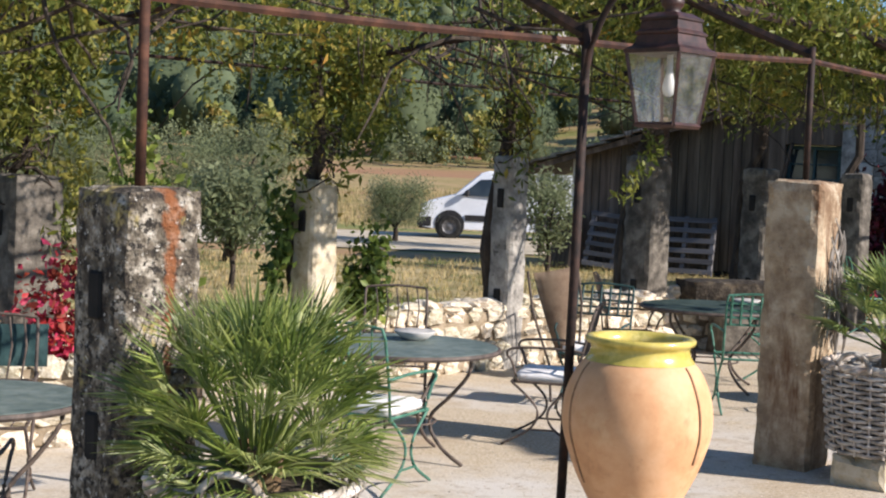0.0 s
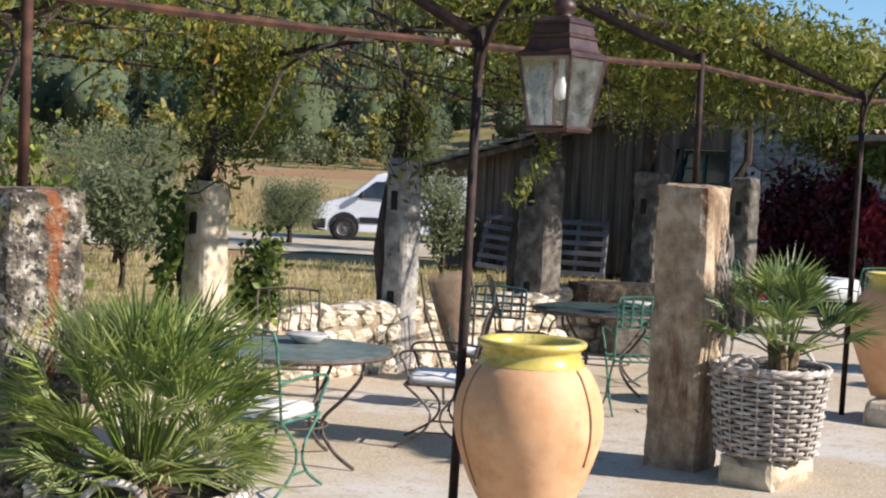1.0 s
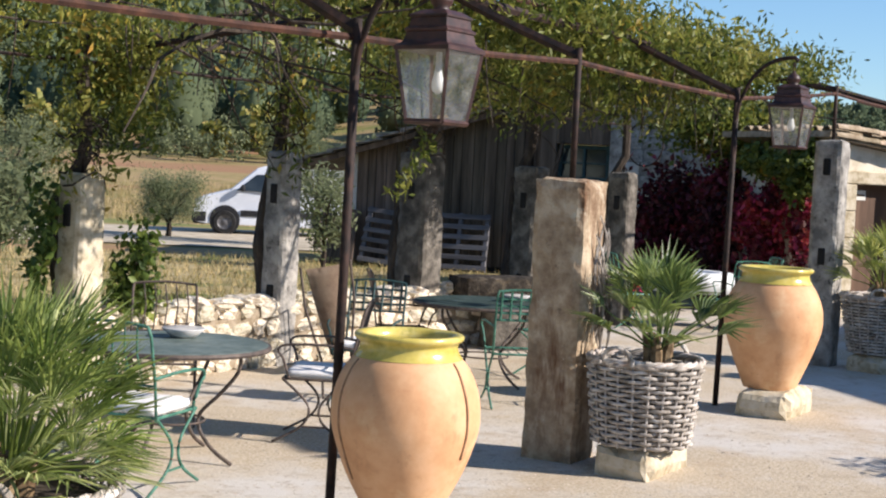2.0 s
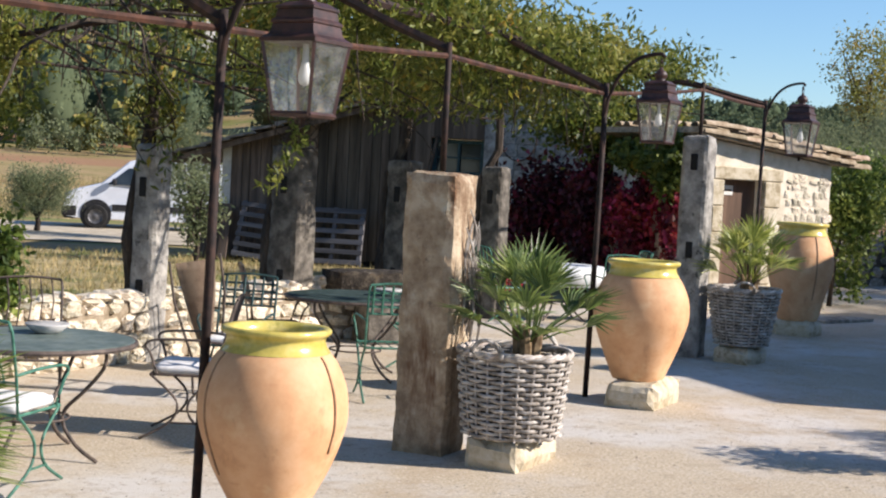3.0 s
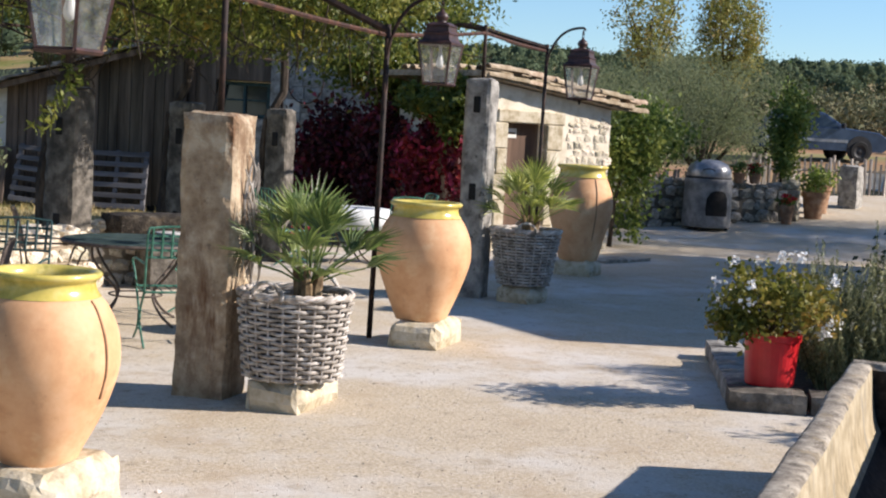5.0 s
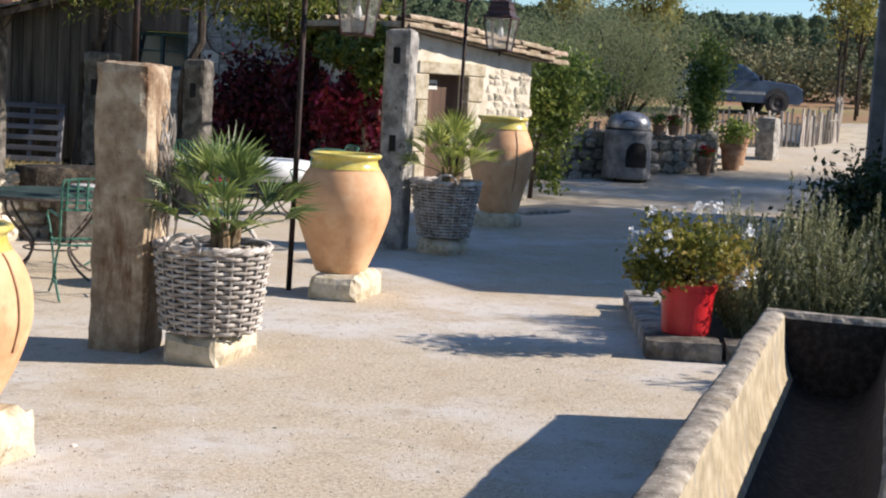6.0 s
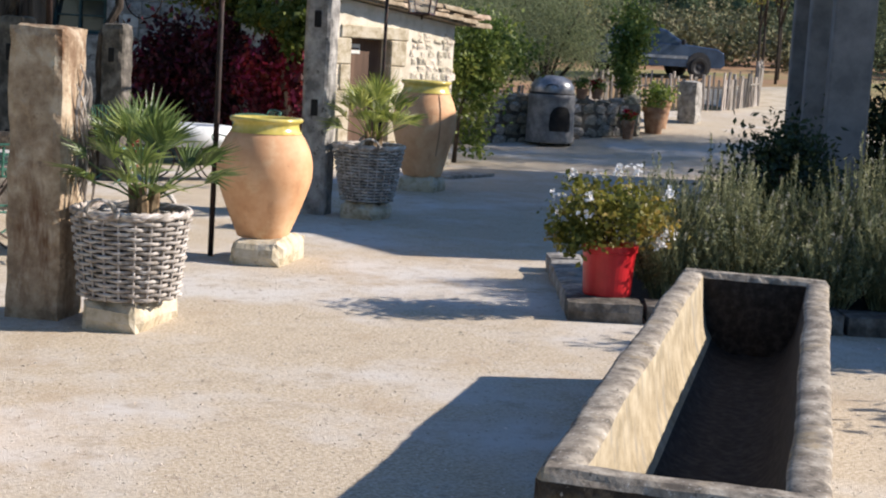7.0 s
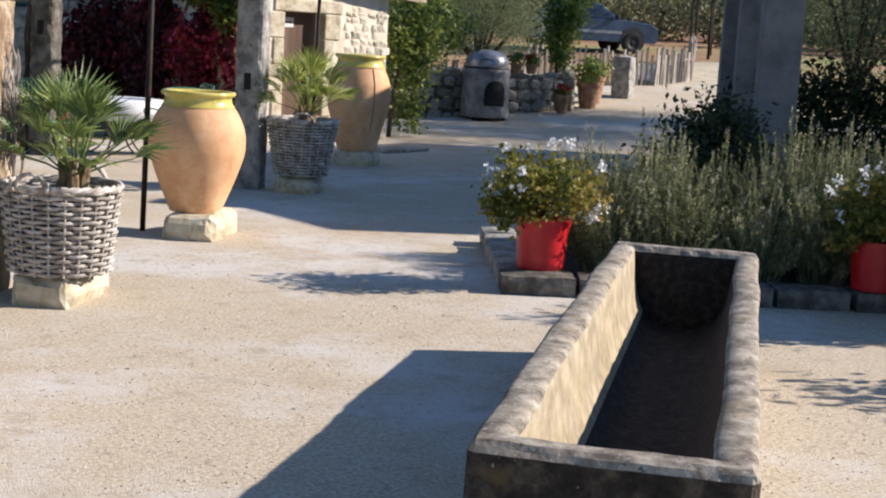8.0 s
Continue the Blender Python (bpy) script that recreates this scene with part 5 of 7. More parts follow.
def van():
    ob = thing("van", pose(1.62, 39.3, terrain(1.6, 39), 0, 0, 178), "white compact van with black bumper, parked on the track", "van")
    body = [(-2.15, 0.3), (-2.18, 0.7), (-2.15, 1.1), (-2.05, 1.72), (-1.9, 1.82), (0.35, 1.84), (0.55, 1.78), (1.25, 1.18), (1.95, 0.98), (2.1, 0.85), (2.17, 0.6), (2.12, 0.3), (1.75, 0.25), (-1.8, 0.25)]
    extrude_side(body, 0.90, M_VANWHITE, "body", ob, 0.16, belt=1.0)
    flank(ob, "side_window", [(0.18, 1.14, 0.885), (0.16, 1.62, 0.81), (0.56, 1.60, 0.81), (1.08, 1.16, 0.885)], 0.9, M_CARGLASS, "dark front side window")
    flank(ob, "rub_strip", [(-1.3, 0.48), (-1.3, 0.64), (0.95, 0.64), (0.95, 0.48)], 0.90, M_BLACKPLASTIC, "black rubbing strip")
    bm = bmesh.new()
    vs = [bm.verts.new(p) for p in ((1.28, -0.74, 1.19), (1.28, 0.74, 1.19), (0.60, 0.64, 1.77), (0.60, -0.64, 1.77))]
    bm.faces.new(vs)
    bmesh.ops.translate(bm, verts=bm.verts, vec=(0.03, 0, 0.02))
    part("windscreen", bm, M_CARGLASS, ob)
    part("front_bumper", boxes(((1.80, -0.91, 0.24), (2.23, 0.91, 0.62)), bevel=0.07), M_BLACKPLASTIC, ob, "black plastic bumper")
    for s in (-1, 1):
        part("headlight", boxes(((1.92, s * 0.74 - 0.14, 0.72), (2.16, s * 0.74 + 0.14, 0.92)), bevel=0.05), M_STEEL, ob)
        part("mirror", boxes(((0.85, s * 1.0 - 0.09, 1.14), (0.97, s * 1.0 + 0.09, 1.32)), bevel=0.04), M_BLACKPLASTIC, ob)
        for x in (-1.35, 1.36):
            bm = bmesh.new()
            lathe(bm, [(0.001, -0.02), (0.40, -0.02), (0.40, 0.02), (0.001, 0.02)], 24)
            part("wheel_arch", bm, M_BLACKPLASTIC, ob, m=pose(x, s * 0.895, 0.36, 90, 0, 0))
            wheel(ob, x, s * 0.86, 0.31, s)
    flank(ob, "door_seam", [(0.05, 0.35, 0.892), (0.05, 1.5, 0.83), (0.07, 1.5, 0.83), (0.07, 0.35, 0.892)], 0.9, M_BLACKPLASTIC)


def pickup():
    x, y = 30.3, 41.0
    ob = thing("pickup", pose(x, y, terrain(x, y), 0, 0, 155 - 180 + 14), "dark blue pickup car parked behind the fence", "car")
    body = [(-2.4, 0.4), (-2.45, 0.9), (-2.3, 1.02), (-1.55, 1.08), (-1.15, 1.58), (-0.9, 1.64), (0.05, 1.63), (0.22, 1.57), (0.95, 1.12), (2.15, 1.02), (2.4, 0.87), (2.45, 0.5), (2.3, 0.38)]
    extrude_side(body, 0.90, M_BLUECAR, "body", ob, 0.2, belt=1.05)
    flank(ob, "side_window", [(-1.30, 1.14, 0.88), (-1.05, 1.53, 0.81), (0.10, 1.53, 0.81), (0.66, 1.14, 0.88)], 0.9, M_CARGLASS, "dark side windows")
    flank(ob, "stripe", [(-2.0, 0.62), (-2.0, 0.72), (1.0, 0.72), (1.0, 0.62)], 0.9, M_STEEL, "pale side stripe")
    bm = bmesh.new()
    vs = [bm.verts.new(p) for p in ((0.97, -0.72, 1.13), (0.97, 0.72, 1.13), (0.25, 0.62, 1.58), (0.25, -0.62, 1.58))]
    bm.faces.new(vs)
    part("windscreen", bm, M_CARGLASS, ob)
    part("bed_cover", boxes(((-2.25, -0.75, 1.02), (-1.6, 0.75, 1.12)), bevel=0.05), M_BLACKPLASTIC, ob)
    for s in (-1, 1):
        part("headlight", boxes(((2.25, s * 0.68 - 0.16, 0.72), (2.44, s * 0.68 + 0.16, 0.90)), bevel=0.03), M_STEEL, ob)
        part("mirror", boxes(((0.7, s * 1.0 - 0.1, 1.1), (0.82, s * 1.0 + 0.1, 1.28)), bevel=0.04), M_BLACKPLASTIC, ob)
        for xx in (-1.4, 1.45):
            bm = bmesh.new()
            lathe(bm, [(0.001, -0.02), (0.46, -0.02), (0.46, 0.02), (0.001, 0.02)], 24)
            part("wheel_arch", bm, M_BLACKPLASTIC, ob, m=pose(xx, s * 0.895, 0.42, 90, 0, 0))
            wheel(ob, xx, s * 0.86, 0.35, s, M_BLACKPLASTIC)


van()
pickup()
# ---- tables and chairs ----
def bistro_table(spot, r, turn, label, h=0.73, mat=M_TABLETOP):
    ob = thing("garden_table", pose(spot[0], spot[1], 0, 0, 0, turn), label, "table", "garden tables")
    bm = bmesh.new()
    lathe(bm, [(0.001, h - 0.028), (r * 0.97, h - 0.028), (r, h - 0.022), (r, h - 0.006), (r - 0.012, h), (0.001, h + 0.001)], 56)
    part("tabletop", bm, mat, ob, "grey-green painted metal top")
    bm = bmesh.new()
    tube(bm, [((r + 0.002) * math.cos(k * math.tau / 56), (r + 0.002) * math.sin(k * math.tau / 56), h - 0.018) for k in range(56)], 0.017, 6, closed=True)
    part("edge_band", bm, M_LEG, ob, "rusty edge band")
    for k in range(4):
        a = k * math.tau / 4 + 0.4
        c, s = math.cos(a), math.sin(a)
        keys = [(r * 0.80, h - 0.03), (r * 0.78, h * 0.80), (r * 0.58, h * 0.60), (r * 0.36, h * 0.42), (r * 0.36, h * 0.28), (r * 0.52, h * 0.12), (r * 0.74, 0.01)]
        bm = bmesh.new()
        tube(bm, [(q * c, q * s, z) for q, z in curve_through(keys, 5)], 0.0125, 7)
        part("leg", bm, M_LEG, ob, smooth=True)
    bm = bmesh.new()
    tube(bm, [(r * 0.36 * math.cos(k * math.tau / 32), r * 0.36 * math.sin(k * math.tau / 32), h * 0.34) for k in range(32)], 0.008, 6, closed=True)
    part("ring", bm, M_LEG, ob, smooth=True)
    return ob


def iron_chair(spot, turn, mat, label, cushion=True, lattice=False, arms=True, canvas=None):
    """Garden chair: x is its front."""
    ob = thing("garden_chair", pose(spot[0], spot[1], 0, 0, 0, turn), label, "chair", "iron garden chairs")
    w, d, sh = 0.23, 0.22, 0.44
    r = 0.0095
    for s in (-1, 1):
        bm = bmesh.new()
        tube(bm, curve_through_3([(d, s * w, sh), (d * 0.2, s * w, sh * 0.62), (d * 0.35, s * w, sh * 0.30), (d * 1.25, s * w, 0.01)], 6), r, 6)
        part("front_leg", bm, mat, ob, smooth=True)
        bm = bmesh.new()
        tube(bm, curve_through_3([(-d, s * w, sh), (-d * 0.2, s * w, sh * 0.62), (-d * 0.35, s * w, sh * 0.30), (-d * 1.35, s * w, 0.01)], 6), r, 6)
        part("back_leg", bm, mat, ob, smooth=True)
        bm = bmesh.new()
        tube(bm, [(-d, s * w, sh - 0.02), (-d - 0.03, s * w, 0.65), (-d - 0.09, s * w, 0.90), (-d - 0.11, s * w * 0.97, 0.95)], r, 6)
        part("back_post", bm, mat, ob, smooth=True)
        bm = bmesh.new()
        tube(bm, [(d * 0.45, s * w, sh * 0.28), (-d * 0.45, s * w, sh * 0.28)], r * 0.8, 5)
        part("stretcher", bm, mat, ob)
        if arms:
            bm = bmesh.new()
            tube(bm, curve_through_3([(-d - 0.04, s * w, 0.66), (-d * 0.2, s * (w + 0.03), 0.68), (d * 0.9, s * (w + 0.03), 0.67), (d * 1.15, s * (w + 0.03), 0.63), (d * 1.0, s * (w + 0.02), 0.58), (d * 0.8, s * w, sh)], 6), r, 6)
            part("arm", bm, mat, ob, smooth=True)
    bm = bmesh.new()
    tube(bm, [(d, -w, sh), (d, w, sh), (-d, w, sh), (-d, -w, sh)], r, 5, closed=True)
    for k in range(5):
        y = -w + 2 * w * (k + 1) / 6
        tube(bm, [(d, y, sh), (-d, y, sh)], 0.005, 4)
    part("seat_frame", bm, mat, ob)
    top = [(-d - 0.11, y, 0.95 + 0.02 * math.cos(y / w * 1.5)) for y in (-w * 0.97, -w * 0.5, 0, w * 0.5, w * 0.97)]
    def bar(points, radius, flat=1.0, name="back_bar"):
        one = bmesh.new()
        tube(one, points, radius, 5, flat=flat)
        part(name, one, mat, ob)
    bar(top, r, 1.0, "top_rail")
    low = 0.72 if lattice else 0.62
    xl = lambda z: -d - 0.03 - 0.08 * (z - 0.65) / 0.30
    if lattice:
        for k in range(4):
            z = low + (0.95 - low) * k / 4
            bar([(xl(z), -w, z), (xl(z), w, z)], 0.010, 0.4)
        for k in range(6):
            y = -w + 2 * w * (k + 0.5) / 6
            bar([(xl(low), y, low), (xl(0.95), y, 0.95)], 0.009, 1.2)
    else:
        bar([(xl(low), -w, low), (xl(low), w, low)], 0.007)
        for k in range(5):
            y = -w + 2 * w * (k + 1) / 6
            bar([(xl(low), y, low), (xl(0.8), y + 0.02, 0.8), (xl(0.95), y, 0.95)], 0.006)
    if canvas is not None:
        bm = rough_block((0.03, 2.5 * w, 0.24), (1, 10, 4), 0.006, 9, 0.01, 0.0, 5)
        part("canvas_back", bm, canvas, ob, "dark green canvas across the back", pose(-d - 0.115, 0, 0.68, 0, -9, 0))
    if cushion:
        bm = rough_block((2 * d - 0.02, 2 * w - 0.02, 0.065), (8, 8, 2), 0.006, 7, 0.022, 0.0, 6)
        bmesh.ops.translate(bm, verts=bm.verts, vec=(0.0, 0, sh + 0.006))
        part("cushion", bm, M_CUSHION, ob, "white cotton seat cushion", smooth=True)
    return ob


def curve_through_3(keys, n):
    out = []
    ks = [keys[0]] + list(keys) + [keys[-1]]
    for i in range(1, len(ks) - 2):
        p0, p1, p2, p3 = (Vector(k) for k in ks[i - 1:i + 3])
        for j in range(n):
            t = j / n
            out.append(0.5 * (2 * p1 + (p2 - p0) * t + (2 * p0 - 5 * p1 + 4 * p2 - p3) * t * t + (3 * p1 - p0 - 3 * p2 + p3) * t ** 3))
    out.append(Vector(keys[-1]))
    return out


def dish(x, y, z, r, label):
    bm = bmesh.new()
    lathe(bm, [(0.001, 0.004), (r * 0.5, 0.0), (r * 0.62, 0.01), (r, 0.055), (r * 0.98, 0.062), (r * 0.6, 0.022), (0.001, 0.016)], 32)
    ob = part("dish", bm, M_DISH, smooth=True)
    ob.matrix_world = pose(x, y, z)
    return tagged(ob, label, "dish", "table dishes")


bistro_table((-0.20, 9.05), 0.60, 38, "round garden table with slate-green metal top and scrolled legs")
dish(-0.14, 9.30, 0.732, 0.14, "grey glazed dish on the round table")
bistro_table((2.45, 12.65), 0.64, 10, "round green metal table, its top darkened as if in the shade", mat=M_TABLEDARK)
dish(2.75, 12.75, 0.732, 0.13, "pale dish on the shaded table")
bistro_table((-2.12, 6.5), 0.52, 0, "round green table beside the lichened pillar")
iron_chair((-0.34, 8.26), 62, M_GREENIRON, "green iron garden chair with a white cushion")
iron_chair((0.78, 9.78), 168, M_LEG, "dark iron armchair with curled arms and white cushion")
# Darker paint than its fellows; the backlit shade is put into the colour.
iron_chair((1.26, 11.35), 250, M_TEAL, "green iron chair with a lattice back, darkened as if backlit", lattice=True)
iron_chair((2.50, 11.45), 88, M_GREENIRON, "green iron chair pushed up to the shaded table", cushion=False, lattice=True)
iron_chair((1.75, 12.9), 0, M_LEG, "dark iron chair by the shaded table", cushion=False)
iron_chair((-0.30, 10.35), 272, M_LEG, "dark iron chair with scrolled back", cushion=False)
iron_chair((3.15, 13.0), 195, M_GREENIRON, "green iron chair in the shade", cushion=False)
iron_chair((-2.35, 7.45), 280, M_LEG, "dark chair with a canvas back behind the green table", cushion=False, canvas=M_TEAL)
iron_chair((-1.95, 5.6), 100, M_LEG, "dark iron chair at the green table", cushion=False)


def leaning_panel():
    bm = bmesh.new()
    rows = []
    for i in range(11):
        t = i / 10
        row = []
        for k in range(9):
            s = (k - 4) / 4
            wide = 0.155 * (1 - 0.75 * t ** 1.4)
            row.append(bm.verts.new((s * wide, 0.05 * s * s + 0.10 * t * t, -t * 0.72)))
        rows.append(row)
    for r0, r1 in zip(rows, rows[1:]):
        for k in range(8):
            bm.faces.new((r0[k], r0[k + 1], r1[k + 1], r1[k]))
    bmesh.ops.solidify(bm, geom=bm.faces[:], thickness=0.018)
    ob = thing("tipped_chair", pose(0.90, 11.2, 1.09, 0, -11, 8), "tan canvas chair seat tipped up against the table", "chair")
    part("canvas", bm, M_TAN, ob, smooth=True)
    bm = bmesh.new()
    tube(bm, [(-0.20, 0.04, 0.02), (-0.2, 0.08, -0.3), (-0.12, 0.14, -0.75), (-0.16, 0.1, -1.045)], 0.011, 6)
    part("frame_rail", bm, M_LEG, ob)
    bm = bmesh.new()
    tube(bm, [(0.20, 0.04, 0.02), (0.2, 0.08, -0.3), (0.12, 0.14, -0.75), (0.2, 0.2, -1.045)], 0.011, 6)
    part("frame_rail", bm, M_LEG, ob)


leaning_panel()

# stone basin at the end of the terrace wall
basin = thing("stone_basin", pose(3.25, 15.25, 0, 0, 0, 14), "dark grey stone basin on a block by the wall", "basin")
# Both parts reuse stone that has shade in its colour.
part("block", rough_block((0.62, 0.45, 0.55), (4, 4, 4), 0.02, 71, 0.03), M_SHADESTONE, basin)
bm = rough_block((1.35, 0.55, 0.24), (10, 5, 3), 0.018, 72, 0.025)
bmesh.ops.translate(bm, verts=bm.verts, vec=(0, 0, 0.55))
part("bowl", bm, M_TROUGHSHADE, basin)

# pale table set beyond the far jar
bistro_table((6.25, 18.3), 0.55, 20, "round table with a pale cloth beyond the jar")
bm = bmesh.new()
lathe(bm, [(0.001, 0.735), (0.58, 0.735), (0.60, 0.72), (0.62, 0.48), (0.61, 0.48)], 40, 0.03, 4)
ob = part("tablecloth", bm, M_CHAIRWHITE, smooth=True)
ob.matrix_world = pose(6.25, 18.3, 0)
tagged(ob, "pale cloth hanging over the round table", "tablecloth")
iron_chair((7.1, 18.2), 180, M_GREENIRON, "green iron chair by the pale table", cushion=True)
iron_chair((5.3, 18.0), 20, M_GREENIRON, "green iron chair by the pale table", cushion=False)
iron_chair((6.6, 17.3), 95, M_GREENIRON, "green iron chair with its back to the path", cushion=False)
# ---- vine over the pergola ----
def vine():
    rng = np.random.default_rng(5)
    ob = thing("pergola_vine", None, "tangled climbing vine with green and yellowing leaves over the pergola", "vine")
    base = np.array((2.36, 9.33, 0.0))
    u, n = np.array(U), np.array(BACK)
    def spread(k, s0, s1, b0, b1, z0, z1, clump=260, tight=0.22):
        hs = np.stack([rng.uniform(s0, s1, clump), rng.uniform(b0, b1, clump), rng.uniform(z0, z1, clump)], 1)
        pick = rng.integers(0, clump, k)
        q = hs[pick] + rng.normal(size=(k, 3)) * np.array((tight * 1.3, tight * 1.1, tight * 0.75))
        return base + q[:, :1] * u + q[:, 1:2] * n + q[:, 2:] * np.array((0, 0, 1.0))
    green = [spread(11500, -8, 7.4, 1.15, 4.7, 2.95, 3.30, 260),
             spread(8500, 0.6, 7.6, 1.2, 3.4, 2.95, 3.2, 140, 0.2), spread(5000, -8, -3.0, 1.2, 3.4, 2.95, 3.2, 90, 0.2), spread(15000, -0.6, 7.8, 0.95, 2.2, 3.10, 3.38, 200, 0.15), spread(2600, 2.6, 7.6, 2.2, 3.4, 2.62, 3.0, 60, 0.16),
             spread(3000, -8, -0.5, 3.6, 4.9, 2.82, 3.15, 70, 0.18), spread(900, -4.4, -3.4, 3.9, 4.4, 1.9, 2.7, 12, 0.14),
             spread(4600, 2.8, 7.8, 3.2, 5.2, 2.75, 3.2, 80, 0.2)]
    def garland(spot, along, lo, hi, wide, count, knots):
        """Leafy stems gathered round an old trunk and hanging from it."""
        hs = np.stack([rng.normal(size=knots) * wide + along, rng.normal(size=knots) * wide * 0.7, rng.uniform(lo, hi, knots)], 1)
        q = hs[rng.integers(0, knots, count)] + rng.normal(size=(count, 3)) * np.array((0.07, 0.07, 0.12))
        return np.array((spot[0], spot[1], 0.0)) + q[:, :1] * u + q[:, 1:2] * n + q[:, 2:] * np.array((0, 0, 1.0))
    green.append(garland(BACKROW[0], 0.30, 1.2, 2.9, 0.18, 1500, 34))
    green.append(garland(BACKROW[0], -0.25, 1.9, 3.0, 0.30, 2200, 44))
    green.append(spread(6000, -9, -4.2, 2.0, 4.8, 2.85, 3.2, 80, 0.2))
    green.append(garland(BACKROW[1], 0.40, 2.05, 2.95, 0.26, 2300, 40))
    green.append(garland(BACKROW[1], -0.05, 1.65, 2.8, 0.16, 700, 22))
    green.append(garland(BACKROW[2], 0.0, 1.9, 2.9, 0.12, 500, 18))
    # Extra layer added above the view to shade the leaves behind it.
    green.append(spread(7000, -9, -2.5, -0.4, 1.1, 3.1, 3.4, 160, 0.16))
    # hanging strands
    strands = []
    for k in range(44):
        s, b = rng.uniform(-8, 7.4), rng.choice([rng.uniform(1.1, 2.2), rng.uniform(3.4, 4.9)], p=[0.2, 0.8])
        ln = rng.uniform(0.15, 0.55) if b > 3 else rng.uniform(0.2, 0.55)
        m = int(ln * 75)
        t = rng.uniform(0, 1, m)
        x = s + 0.10 * np.sin(t * 5 + k) + rng.normal(size=m) * 0.045
        y = b + rng.normal(size=m) * 0.045
        z = 2.85 - t * ln
        strands.append(base + x[:, None] * u + y[:, None] * n + z[:, None] * np.array((0, 0, 1.0)))
    tail = rng.uniform(0, 1, 150)   # the long tail that swings free beside the lantern
    strands.append(np.stack([1.72 + 0.12 * np.sin(tail * 5) + rng.normal(size=150) * 0.06, 12.6 + rng.normal(size=150) * 0.06, 2.35 - tail * 0.75], 1))
    leaf_cloud("foliage", np.concatenate(green + strands), 0.092, M_VINE, rng, ob, "green vine leaves", 0.34, 0.7)
    yel = np.concatenate([spread(550, -6, 4, 1.2, 4.8, 2.6, 3.3, 30, 0.14), spread(400, -4.2, -0.5, 3.6, 4.8, 2.75, 3.0, 20, 0.12),
                          # Sprays round these trunks are yellow to put sunlight into their colour.
                          garland(BACKROW[2], 0.05, 1.75, 2.9, 0.08, 240, 18), garland(BACKROW[1], 0.35, 2.4, 2.9, 0.22, 260, 16), garland(BACKROW[1], 0.0, 1.2, 1.8, 0.12, 60, 9)])
    leaf_cloud("yellow_foliage", yel, 0.085, M_VINEYELLOW, rng, ob, "yellow and orange autumn leaves, some standing for sunlit sprays", 0.42, 0.55)
    r = random.Random(3)
    for i, (x, y, w, h) in enumerate(BACKROW):
        bm = bmesh.new()
        pts = [Vector((x, y, 0)) + BACK * (w * 0.7) - U * 0.05]
        for k in range(1, 9):
            z = 2.95 * k / 8
            up = smooth(h - 0.35, h + 0.25, z)   # comes over the pillar and climbs its iron post
            pts.append(Vector((x, y, z)) + BACK * (w * 0.62 * (1 - up)) - U * (w * 0.25 * (1 - up) + 0.05 * math.sin(k * 1.9 + i)))
        tube(bm, pts, [0.07 - 0.002 * k for k in range(9)], 7)
        part("trunk", bm, M_BARK, ob, "gnarled dark vine trunk")
    bm = bmesh.new()
    for k in range(70):
        s, b = r.uniform(-7, 7), r.uniform(1.1, 4.6)
        p = Vector(base) + U * s + BACK * b + Vector((0, 0, r.uniform(2.7, 3.15)))
        pts = [p]
        dirn = Vector((r.uniform(-1, 1), r.uniform(-1, 1), r.uniform(-0.25, 0.2))).normalized()
        for j in range(6):
            dirn = (dirn + Vector((r.uniform(-0.5, 0.5), r.uniform(-0.5, 0.5), r.uniform(-0.35, 0.3)))).normalized()
            pts.append(pts[-1] + dirn * 0.25)
        tube(bm, pts, [0.016 - 0.0018 * j for j in range(7)], 5)
    for x, y, w, h in BACKROW[:4]:   # withered curls wound round the pillar tops
        for k in range(16):
            a, z, rad = r.uniform(0, 6.3), h + r.uniform(-0.15, 0.5), r.uniform(0.10, 0.24)
            turn = r.uniform(1.5, 4.5)
            tube(bm, [(x + rad * math.cos(a + turn * t), y + rad * math.sin(a + turn * t), z + 0.22 * math.sin(a * 3 + 4 * t) * t) for t in (0, 0.2, 0.4, 0.6, 0.8, 1.0)], [0.010, 0.009, 0.008, 0.007, 0.006, 0.004], 5)
    for k in range(110):   # dry hanging stems under the leaves
        s, b = r.uniform(-1.5, 7.4), r.uniform(1.2, 4.6)
        p = Vector(base) + U * s + BACK * b + Vector((0, 0, r.uniform(2.85, 3.1)))
        sway, ln = r.uniform(0, 6.3), r.uniform(0.25, 0.75)
        tube(bm, [p + Vector((0.10 * math.cos(sway) * t * t, 0.10 * math.sin(sway) * t, -ln * t)) for t in (0, 0.3, 0.6, 1.0)], [0.007, 0.006, 0.005, 0.003], 4)
    tagged(part("stem_tangle", bm, M_BARK, ob, "tangle of thin brown stems"), kind="stuff")


vine()


def climber(name, label, category, lumps, k, size, mat, seed, stem=None, aspect=0.6, tight=0.3):
    rng = np.random.default_rng(seed)
    ob = thing(name, None, label, category)
    pts = np.concatenate([clumps(rng, int(k * w), c, r, max(5, int(26 * w)), tight) for c, r, w in lumps])
    pts = pts[pts[:, 2] > 0.03]
    leaf_cloud("foliage", pts, size, mat, rng, ob, "", aspect, 0.4)
    if stem:
        for p in stem:
            bm = bmesh.new()
            tube(bm, p, [0.045 - 0.03 * i / (len(p) - 1) for i in range(len(p))], 6)
            part("stem", bm, M_BARK, ob, "thin woody stem")
    return ob


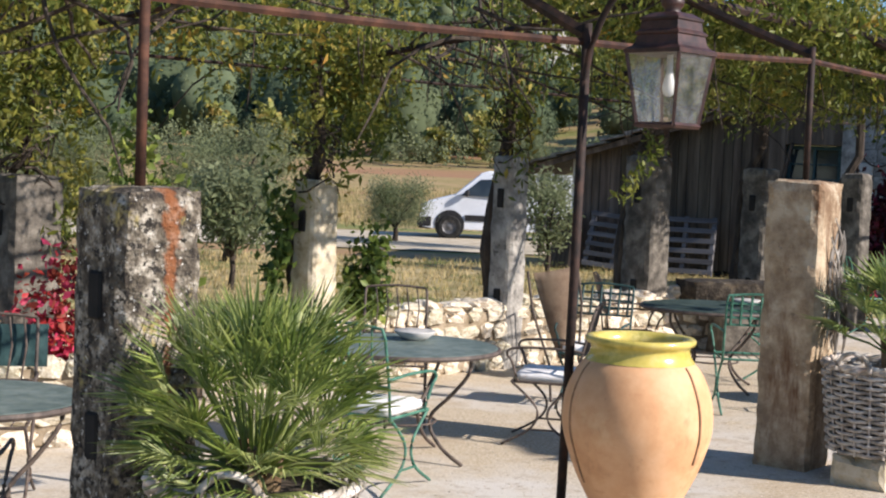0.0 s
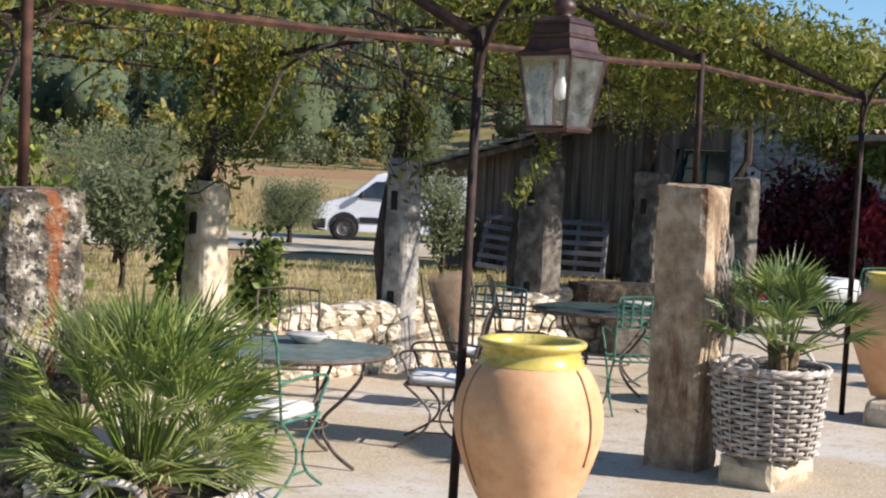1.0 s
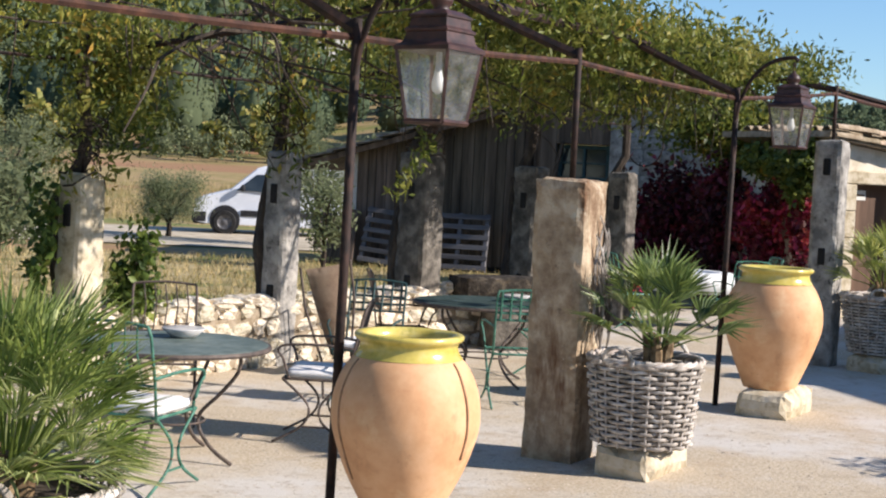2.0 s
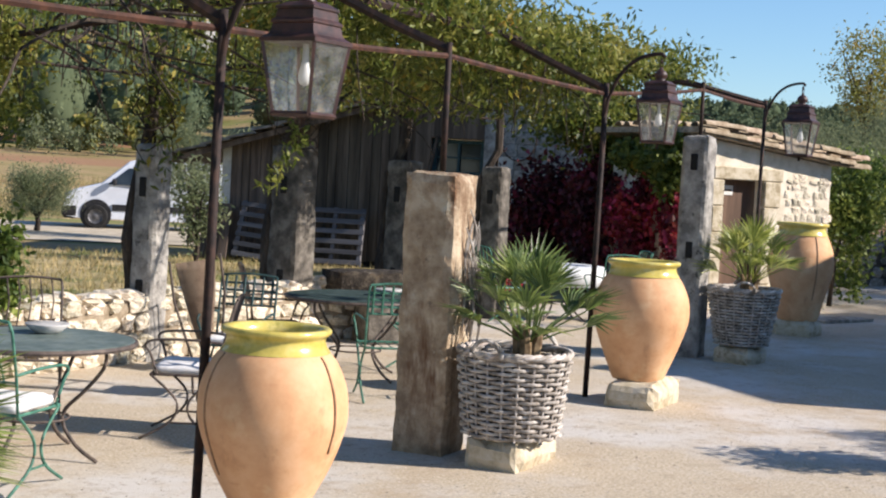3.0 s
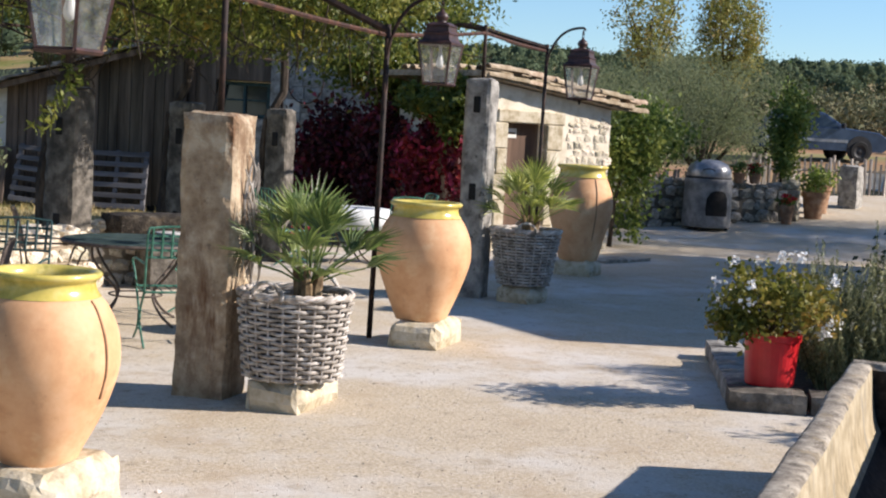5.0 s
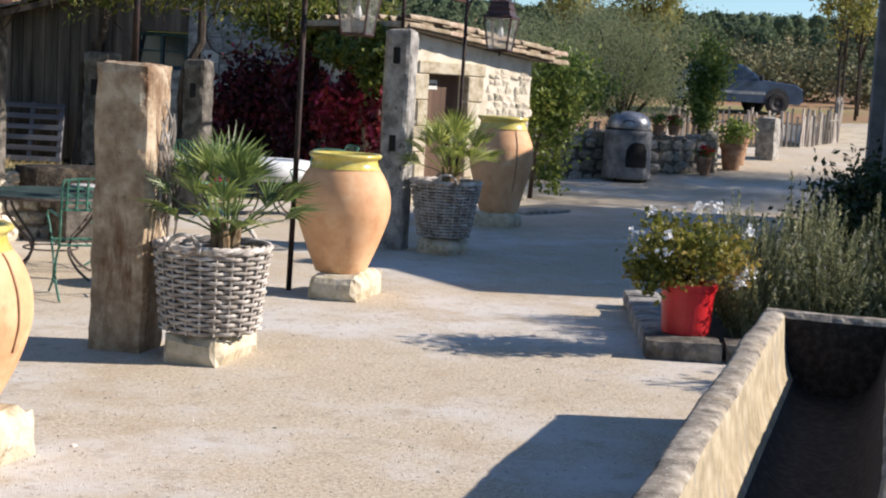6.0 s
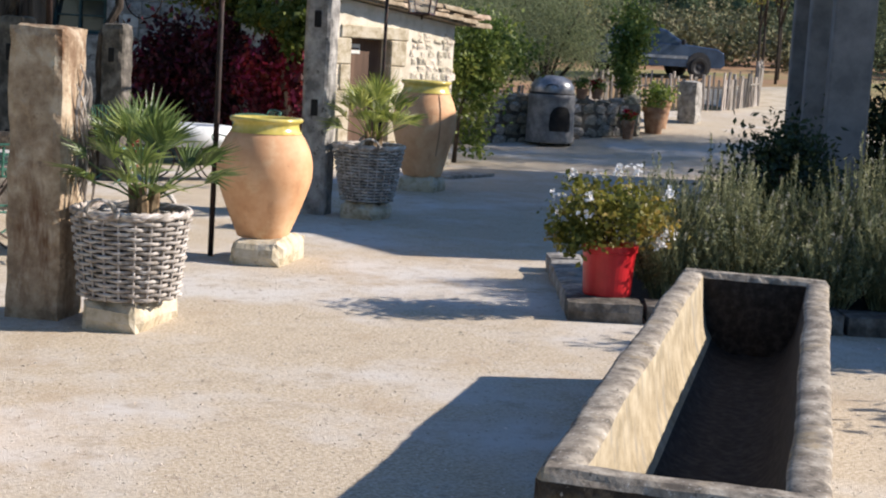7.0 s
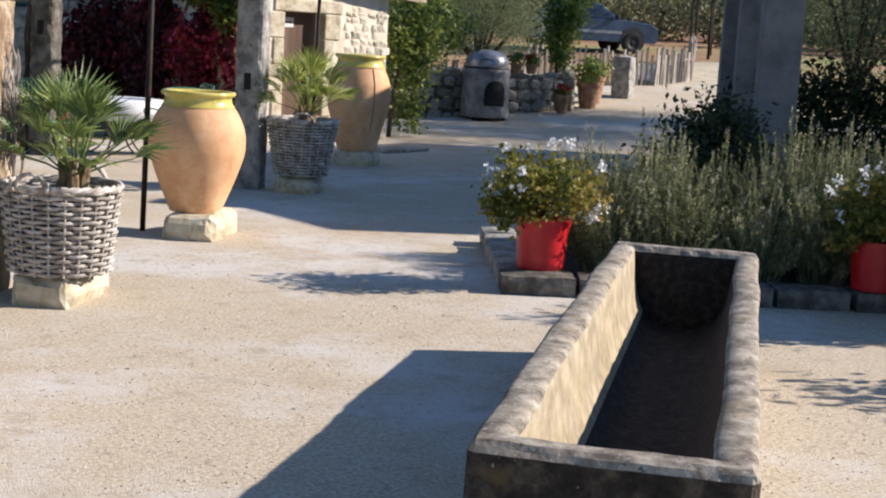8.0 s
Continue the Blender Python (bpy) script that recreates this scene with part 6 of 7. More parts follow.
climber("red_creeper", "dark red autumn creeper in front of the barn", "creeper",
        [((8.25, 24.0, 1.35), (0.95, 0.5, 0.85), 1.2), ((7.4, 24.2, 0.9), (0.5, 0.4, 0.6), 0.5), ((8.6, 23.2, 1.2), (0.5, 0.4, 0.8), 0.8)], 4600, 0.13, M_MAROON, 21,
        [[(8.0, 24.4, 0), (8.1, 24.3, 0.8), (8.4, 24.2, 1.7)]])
climber("red_creeper", "bright red autumn creeper over dark stems", "creeper",
        [((8.40, 21.3, 1.45), (0.30, 0.5, 0.55), 0.6), ((8.65, 21.4, 0.75), (0.32, 0.4, 0.5), 0.4), ((8.78, 20.55, 1.15), (0.20, 0.30, 0.6), 0.4)], 3200, 0.12, M_REDVINE, 27,
        [[(8.55, 21.5, 0), (8.5, 21.4, 0.9), (8.45, 21.2, 1.8)]])
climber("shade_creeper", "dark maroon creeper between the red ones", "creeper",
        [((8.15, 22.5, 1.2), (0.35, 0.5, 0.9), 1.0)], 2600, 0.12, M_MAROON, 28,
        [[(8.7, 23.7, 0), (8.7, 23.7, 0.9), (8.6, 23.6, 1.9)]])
climber("wall_creeper", "green and yellow creeper hanging over the red one", "creeper",
        [((8.75, 23.2, 2.75), (1.1, 0.6, 0.5), 0.9), ((9.35, 22.7, 2.1), (0.55, 0.5, 0.8), 0.6), ((8.45, 21.3, 2.4), (0.30, 0.75, 0.30), 0.38), ((8.74, 20.5, 2.15), (0.26, 0.35, 0.5), 0.35)], 5200, 0.12, M_VINE, 22,
        [[(9.3, 22.8, 0), (9.2, 22.8, 1.2), (8.9, 23.0, 2.4), (8.0, 23.5, 2.8)]])
climber("red_creeper", "red creeper climbing by the back pillar", "creeper",
        [((-2.35, 9.4, 0.75), (0.35, 0.25, 0.35), 0.45), ((-3.1, 9.0, 0.5), (0.3, 0.25, 0.3), 0.35)], 1900, 0.075, M_REDVINE, 23,
        [[(-2.4, 9.5, 0), (-2.35, 9.4, 0.5), (-2.3, 9.4, 0.9)]])
climber("wall_climber", "leafy green climber beside the pale pillar", "creeper",
        [((-0.62, 12.15, 0.85), (0.20, 0.16, 0.42), 0.5), ((-1.35, 11.9, 1.2), (0.14, 0.14, 0.6), 0.3), ((-2.25, 10.9, 1.2), (0.3, 0.2, 0.8), 0.6)], 1500, 0.09, M_IVY, 24,
        [[(-0.6, 12.2, 0), (-0.62, 12.2, 0.6), (-0.6, 12.1, 1.2)], [(-2.2, 10.9, 0), (-2.2, 10.9, 1.0), (-2.3, 10.9, 1.9)]])
climber("ivy", "bright ivy bush covering the hut corner", "ivy",
        [((12.4, 21.7, 1.45), (0.5, 0.5, 0.85), 0.7), ((13.0, 22.6, 2.0), (0.7, 0.6, 0.55), 0.4), ((13.3, 23.6, 1.6), (0.7, 0.6, 0.7), 0.4), ((14.6, 24.7, 2.1), (0.8, 0.6, 0.6), 0.5), ((12.5, 22.2, 0.5), (0.4, 0.4, 0.5), 0.15)], 4200, 0.10, M_IVY, 25,
        [[(12.2, 21.8, 0), (12.2, 21.7, 0.8), (12.4, 21.7, 1.6)], [(13.6, 23.4, 0), (13.6, 23.4, 0.8), (13.4, 23.3, 1.7)]])
climber("stake_climber", "climbing plant on a tall dark stake", "climber",
        [((19.3, 26.8, 2.4), (0.46, 0.45, 0.75), 1.0), ((19.35, 26.8, 1.6), (0.3, 0.3, 0.4), 0.3)], 2200, 0.12, M_IVY, 26,
        [[(19.3, 26.95, 0.0), (19.3, 26.95, 1.5), (19.3, 26.95, 3.55)]])


# ---- trees ----
def tree(name, spot, trunk_h, crown, leaves, size, mat, seed, label, category="tree", trunk_r=0.14, aspect=0.35, k=34, limbs=7, droop=0.2):
    x, y = spot
    z0 = terrain(x, y) - 0.05
    rng = np.random.default_rng(seed)
    ob = thing(name, pose(x, y, z0), label, category, "trees round the field")
    cz, rx, rz = crown
    bm = bmesh.new()
    tube(bm, [(0, 0, 0), (0.03, 0.02, trunk_h * 0.5), (-0.02, 0.03, trunk_h), (0.05, 0, cz)], [trunk_r, trunk_r * 0.8, trunk_r * 0.65, trunk_r * 0.25], 8)
    part("trunk", bm, M_BARK, ob, "grey-brown trunk", smooth=True)
    for i in range(limbs):
        a = i * 2.4 + seed
        e = Vector((math.cos(a) * rx * 0.75, math.sin(a) * rx * 0.75, cz + rz * (0.5 * math.sin(i * 1.7))))
        s = Vector((0, 0, trunk_h * (0.75 + 0.25 * (i % 2))))
        limb = bmesh.new()
        tube(limb, [s, s.lerp(e, 0.5) + Vector((0, 0, 0.12 * rz)), e], [trunk_r * 0.45, trunk_r * 0.28, trunk_r * 0.1], 6)
        part("limb", limb, M_BARK, ob, smooth=True)
    pts = clumps(rng, leaves, (0, 0, cz), (rx, rx, rz), k, 0.20)
    leaf_cloud("crown", pts, size, mat, rng, ob, "", aspect, droop)
    return ob


OLIVE = "silvery grey-green olive tree"
tree("olive_tree", (-3.9, 26.5), 0.9, (1.65, 1.3, 0.85), 25500, 0.061, M_OLIVE, 31, OLIVE, "olive tree")
tree("olive_tree", (-1.15, 36.0), 0.5, (1.05, 0.85, 0.7), 13500, 0.061, M_OLIVE, 32, "small round olive bush beside the track", "olive tree", 0.08)
tree("olive_tree", (-7.3, 27.5), 0.9, (1.6, 1.4, 0.85), 24000, 0.061, M_OLIVE, 33, OLIVE, "olive tree")
tree("olive_tree", (-9.9, 30.5), 0.9, (1.9, 1.6, 1.1), 21000, 0.065, M_OLIVE, 34, OLIVE, "olive tree")
tree("olive_tree", (-3.0, 20.6), 0.7, (1.25, 0.75, 0.6), 2200, 0.14, M_OLIVE, 35, "young olive with a thin leaning stem", "olive tree", 0.05)
tree("olive_tree", (2.35, 33.5), 0.9, (2.0, 0.95, 0.95), 16500, 0.061, M_OLIVE, 36, OLIVE + " behind the barn corner", "olive tree", 0.1)
tree("olive_tree", (2.0, 26.6), 0.7, (1.2, 0.5, 0.75), 1200, 0.13, M_OLIVE, 37, "thin young olive by the barn", "olive tree", 0.05)
tree("olive_tree", (15.6, 28.6), 0.9, (2.2, 2.0, 1.3), 33000, 0.072, M_OLIVE, 38, OLIVE + " behind the hut", "olive tree")
tree("olive_tree", (18.9, 29.6), 0.9, (2.3, 2.0, 1.4), 33000, 0.072, M_OLIVE, 39, OLIVE + " behind the garden wall", "olive tree")
tree("olive_tree", (13.3, 30.4), 0.9, (1.9, 1.7, 1.2), 24000, 0.072, M_OLIVE, 40, OLIVE + " behind the hut", "olive tree")
tree("poplar", (30.4, 52.4), 3.0, (5.2, 1.6, 2.0), 4600, 0.16, M_AUTUMN, 41, "tall tree with yellowing leaves", "tree", 0.16, 0.5)
tree("poplar", (34.2, 52.4), 2.5, (4.7, 1.45, 2.7), 8200, 0.16, M_AUTUMN, 42, "dense pointed autumn tree", "tree", 0.16, 0.5)
for i, (x, y) in enumerate(((31.9, 37.2), (32.7, 37.9), (33.6, 38.2), (34.9, 39.6), (33.2, 36.2))):
    tree("sapling", (x, y), 2.6, (3.9, 0.9, 1.0), 420, 0.2, M_AUTUMN, 50 + i, "slender young tree with few orange leaves", "tree", 0.055, 0.5, 14, 5)
# Crown raised above the view so its shadow reaches the garden wall.
tree("olive_tree", (24.6, 22.9), 1.0, (4.3, 2.2, 3.3), 36000, 0.095, M_OLIVE, 61, "grey-green olive tree behind the porch", "olive tree")
tree("olive_tree", (27.4, 21.8), 1.0, (3.3, 2.2, 2.6), 20000, 0.085, M_OLIVE, 62, "grey-green olive tree behind the porch", "olive tree")
# Two evergreens added beyond the view's edge only for the shade they cast.
tree("shading_tree", (21.9, 18.4), 1.6, (5.0, 2.0, 3.0), 11000, 0.12, M_SCRUB, 65, "tall dark evergreen tree added out of view to shade the path", "tree")
tree("shading_tree", (24.0, 19.8), 1.0, (4.3, 2.2, 3.3), 24000, 0.12, M_SCRUB, 64, "dark evergreen tree behind the porch, added to shade the garden wall", "tree")


def crowns(name, trees, sub, leaves, leaf, mat, seed, label):
    """Many far trees as one mass: lumpy leaf-covered crowns with uneven outlines."""
    rng = np.random.default_rng(seed)
    bm = bmesh.new()
    bmesh.ops.create_icosphere(bm, subdivisions=sub, radius=1.0)
    unit = np.array([v.co[:] for v in bm.verts])
    tri = np.array([[v.index for v in f.verts] for f in bm.faces])
    bm.free()
    V, F, L = [], [], []
    for i, (x, y, z, w, h) in enumerate(trees):
        k = rng.normal(size=(9, 3))
        k /= np.linalg.norm(k, axis=1)[:, None]
        grow = lambda d: 0.66 + 0.42 * np.max(np.clip(d @ k.T, 0, 1) ** 5, axis=1)
        size, at = np.array((w, w, h * 0.52)), np.array((x, y, z + h * 0.5))
        V.append(unit * 0.84 * grow(unit)[:, None] * size + at)
        F.append(tri + i * len(unit))
        d = rng.normal(size=(leaves, 3))
        d /= np.linalg.norm(d, axis=1)[:, None]
        L.append(d * (grow(d) * rng.uniform(0.80, 1.14, leaves))[:, None] * size + at)
    V, F = np.concatenate(V), np.concatenate(F)
    me = bpy.data.meshes.new(name)
    me.vertices.add(len(V))
    me.vertices.foreach_set("co", V.ravel())
    me.loops.add(3 * len(F))
    me.loops.foreach_set("vertex_index", F.ravel())
    me.polygons.add(len(F))
    me.polygons.foreach_set("loop_start", np.arange(len(F)) * 3)
    me.polygons.foreach_set("loop_total", np.full(len(F), 3))
    me.update()
    ob = tagged(part_mesh(name, me, mat, None, "", None, True), label, "woods", "", "stuff")
    leaf_cloud("foliage", np.concatenate(L), leaf, mat, rng, ob, "", 0.8, 0.1)
    return ob


def woods():
    rng = np.random.default_rng(77)
    r = random.Random(12)
    far, close = [], []
    for k in range(2500):
        a, d = r.uniform(-0.62, 1.05), 108 + 470 * r.random() ** 1.1
        x, y = d * math.sin(a), d * math.cos(a)
        h = r.uniform(3.5, 8.0) if a < 0.2 or d > 300 else r.uniform(2.2, 4.4)
        if a > 0.3:
            h *= 0.75
        (close if d < 230 else far).append((x, y, terrain(x, y), h * r.uniform(0.28, 0.52), h))
    for k in range(9):   # dark cypresses below the farmhouse
        a, d = r.uniform(-0.005, 0.05), r.uniform(118, 140)
        h = r.uniform(4.0, 6.0)
        close.append((d * math.sin(a), d * math.cos(a), terrain(d * math.sin(a), d * math.cos(a)), h * 0.13, h))
    crowns("far_woods", far, 2, 60, 0.75, M_WOODS, 7, "dense dark green woods on the far hillside")
    crowns("hillside_woods", close, 3, 330, 0.36, M_WOODS, 8, "dense dark green woods above the field")
    bright = [(130 * math.sin(a), 130 * math.cos(a), terrain(130 * math.sin(a), 130 * math.cos(a)), 1.9, h) for a, h in ((-0.133, 6.0), (-0.20, 5.0), (0.02, 4.4))]
    crowns("bright_trees", bright, 3, 2200, 0.34, M_OLIVE, 9, "paler green trees among the dark woods")
    near = []
    for k in range(40):
        a, d = r.uniform(-0.5, 0.12), r.uniform(96, 112)
        x, y = d * math.sin(a), d * math.cos(a)
        h = r.uniform(1.5, 3.6)
        near.append(clumps(rng, 420, (x, y, terrain(x, y) + h * 0.5), (h * 0.45, h * 0.45, h * 0.5), 9, 0.22))
    ob = leaf_cloud("field_trees", np.concatenate(near), 0.24, M_OLIVE, rng, None, "", 0.7, 0.1)
    tagged(ob, "grey-green trees and bushes along the field edge", "trees", "", "stuff")
    scrub = []
    for k in range(330):
        a, d = r.uniform(0.50, 0.92), 64 + 60 * r.random()
        x, y = d * math.sin(a), d * math.cos(a)
        h = r.uniform(1.1, 2.7)
        scrub.append(clumps(rng, 260, (x, y, terrain(x, y) + h * 0.45), (h * 0.6, h * 0.6, h * 0.5), 9, 0.24))
    ob = leaf_cloud("field_scrub", np.concatenate(scrub), 0.26, M_SCRUB, rng, None, "", 0.7, 0.1)
    tagged(ob, "dull green and rusty scrub beyond the gate", "scrub", "", "stuff")
    yel = []
    for (a, d, h) in ((0.035, 104, 4.0), (-0.003, 104, 2.6), (-0.12, 106, 3.6), (-0.16, 108, 3.2)):
        x, y = d * math.sin(a), d * math.cos(a)
        yel.append(clumps(rng, 420, (x, y, terrain(x, y) + h * 0.5), (h * 0.5, h * 0.5, h * 0.5), 16, 0.2))
    ob = leaf_cloud("yellow_trees", np.concatenate(yel), 0.6, M_AUTUMN, rng, None, "", 0.7, 0.1)
    tagged(ob, "yellow-green trees below the woods", "trees", "", "stuff")


woods()

# far farmhouse among the trees
farm = thing("farmhouse", pose(15.6, 200, terrain(15.6, 200) + 4.0, 0, 0, 12), "small pale farmhouse far off among the woods", "house")
part("wall", boxes(((-4, -3, -8), (4, 3, 3.4))), M_PLASTER, farm)
bm = bmesh.new()
vs = [bm.verts.new(p) for p in ((-4.4, -3.4, 3.3), (4.4, -3.4, 3.3), (4.4, 3.4, 3.3), (-4.4, 3.4, 3.3), (-4.4, 0, 4.7), (4.4, 0, 4.7))]
for f in ((0, 1, 5, 4), (2, 3, 4, 5), (1, 2, 5), (3, 0, 4), (3, 2, 1, 0)):
    bm.faces.new([vs[i] for i in f])
part("roof", bm, M_TILE, farm)
for x in (-2.4, 0, 2.4):
    part("window", boxes(((x - 0.4, -3.03, 1.2), (x + 0.4, -2.97, 2.4))), M_CARGLASS, farm)


def grass(name, region, n, h, mat, seed, label):
    rng = np.random.default_rng(seed)
    (x0, x1), (y0, y1), keep = region
    p = np.stack([rng.uniform(x0, x1, n), rng.uniform(y0, y1, n)], 1)
    p = np.array([q for q in p if keep(q[0], q[1])])
    n = len(p)
    a = rng.uniform(0, math.tau, n)
    hh = h * rng.uniform(0.4, 1.3, n)
    w = 0.012
    z = np.array([terrain(q[0], q[1]) for q in p]) - 0.02
    lean = rng.normal(size=(n, 2)) * 0.35 * hh[:, None]
    v = np.zeros((n, 3, 3))
    v[:, 0] = np.stack([p[:, 0] - w * np.cos(a), p[:, 1] - w * np.sin(a), z], 1)
    v[:, 1] = np.stack([p[:, 0] + w * np.cos(a), p[:, 1] + w * np.sin(a), z], 1)
    v[:, 2] = np.stack([p[:, 0] + lean[:, 0], p[:, 1] + lean[:, 1], z + hh], 1)
    me = bpy.data.meshes.new(name)
    me.vertices.add(3 * n)
    me.vertices.foreach_set("co", v.ravel())
    me.loops.add(3 * n)
    me.loops.foreach_set("vertex_index", np.arange(3 * n))
    me.polygons.add(n)
    me.polygons.foreach_set("loop_start", np.arange(n) * 3)
    me.polygons.foreach_set("loop_total", np.full(n, 3))
    me.update()
    ob = part_mesh(name, me, mat)
    return tagged(ob, label, "grass", "", "stuff")


M_DRYGRASS = material("dry_grass_blade", [(0.27, 0.22, 0.08), (0.40, 0.32, 0.15), (0.50, 0.41, 0.22)], 0.5, 4, 0.8, 0.0, island=0.35, translucent=0.25,
                      spots=[((0.17, 0.19, 0.05), 0.4, 0.54, 0.64)])
grass("verge_grass", ((-14, 6), (10, 29), lambda x, y: back_of(x, y) > 4.7), 26000, 0.13, M_DRYGRASS, 5, "dry yellow-green grass behind the terrace wall")
grass("field_grass", ((-22, 10), (43.5, 75), lambda x, y: True), 22000, 0.35, M_DRYGRASS, 6, "tall dry field grass beyond the track")

# ---- flower bed by the path ----
EDGE = [Vector((5.80, 8.40, 0)), Vector((7.43, 7.50, 0)), Vector((9.4, 6.42, 0))]
ed = (EDGE[2] - EDGE[0]).normalized()
inn = Vector((-ed.y, ed.x, 0))
bed = thing("bed_edging", None, "low edging of flat grey stones round the flower bed", "edging", kind="structure")
rng_e = random.Random(6)
s = 0.0
while s < 4.0:
    w = rng_e.uniform(0.38, 0.62)
    bm = rough_block((w - 0.015, 0.34, 0.15), (5, 3, 2), 0.012, rng_e.randint(0, 99), 0.015)
    q = EDGE[0] + ed * (s + w / 2) + inn * 0.16
    # Front edging lies in shade, carried by the darker stone.
    st = part("edging_stone", bm, M_SHADESTONE, bed)
    st.matrix_world = pose(q.x, q.y, 0, 0, 0, math.degrees(math.atan2(ed.y, ed.x)) + rng_e.uniform(-2, 2))
    s += w
s = 0.36
while s < 2.4:   # the edging turns the corner and runs back along the path
    w = rng_e.uniform(0.36, 0.58)
    q = EDGE[0] + ed * 0.17 + inn * (s + w / 2)
    st = part("edging_stone", rough_block((w - 0.015, 0.32, 0.15), (5, 3, 2), 0.012, rng_e.randint(0, 99), 0.015), M_PILLAR_GREY, bed)
    st.matrix_world = pose(q.x, q.y, 0, 0, 0, math.degrees(math.atan2(inn.y, inn.x)) + rng_e.uniform(-2, 2))
    s += w
q0, q1 = EDGE[0] + ed * 0.33 + inn * 0.33, EDGE[2] + inn * 0.33
raw("bed_soil", [q0 + Vector((0, 0, 0.1)), q1 + Vector((0, 0, 0.1)), q1 + inn * 2.2 + Vector((0, 0, 0.1)), q0 + inn * 2.2 + Vector((0, 0, 0.1))], [(0, 1, 2, 3)], M_SOIL)
tagged(bpy.data.objects["bed_soil"], "dark soil of the flower bed", "soil", "", "structure")


def lavender(spot, r, h, stems, seed, label="grey-green lavender bush with upright leafy stems"):
    rng = np.random.default_rng(seed)
    ob = thing("lavender", pose(spot[0], spot[1], 0.1), label, "lavender", "lavender bushes")
    V, F, leafy, tips = [], [], [], []
    for k in range(stems):
        a, q = rng.uniform(0, math.tau), math.sqrt(rng.uniform(0, 1))
        out = np.array((math.cos(a), math.sin(a), 0.0))
        b = out * q * r * 0.45
        tall = rng.uniform(1.0, 1.18) if k % 7 == 0 else rng.uniform(0.62, 1.0)
        top = out * q * r + np.array((0, 0, h * (1.0 - 0.36 * q * q) * tall)) + np.append(rng.normal(size=2) * 0.04, 0)
        sd = np.array((-math.sin(a + 1), math.cos(a + 1), 0)) * rng.uniform(0.003, 0.005)
        m = b * 0.45 + top * 0.55 + np.array((0, 0, 0.04))
        i = len(V)
        V += [b - sd, b + sd, m + sd, m - sd, top + sd * 0.6, top - sd * 0.6]
        F += [(i, i + 1, i + 2, i + 3), (i + 3, i + 2, i + 4, i + 5)]
        f = rng.uniform(0.18, 1.0, 50)[:, None]   # leaflets crowd round the stem like a bottle brush
        leafy.append((1 - f) * (b * (1 - f) + m * f) + f * (m * (1 - f) + top * f) + rng.normal(size=(50, 3)) * np.array((0.013, 0.013, 0.008)) * (1.25 - 0.8 * f))
        if k % 5 == 0:
            tips.append(top + rng.normal(size=(7, 3)) * np.array((0.006, 0.006, 0.022)))
    tagged(raw("stem_tuft", V, F, M_LAVENDER, ob), kind="stuff")
    leaf_cloud("leaflet", np.concatenate(leafy), 0.046, M_LAVENDER, rng, ob, "", 0.20, -1.1)
    tagged(leaf_cloud("flower_spike", np.concatenate(tips), 0.032, M_LAVTIP, rng, ob, "pale dry flower spikes", 0.3, -1.6), kind="stuff")
    return ob


k = 0
for i in range(7):
    for j in range(3):
        along = 0.90 + i * 0.50 + (0.10 if i > 1 else -0.06) + 0.12 * (j % 2)
        p = EDGE[0] + ed * along + inn * (0.62 + j * 0.52)
        if i == 4 and j == 0:
            continue
        lavender((p.x, p.y), 0.37, (1.0, 1.12, 0.94, 1.2, 1.2, 1.1, 1.1)[i] * (0.72, 0.86, 0.96)[j], 150, 100 + k)
        k += 1


def geranium_pot(spot, z, r, h, seed, label, plant_r=0.42, plant_h=0.55):
    x, y = spot
    pot = thing("flower_pot", pose(x, y, z), label, "flower pot", "red flower pots")
    bm = bmesh.new()
    lathe(bm, [(0.001, 0.0), (r * 0.86, 0.0), (r * 0.88, 0.01), (r * 0.98, h * 0.86), (r * 1.04, h * 0.87), (r * 1.05, h), (r * 0.99, h), (r * 0.95, h * 0.9), (0.001, h * 0.88)], 40)
    part("pot", bm, M_REDPOT, pot, smooth=False)
    rng = np.random.default_rng(seed)
    ob = thing("geranium", pose(x, y, z + h * 0.9), "bushy white geranium with yellowing leaves in a red pot", "flowers", "geraniums")
    pts = np.concatenate([clumps(rng, 2300, (0, 0, plant_h * 0.48), (plant_r, plant_r, plant_h * 0.5), 34, 0.2),
                          clumps(rng, 380, (-plant_r * 0.8, 0.0, plant_h * 0.15), (plant_r * 0.4, plant_r * 0.4, plant_h * 0.22), 9, 0.25)])
    leaf_cloud("foliage", pts, 0.05, M_FLOWERLEAF, rng, ob, "", 0.75, 0.2)
    heads = []
    for k in range(17):
        a = rng.uniform(0, math.tau)
        e = rng.uniform(-0.35, 1.5) if k % 4 else rng.uniform(-0.7, 0.0)
        c = np.array((math.cos(a) * math.cos(e) * plant_r * 1.12, math.sin(a) * math.cos(e) * plant_r * 1.12, plant_h * 0.5 + math.sin(e) * plant_h * 0.62))
        heads.append(c + rng.normal(size=(int(rng.integers(9, 26)), 3)) * 0.022)
    leaf_cloud("blossom", np.concatenate(heads), 0.034, M_WHITEFLOWER, rng, ob, "white blossom heads", 0.8, 0.0)
    for k in range(9):
        a = k * 0.7
        bm = bmesh.new()
        tube(bm, [(0, 0, -0.04), (0.1 * math.cos(a), 0.1 * math.sin(a), plant_h * 0.35), (plant_r * 0.7 * math.cos(a), plant_r * 0.7 * math.sin(a), plant_h * 0.7)], 0.006, 5)
        part("stem", bm, M_BARK, ob)


geranium_pot((6.25, 8.55), 0.152, 0.198, 0.37, 71, "bright red plastic flower pot on the edging stone")
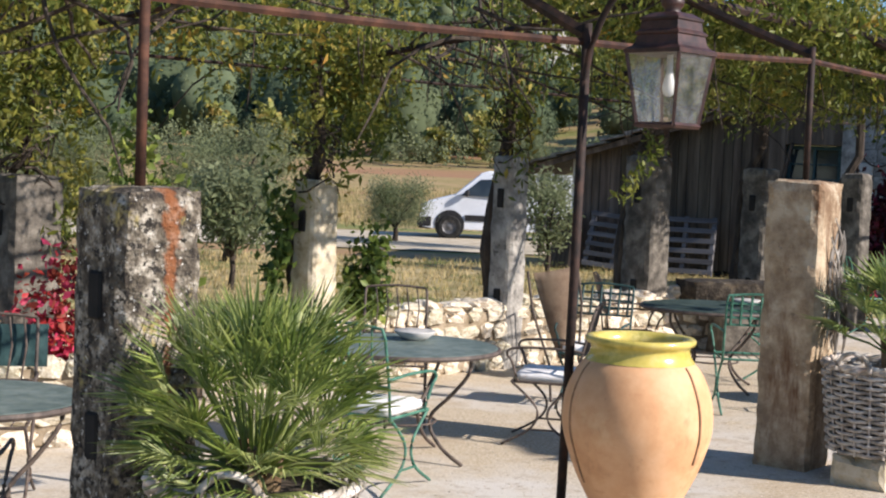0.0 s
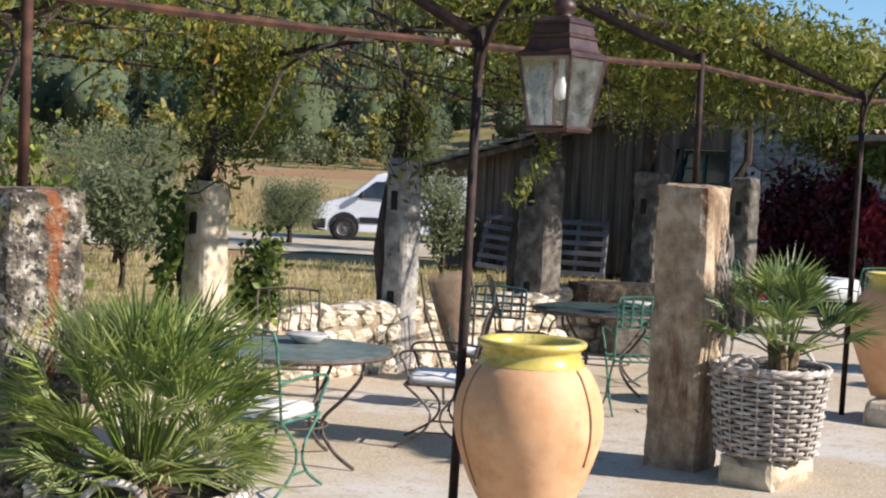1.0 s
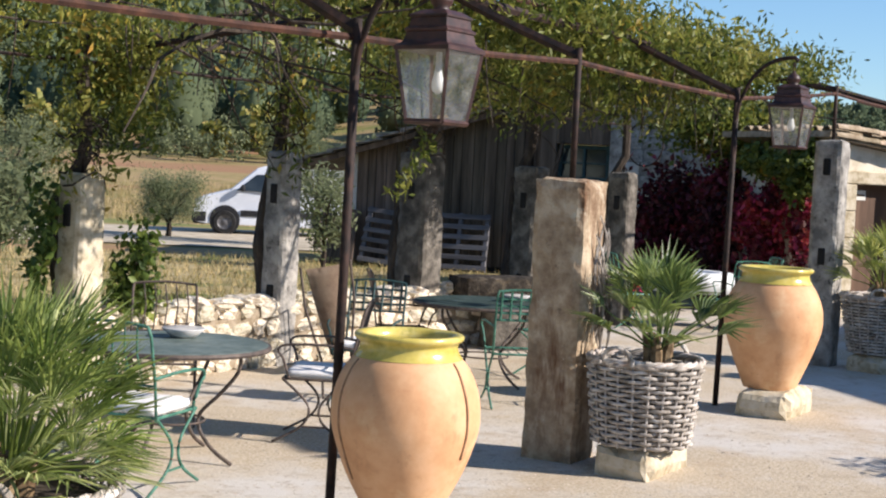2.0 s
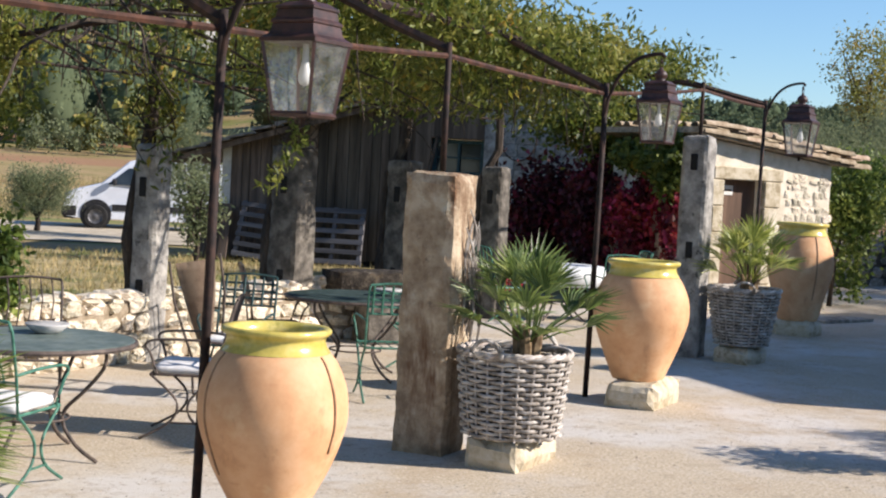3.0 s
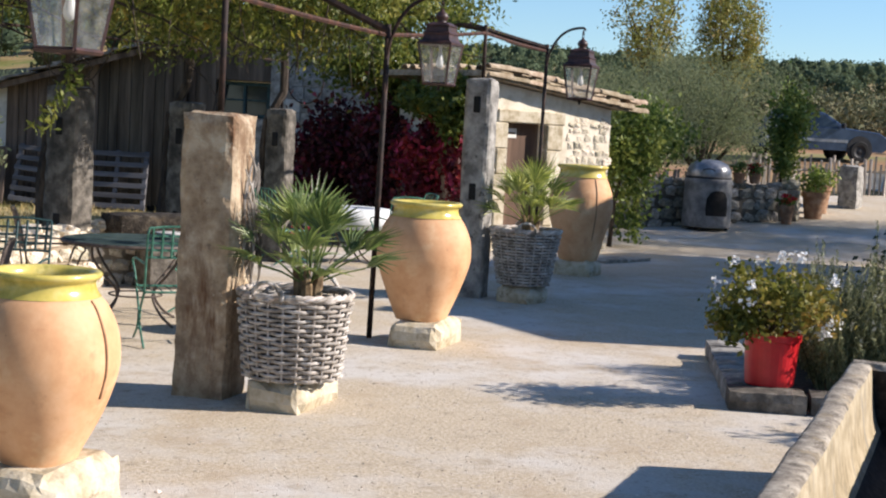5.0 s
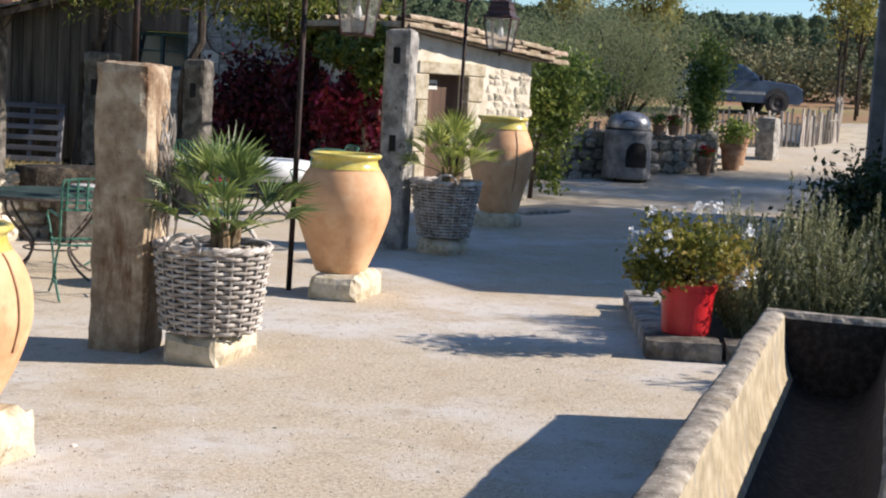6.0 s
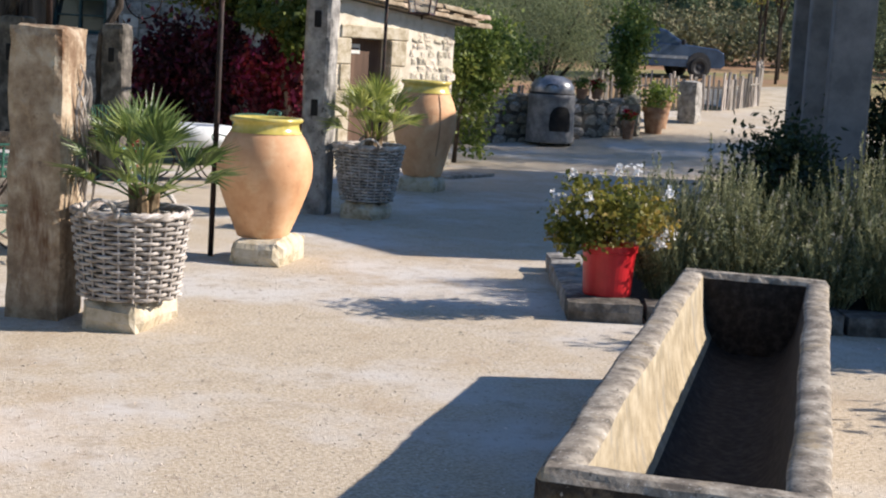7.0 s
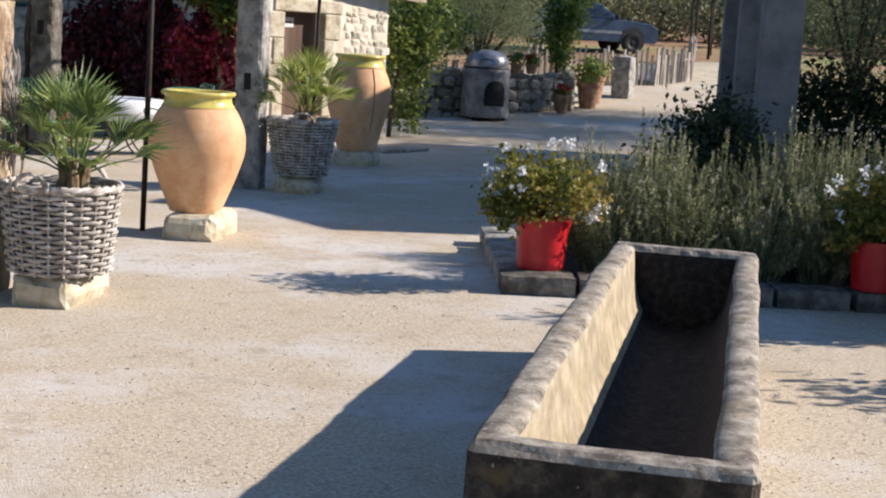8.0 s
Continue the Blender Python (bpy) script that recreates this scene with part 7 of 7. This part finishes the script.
geranium_pot((8.27, 7.20), 0.152, 0.185, 0.36, 72, "bright red plastic flower pot among the lavender", 0.36, 0.5)


def shrub(spot, z, r, n, size, mat, seed, label, name="shrub"):
    rng = np.random.default_rng(seed)
    ob = thing(name, pose(spot[0], spot[1], z), label, "shrub", "shrubs")
    pts = clumps(rng, n, (0, 0, r[2]), r, 26, 0.24)
    leaf_cloud("foliage", pts[pts[:, 2] > 0.0], size, mat, rng, ob, "", 0.5, 0.0)
    for k in range(6):
        a = k * 1.05
        bm = bmesh.new()
        tube(bm, [(0, 0, -0.05), (0.05 * math.cos(a), 0.05 * math.sin(a), r[2] * 0.6), (r[0] * 0.6 * math.cos(a), r[0] * 0.6 * math.sin(a), r[2] * 1.4)], 0.014, 5)
        part("stem", bm, M_BARK, ob)


shrub((9.75, 10.85), 0.0, (0.66, 0.62, 0.62), 9000, 0.075, M_SHRUB, 81, "dark glossy shrub beside the porch column")
shrub((14.6, 13.6), 0.0, (1.7, 1.2, 0.74), 9000, 0.10, M_SHRUB, 82, "dark hedge behind the lavender", "hedge")
shrub((16.3, 12.6), 0.0, (1.4, 1.1, 0.6), 5600, 0.10, M_SHRUB, 83, "dark hedge behind the lavender", "hedge")
# Stands outside the view; added only to cast leaf shadows on the gravel.
shrub((8.3, 4.25), 0.0, (0.65, 0.85, 0.66), 3600, 0.13, M_SHRUB, 84, "leafy shrub out of view, added for its shadow beside the trough")


def small_pot(spot, z, r, h, seed, flower, label, mat=M_DIMTERRA, size=0.06, spread=1.3):
    x, y = spot
    bm = bmesh.new()
    lathe(bm, [(0.001, 0.0), (r * 0.7, 0.0), (r * 0.95, h * 0.8), (r * 1.05, h * 0.82), (r * 1.05, h), (r * 0.92, h), (0.001, h * 0.92)], 24)
    ob = part("clay_pot", bm, mat, smooth=False)
    ob.matrix_world = pose(x, y, z)
    tagged(ob, label, "flower pot", "clay pots")
    rng = np.random.default_rng(seed)
    pl = thing("potted_plant", pose(x, y, z + h * 0.9), "low bushy plant growing in a clay pot", "plant", "potted plants")
    leaf_cloud("foliage", clumps(rng, 420, (0, 0, r * 0.8), (r * spread, r * spread, r * 0.9), 14, 0.25), size, M_IVY, rng, pl, "", 0.6, 0.1)
    if flower:
        leaf_cloud("blossom", clumps(rng, 220, (0, 0, r * 1.0), (r * spread, r * spread, r * 0.9), 9, 0.16), size, M_REDFLOWER, rng, pl, "red blossom", 0.8, 0.0)


Z = terrain
small_pot((20.2, 26.9), Z(20.2, 26.9), 0.27, 0.6, 91, False, "large clay pot with a bushy plant by the path", M_DIMTERRA, 0.1)
small_pot((20.95, 27.75), Z(20.95, 27.75), 0.29, 0.66, 92, False, "large clay pot with a bushy plant by the path", M_DIMTERRA, 0.1)
small_pot((18.95, 26.15), Z(18.95, 26.15), 0.15, 0.42, 93, True, "clay pot with red flowers by the garden wall")
small_pot((18.3, 26.5), 1.06, 0.14, 0.22, 94, True, "small clay pot with red flowers on the wall")
small_pot((17.9, 26.5), 1.06, 0.14, 0.22, 95, False, "small clay pot on the garden wall")
shrub((5.55, 20.3), 0.0, (0.65, 0.45, 0.26), 1300, 0.08, M_REDVINE, 96, "low red-leaved plant at the edge of the terrace")
# Unseen shrubs, placed and sized to throw shade over edging and pot.
shrub((9.15, 6.25), 0.0, (0.66, 0.64, 0.92), 9000, 0.10, M_SHRUB, 97, "leafy shrub added out of view to shade the flower bed")
shrub((10.25, 6.95), 0.0, (0.7, 0.65, 0.9), 9000, 0.10, M_SHRUB, 98, "leafy shrub added out of view to shade the flower bed")

# ---- loose stones on the gravel ----
def pebbles():
    rng = np.random.default_rng(15)
    r = random.Random(15)
    V, F = [], []
    tet = [(1, 0, -0.5), (-0.5, 0.87, -0.5), (-0.5, -0.87, -0.5), (0.1, 0.1, 0.7), (0.5, 0.5, 0.3)]
    def put(x, y, sz):
        a = r.uniform(0, 6.3)
        c, sn = math.cos(a), math.sin(a)
        i = len(V)
        for (px, py, pz) in tet:
            px, py = px * r.uniform(0.6, 1.2), py * r.uniform(0.5, 1.0)
            V.append((x + (px * c - py * sn) * sz, y + (px * sn + py * c) * sz, 0.10 * sz + pz * sz * 0.36))
        F.extend([(i, i + 1, i + 4), (i + 1, i + 3, i + 4), (i + 1, i + 2, i + 3), (i + 2, i, i + 3), (i, i + 4, i + 3)])
    for k in range(24000):
        d = 3.2 + 9.5 * r.random() ** 1.3
        a = r.uniform(-0.25, 0.95)
        x, y = d * math.sin(a), d * math.cos(a)
        if back_of(x, y) < 3.9:
            put(x, y, 0.005 + 0.010 * r.random() ** 3)
    for k in range(420):
        d, a = r.uniform(3.5, 11), r.uniform(-0.2, 0.95)
        put(d * math.sin(a), d * math.cos(a), r.uniform(0.011, 0.020) if k % 12 else r.uniform(0.020, 0.032))
    ob = raw("gravel_stones", V, F, material("gravel_stone", [(0.34, 0.285, 0.215), (0.48, 0.42, 0.335), (0.62, 0.565, 0.48)], 30, 3, 0.95, 0.0, island=0.4))
    tagged(ob, "loose pale gravel stones on the ground", "gravel", "", "stuff")


pebbles()
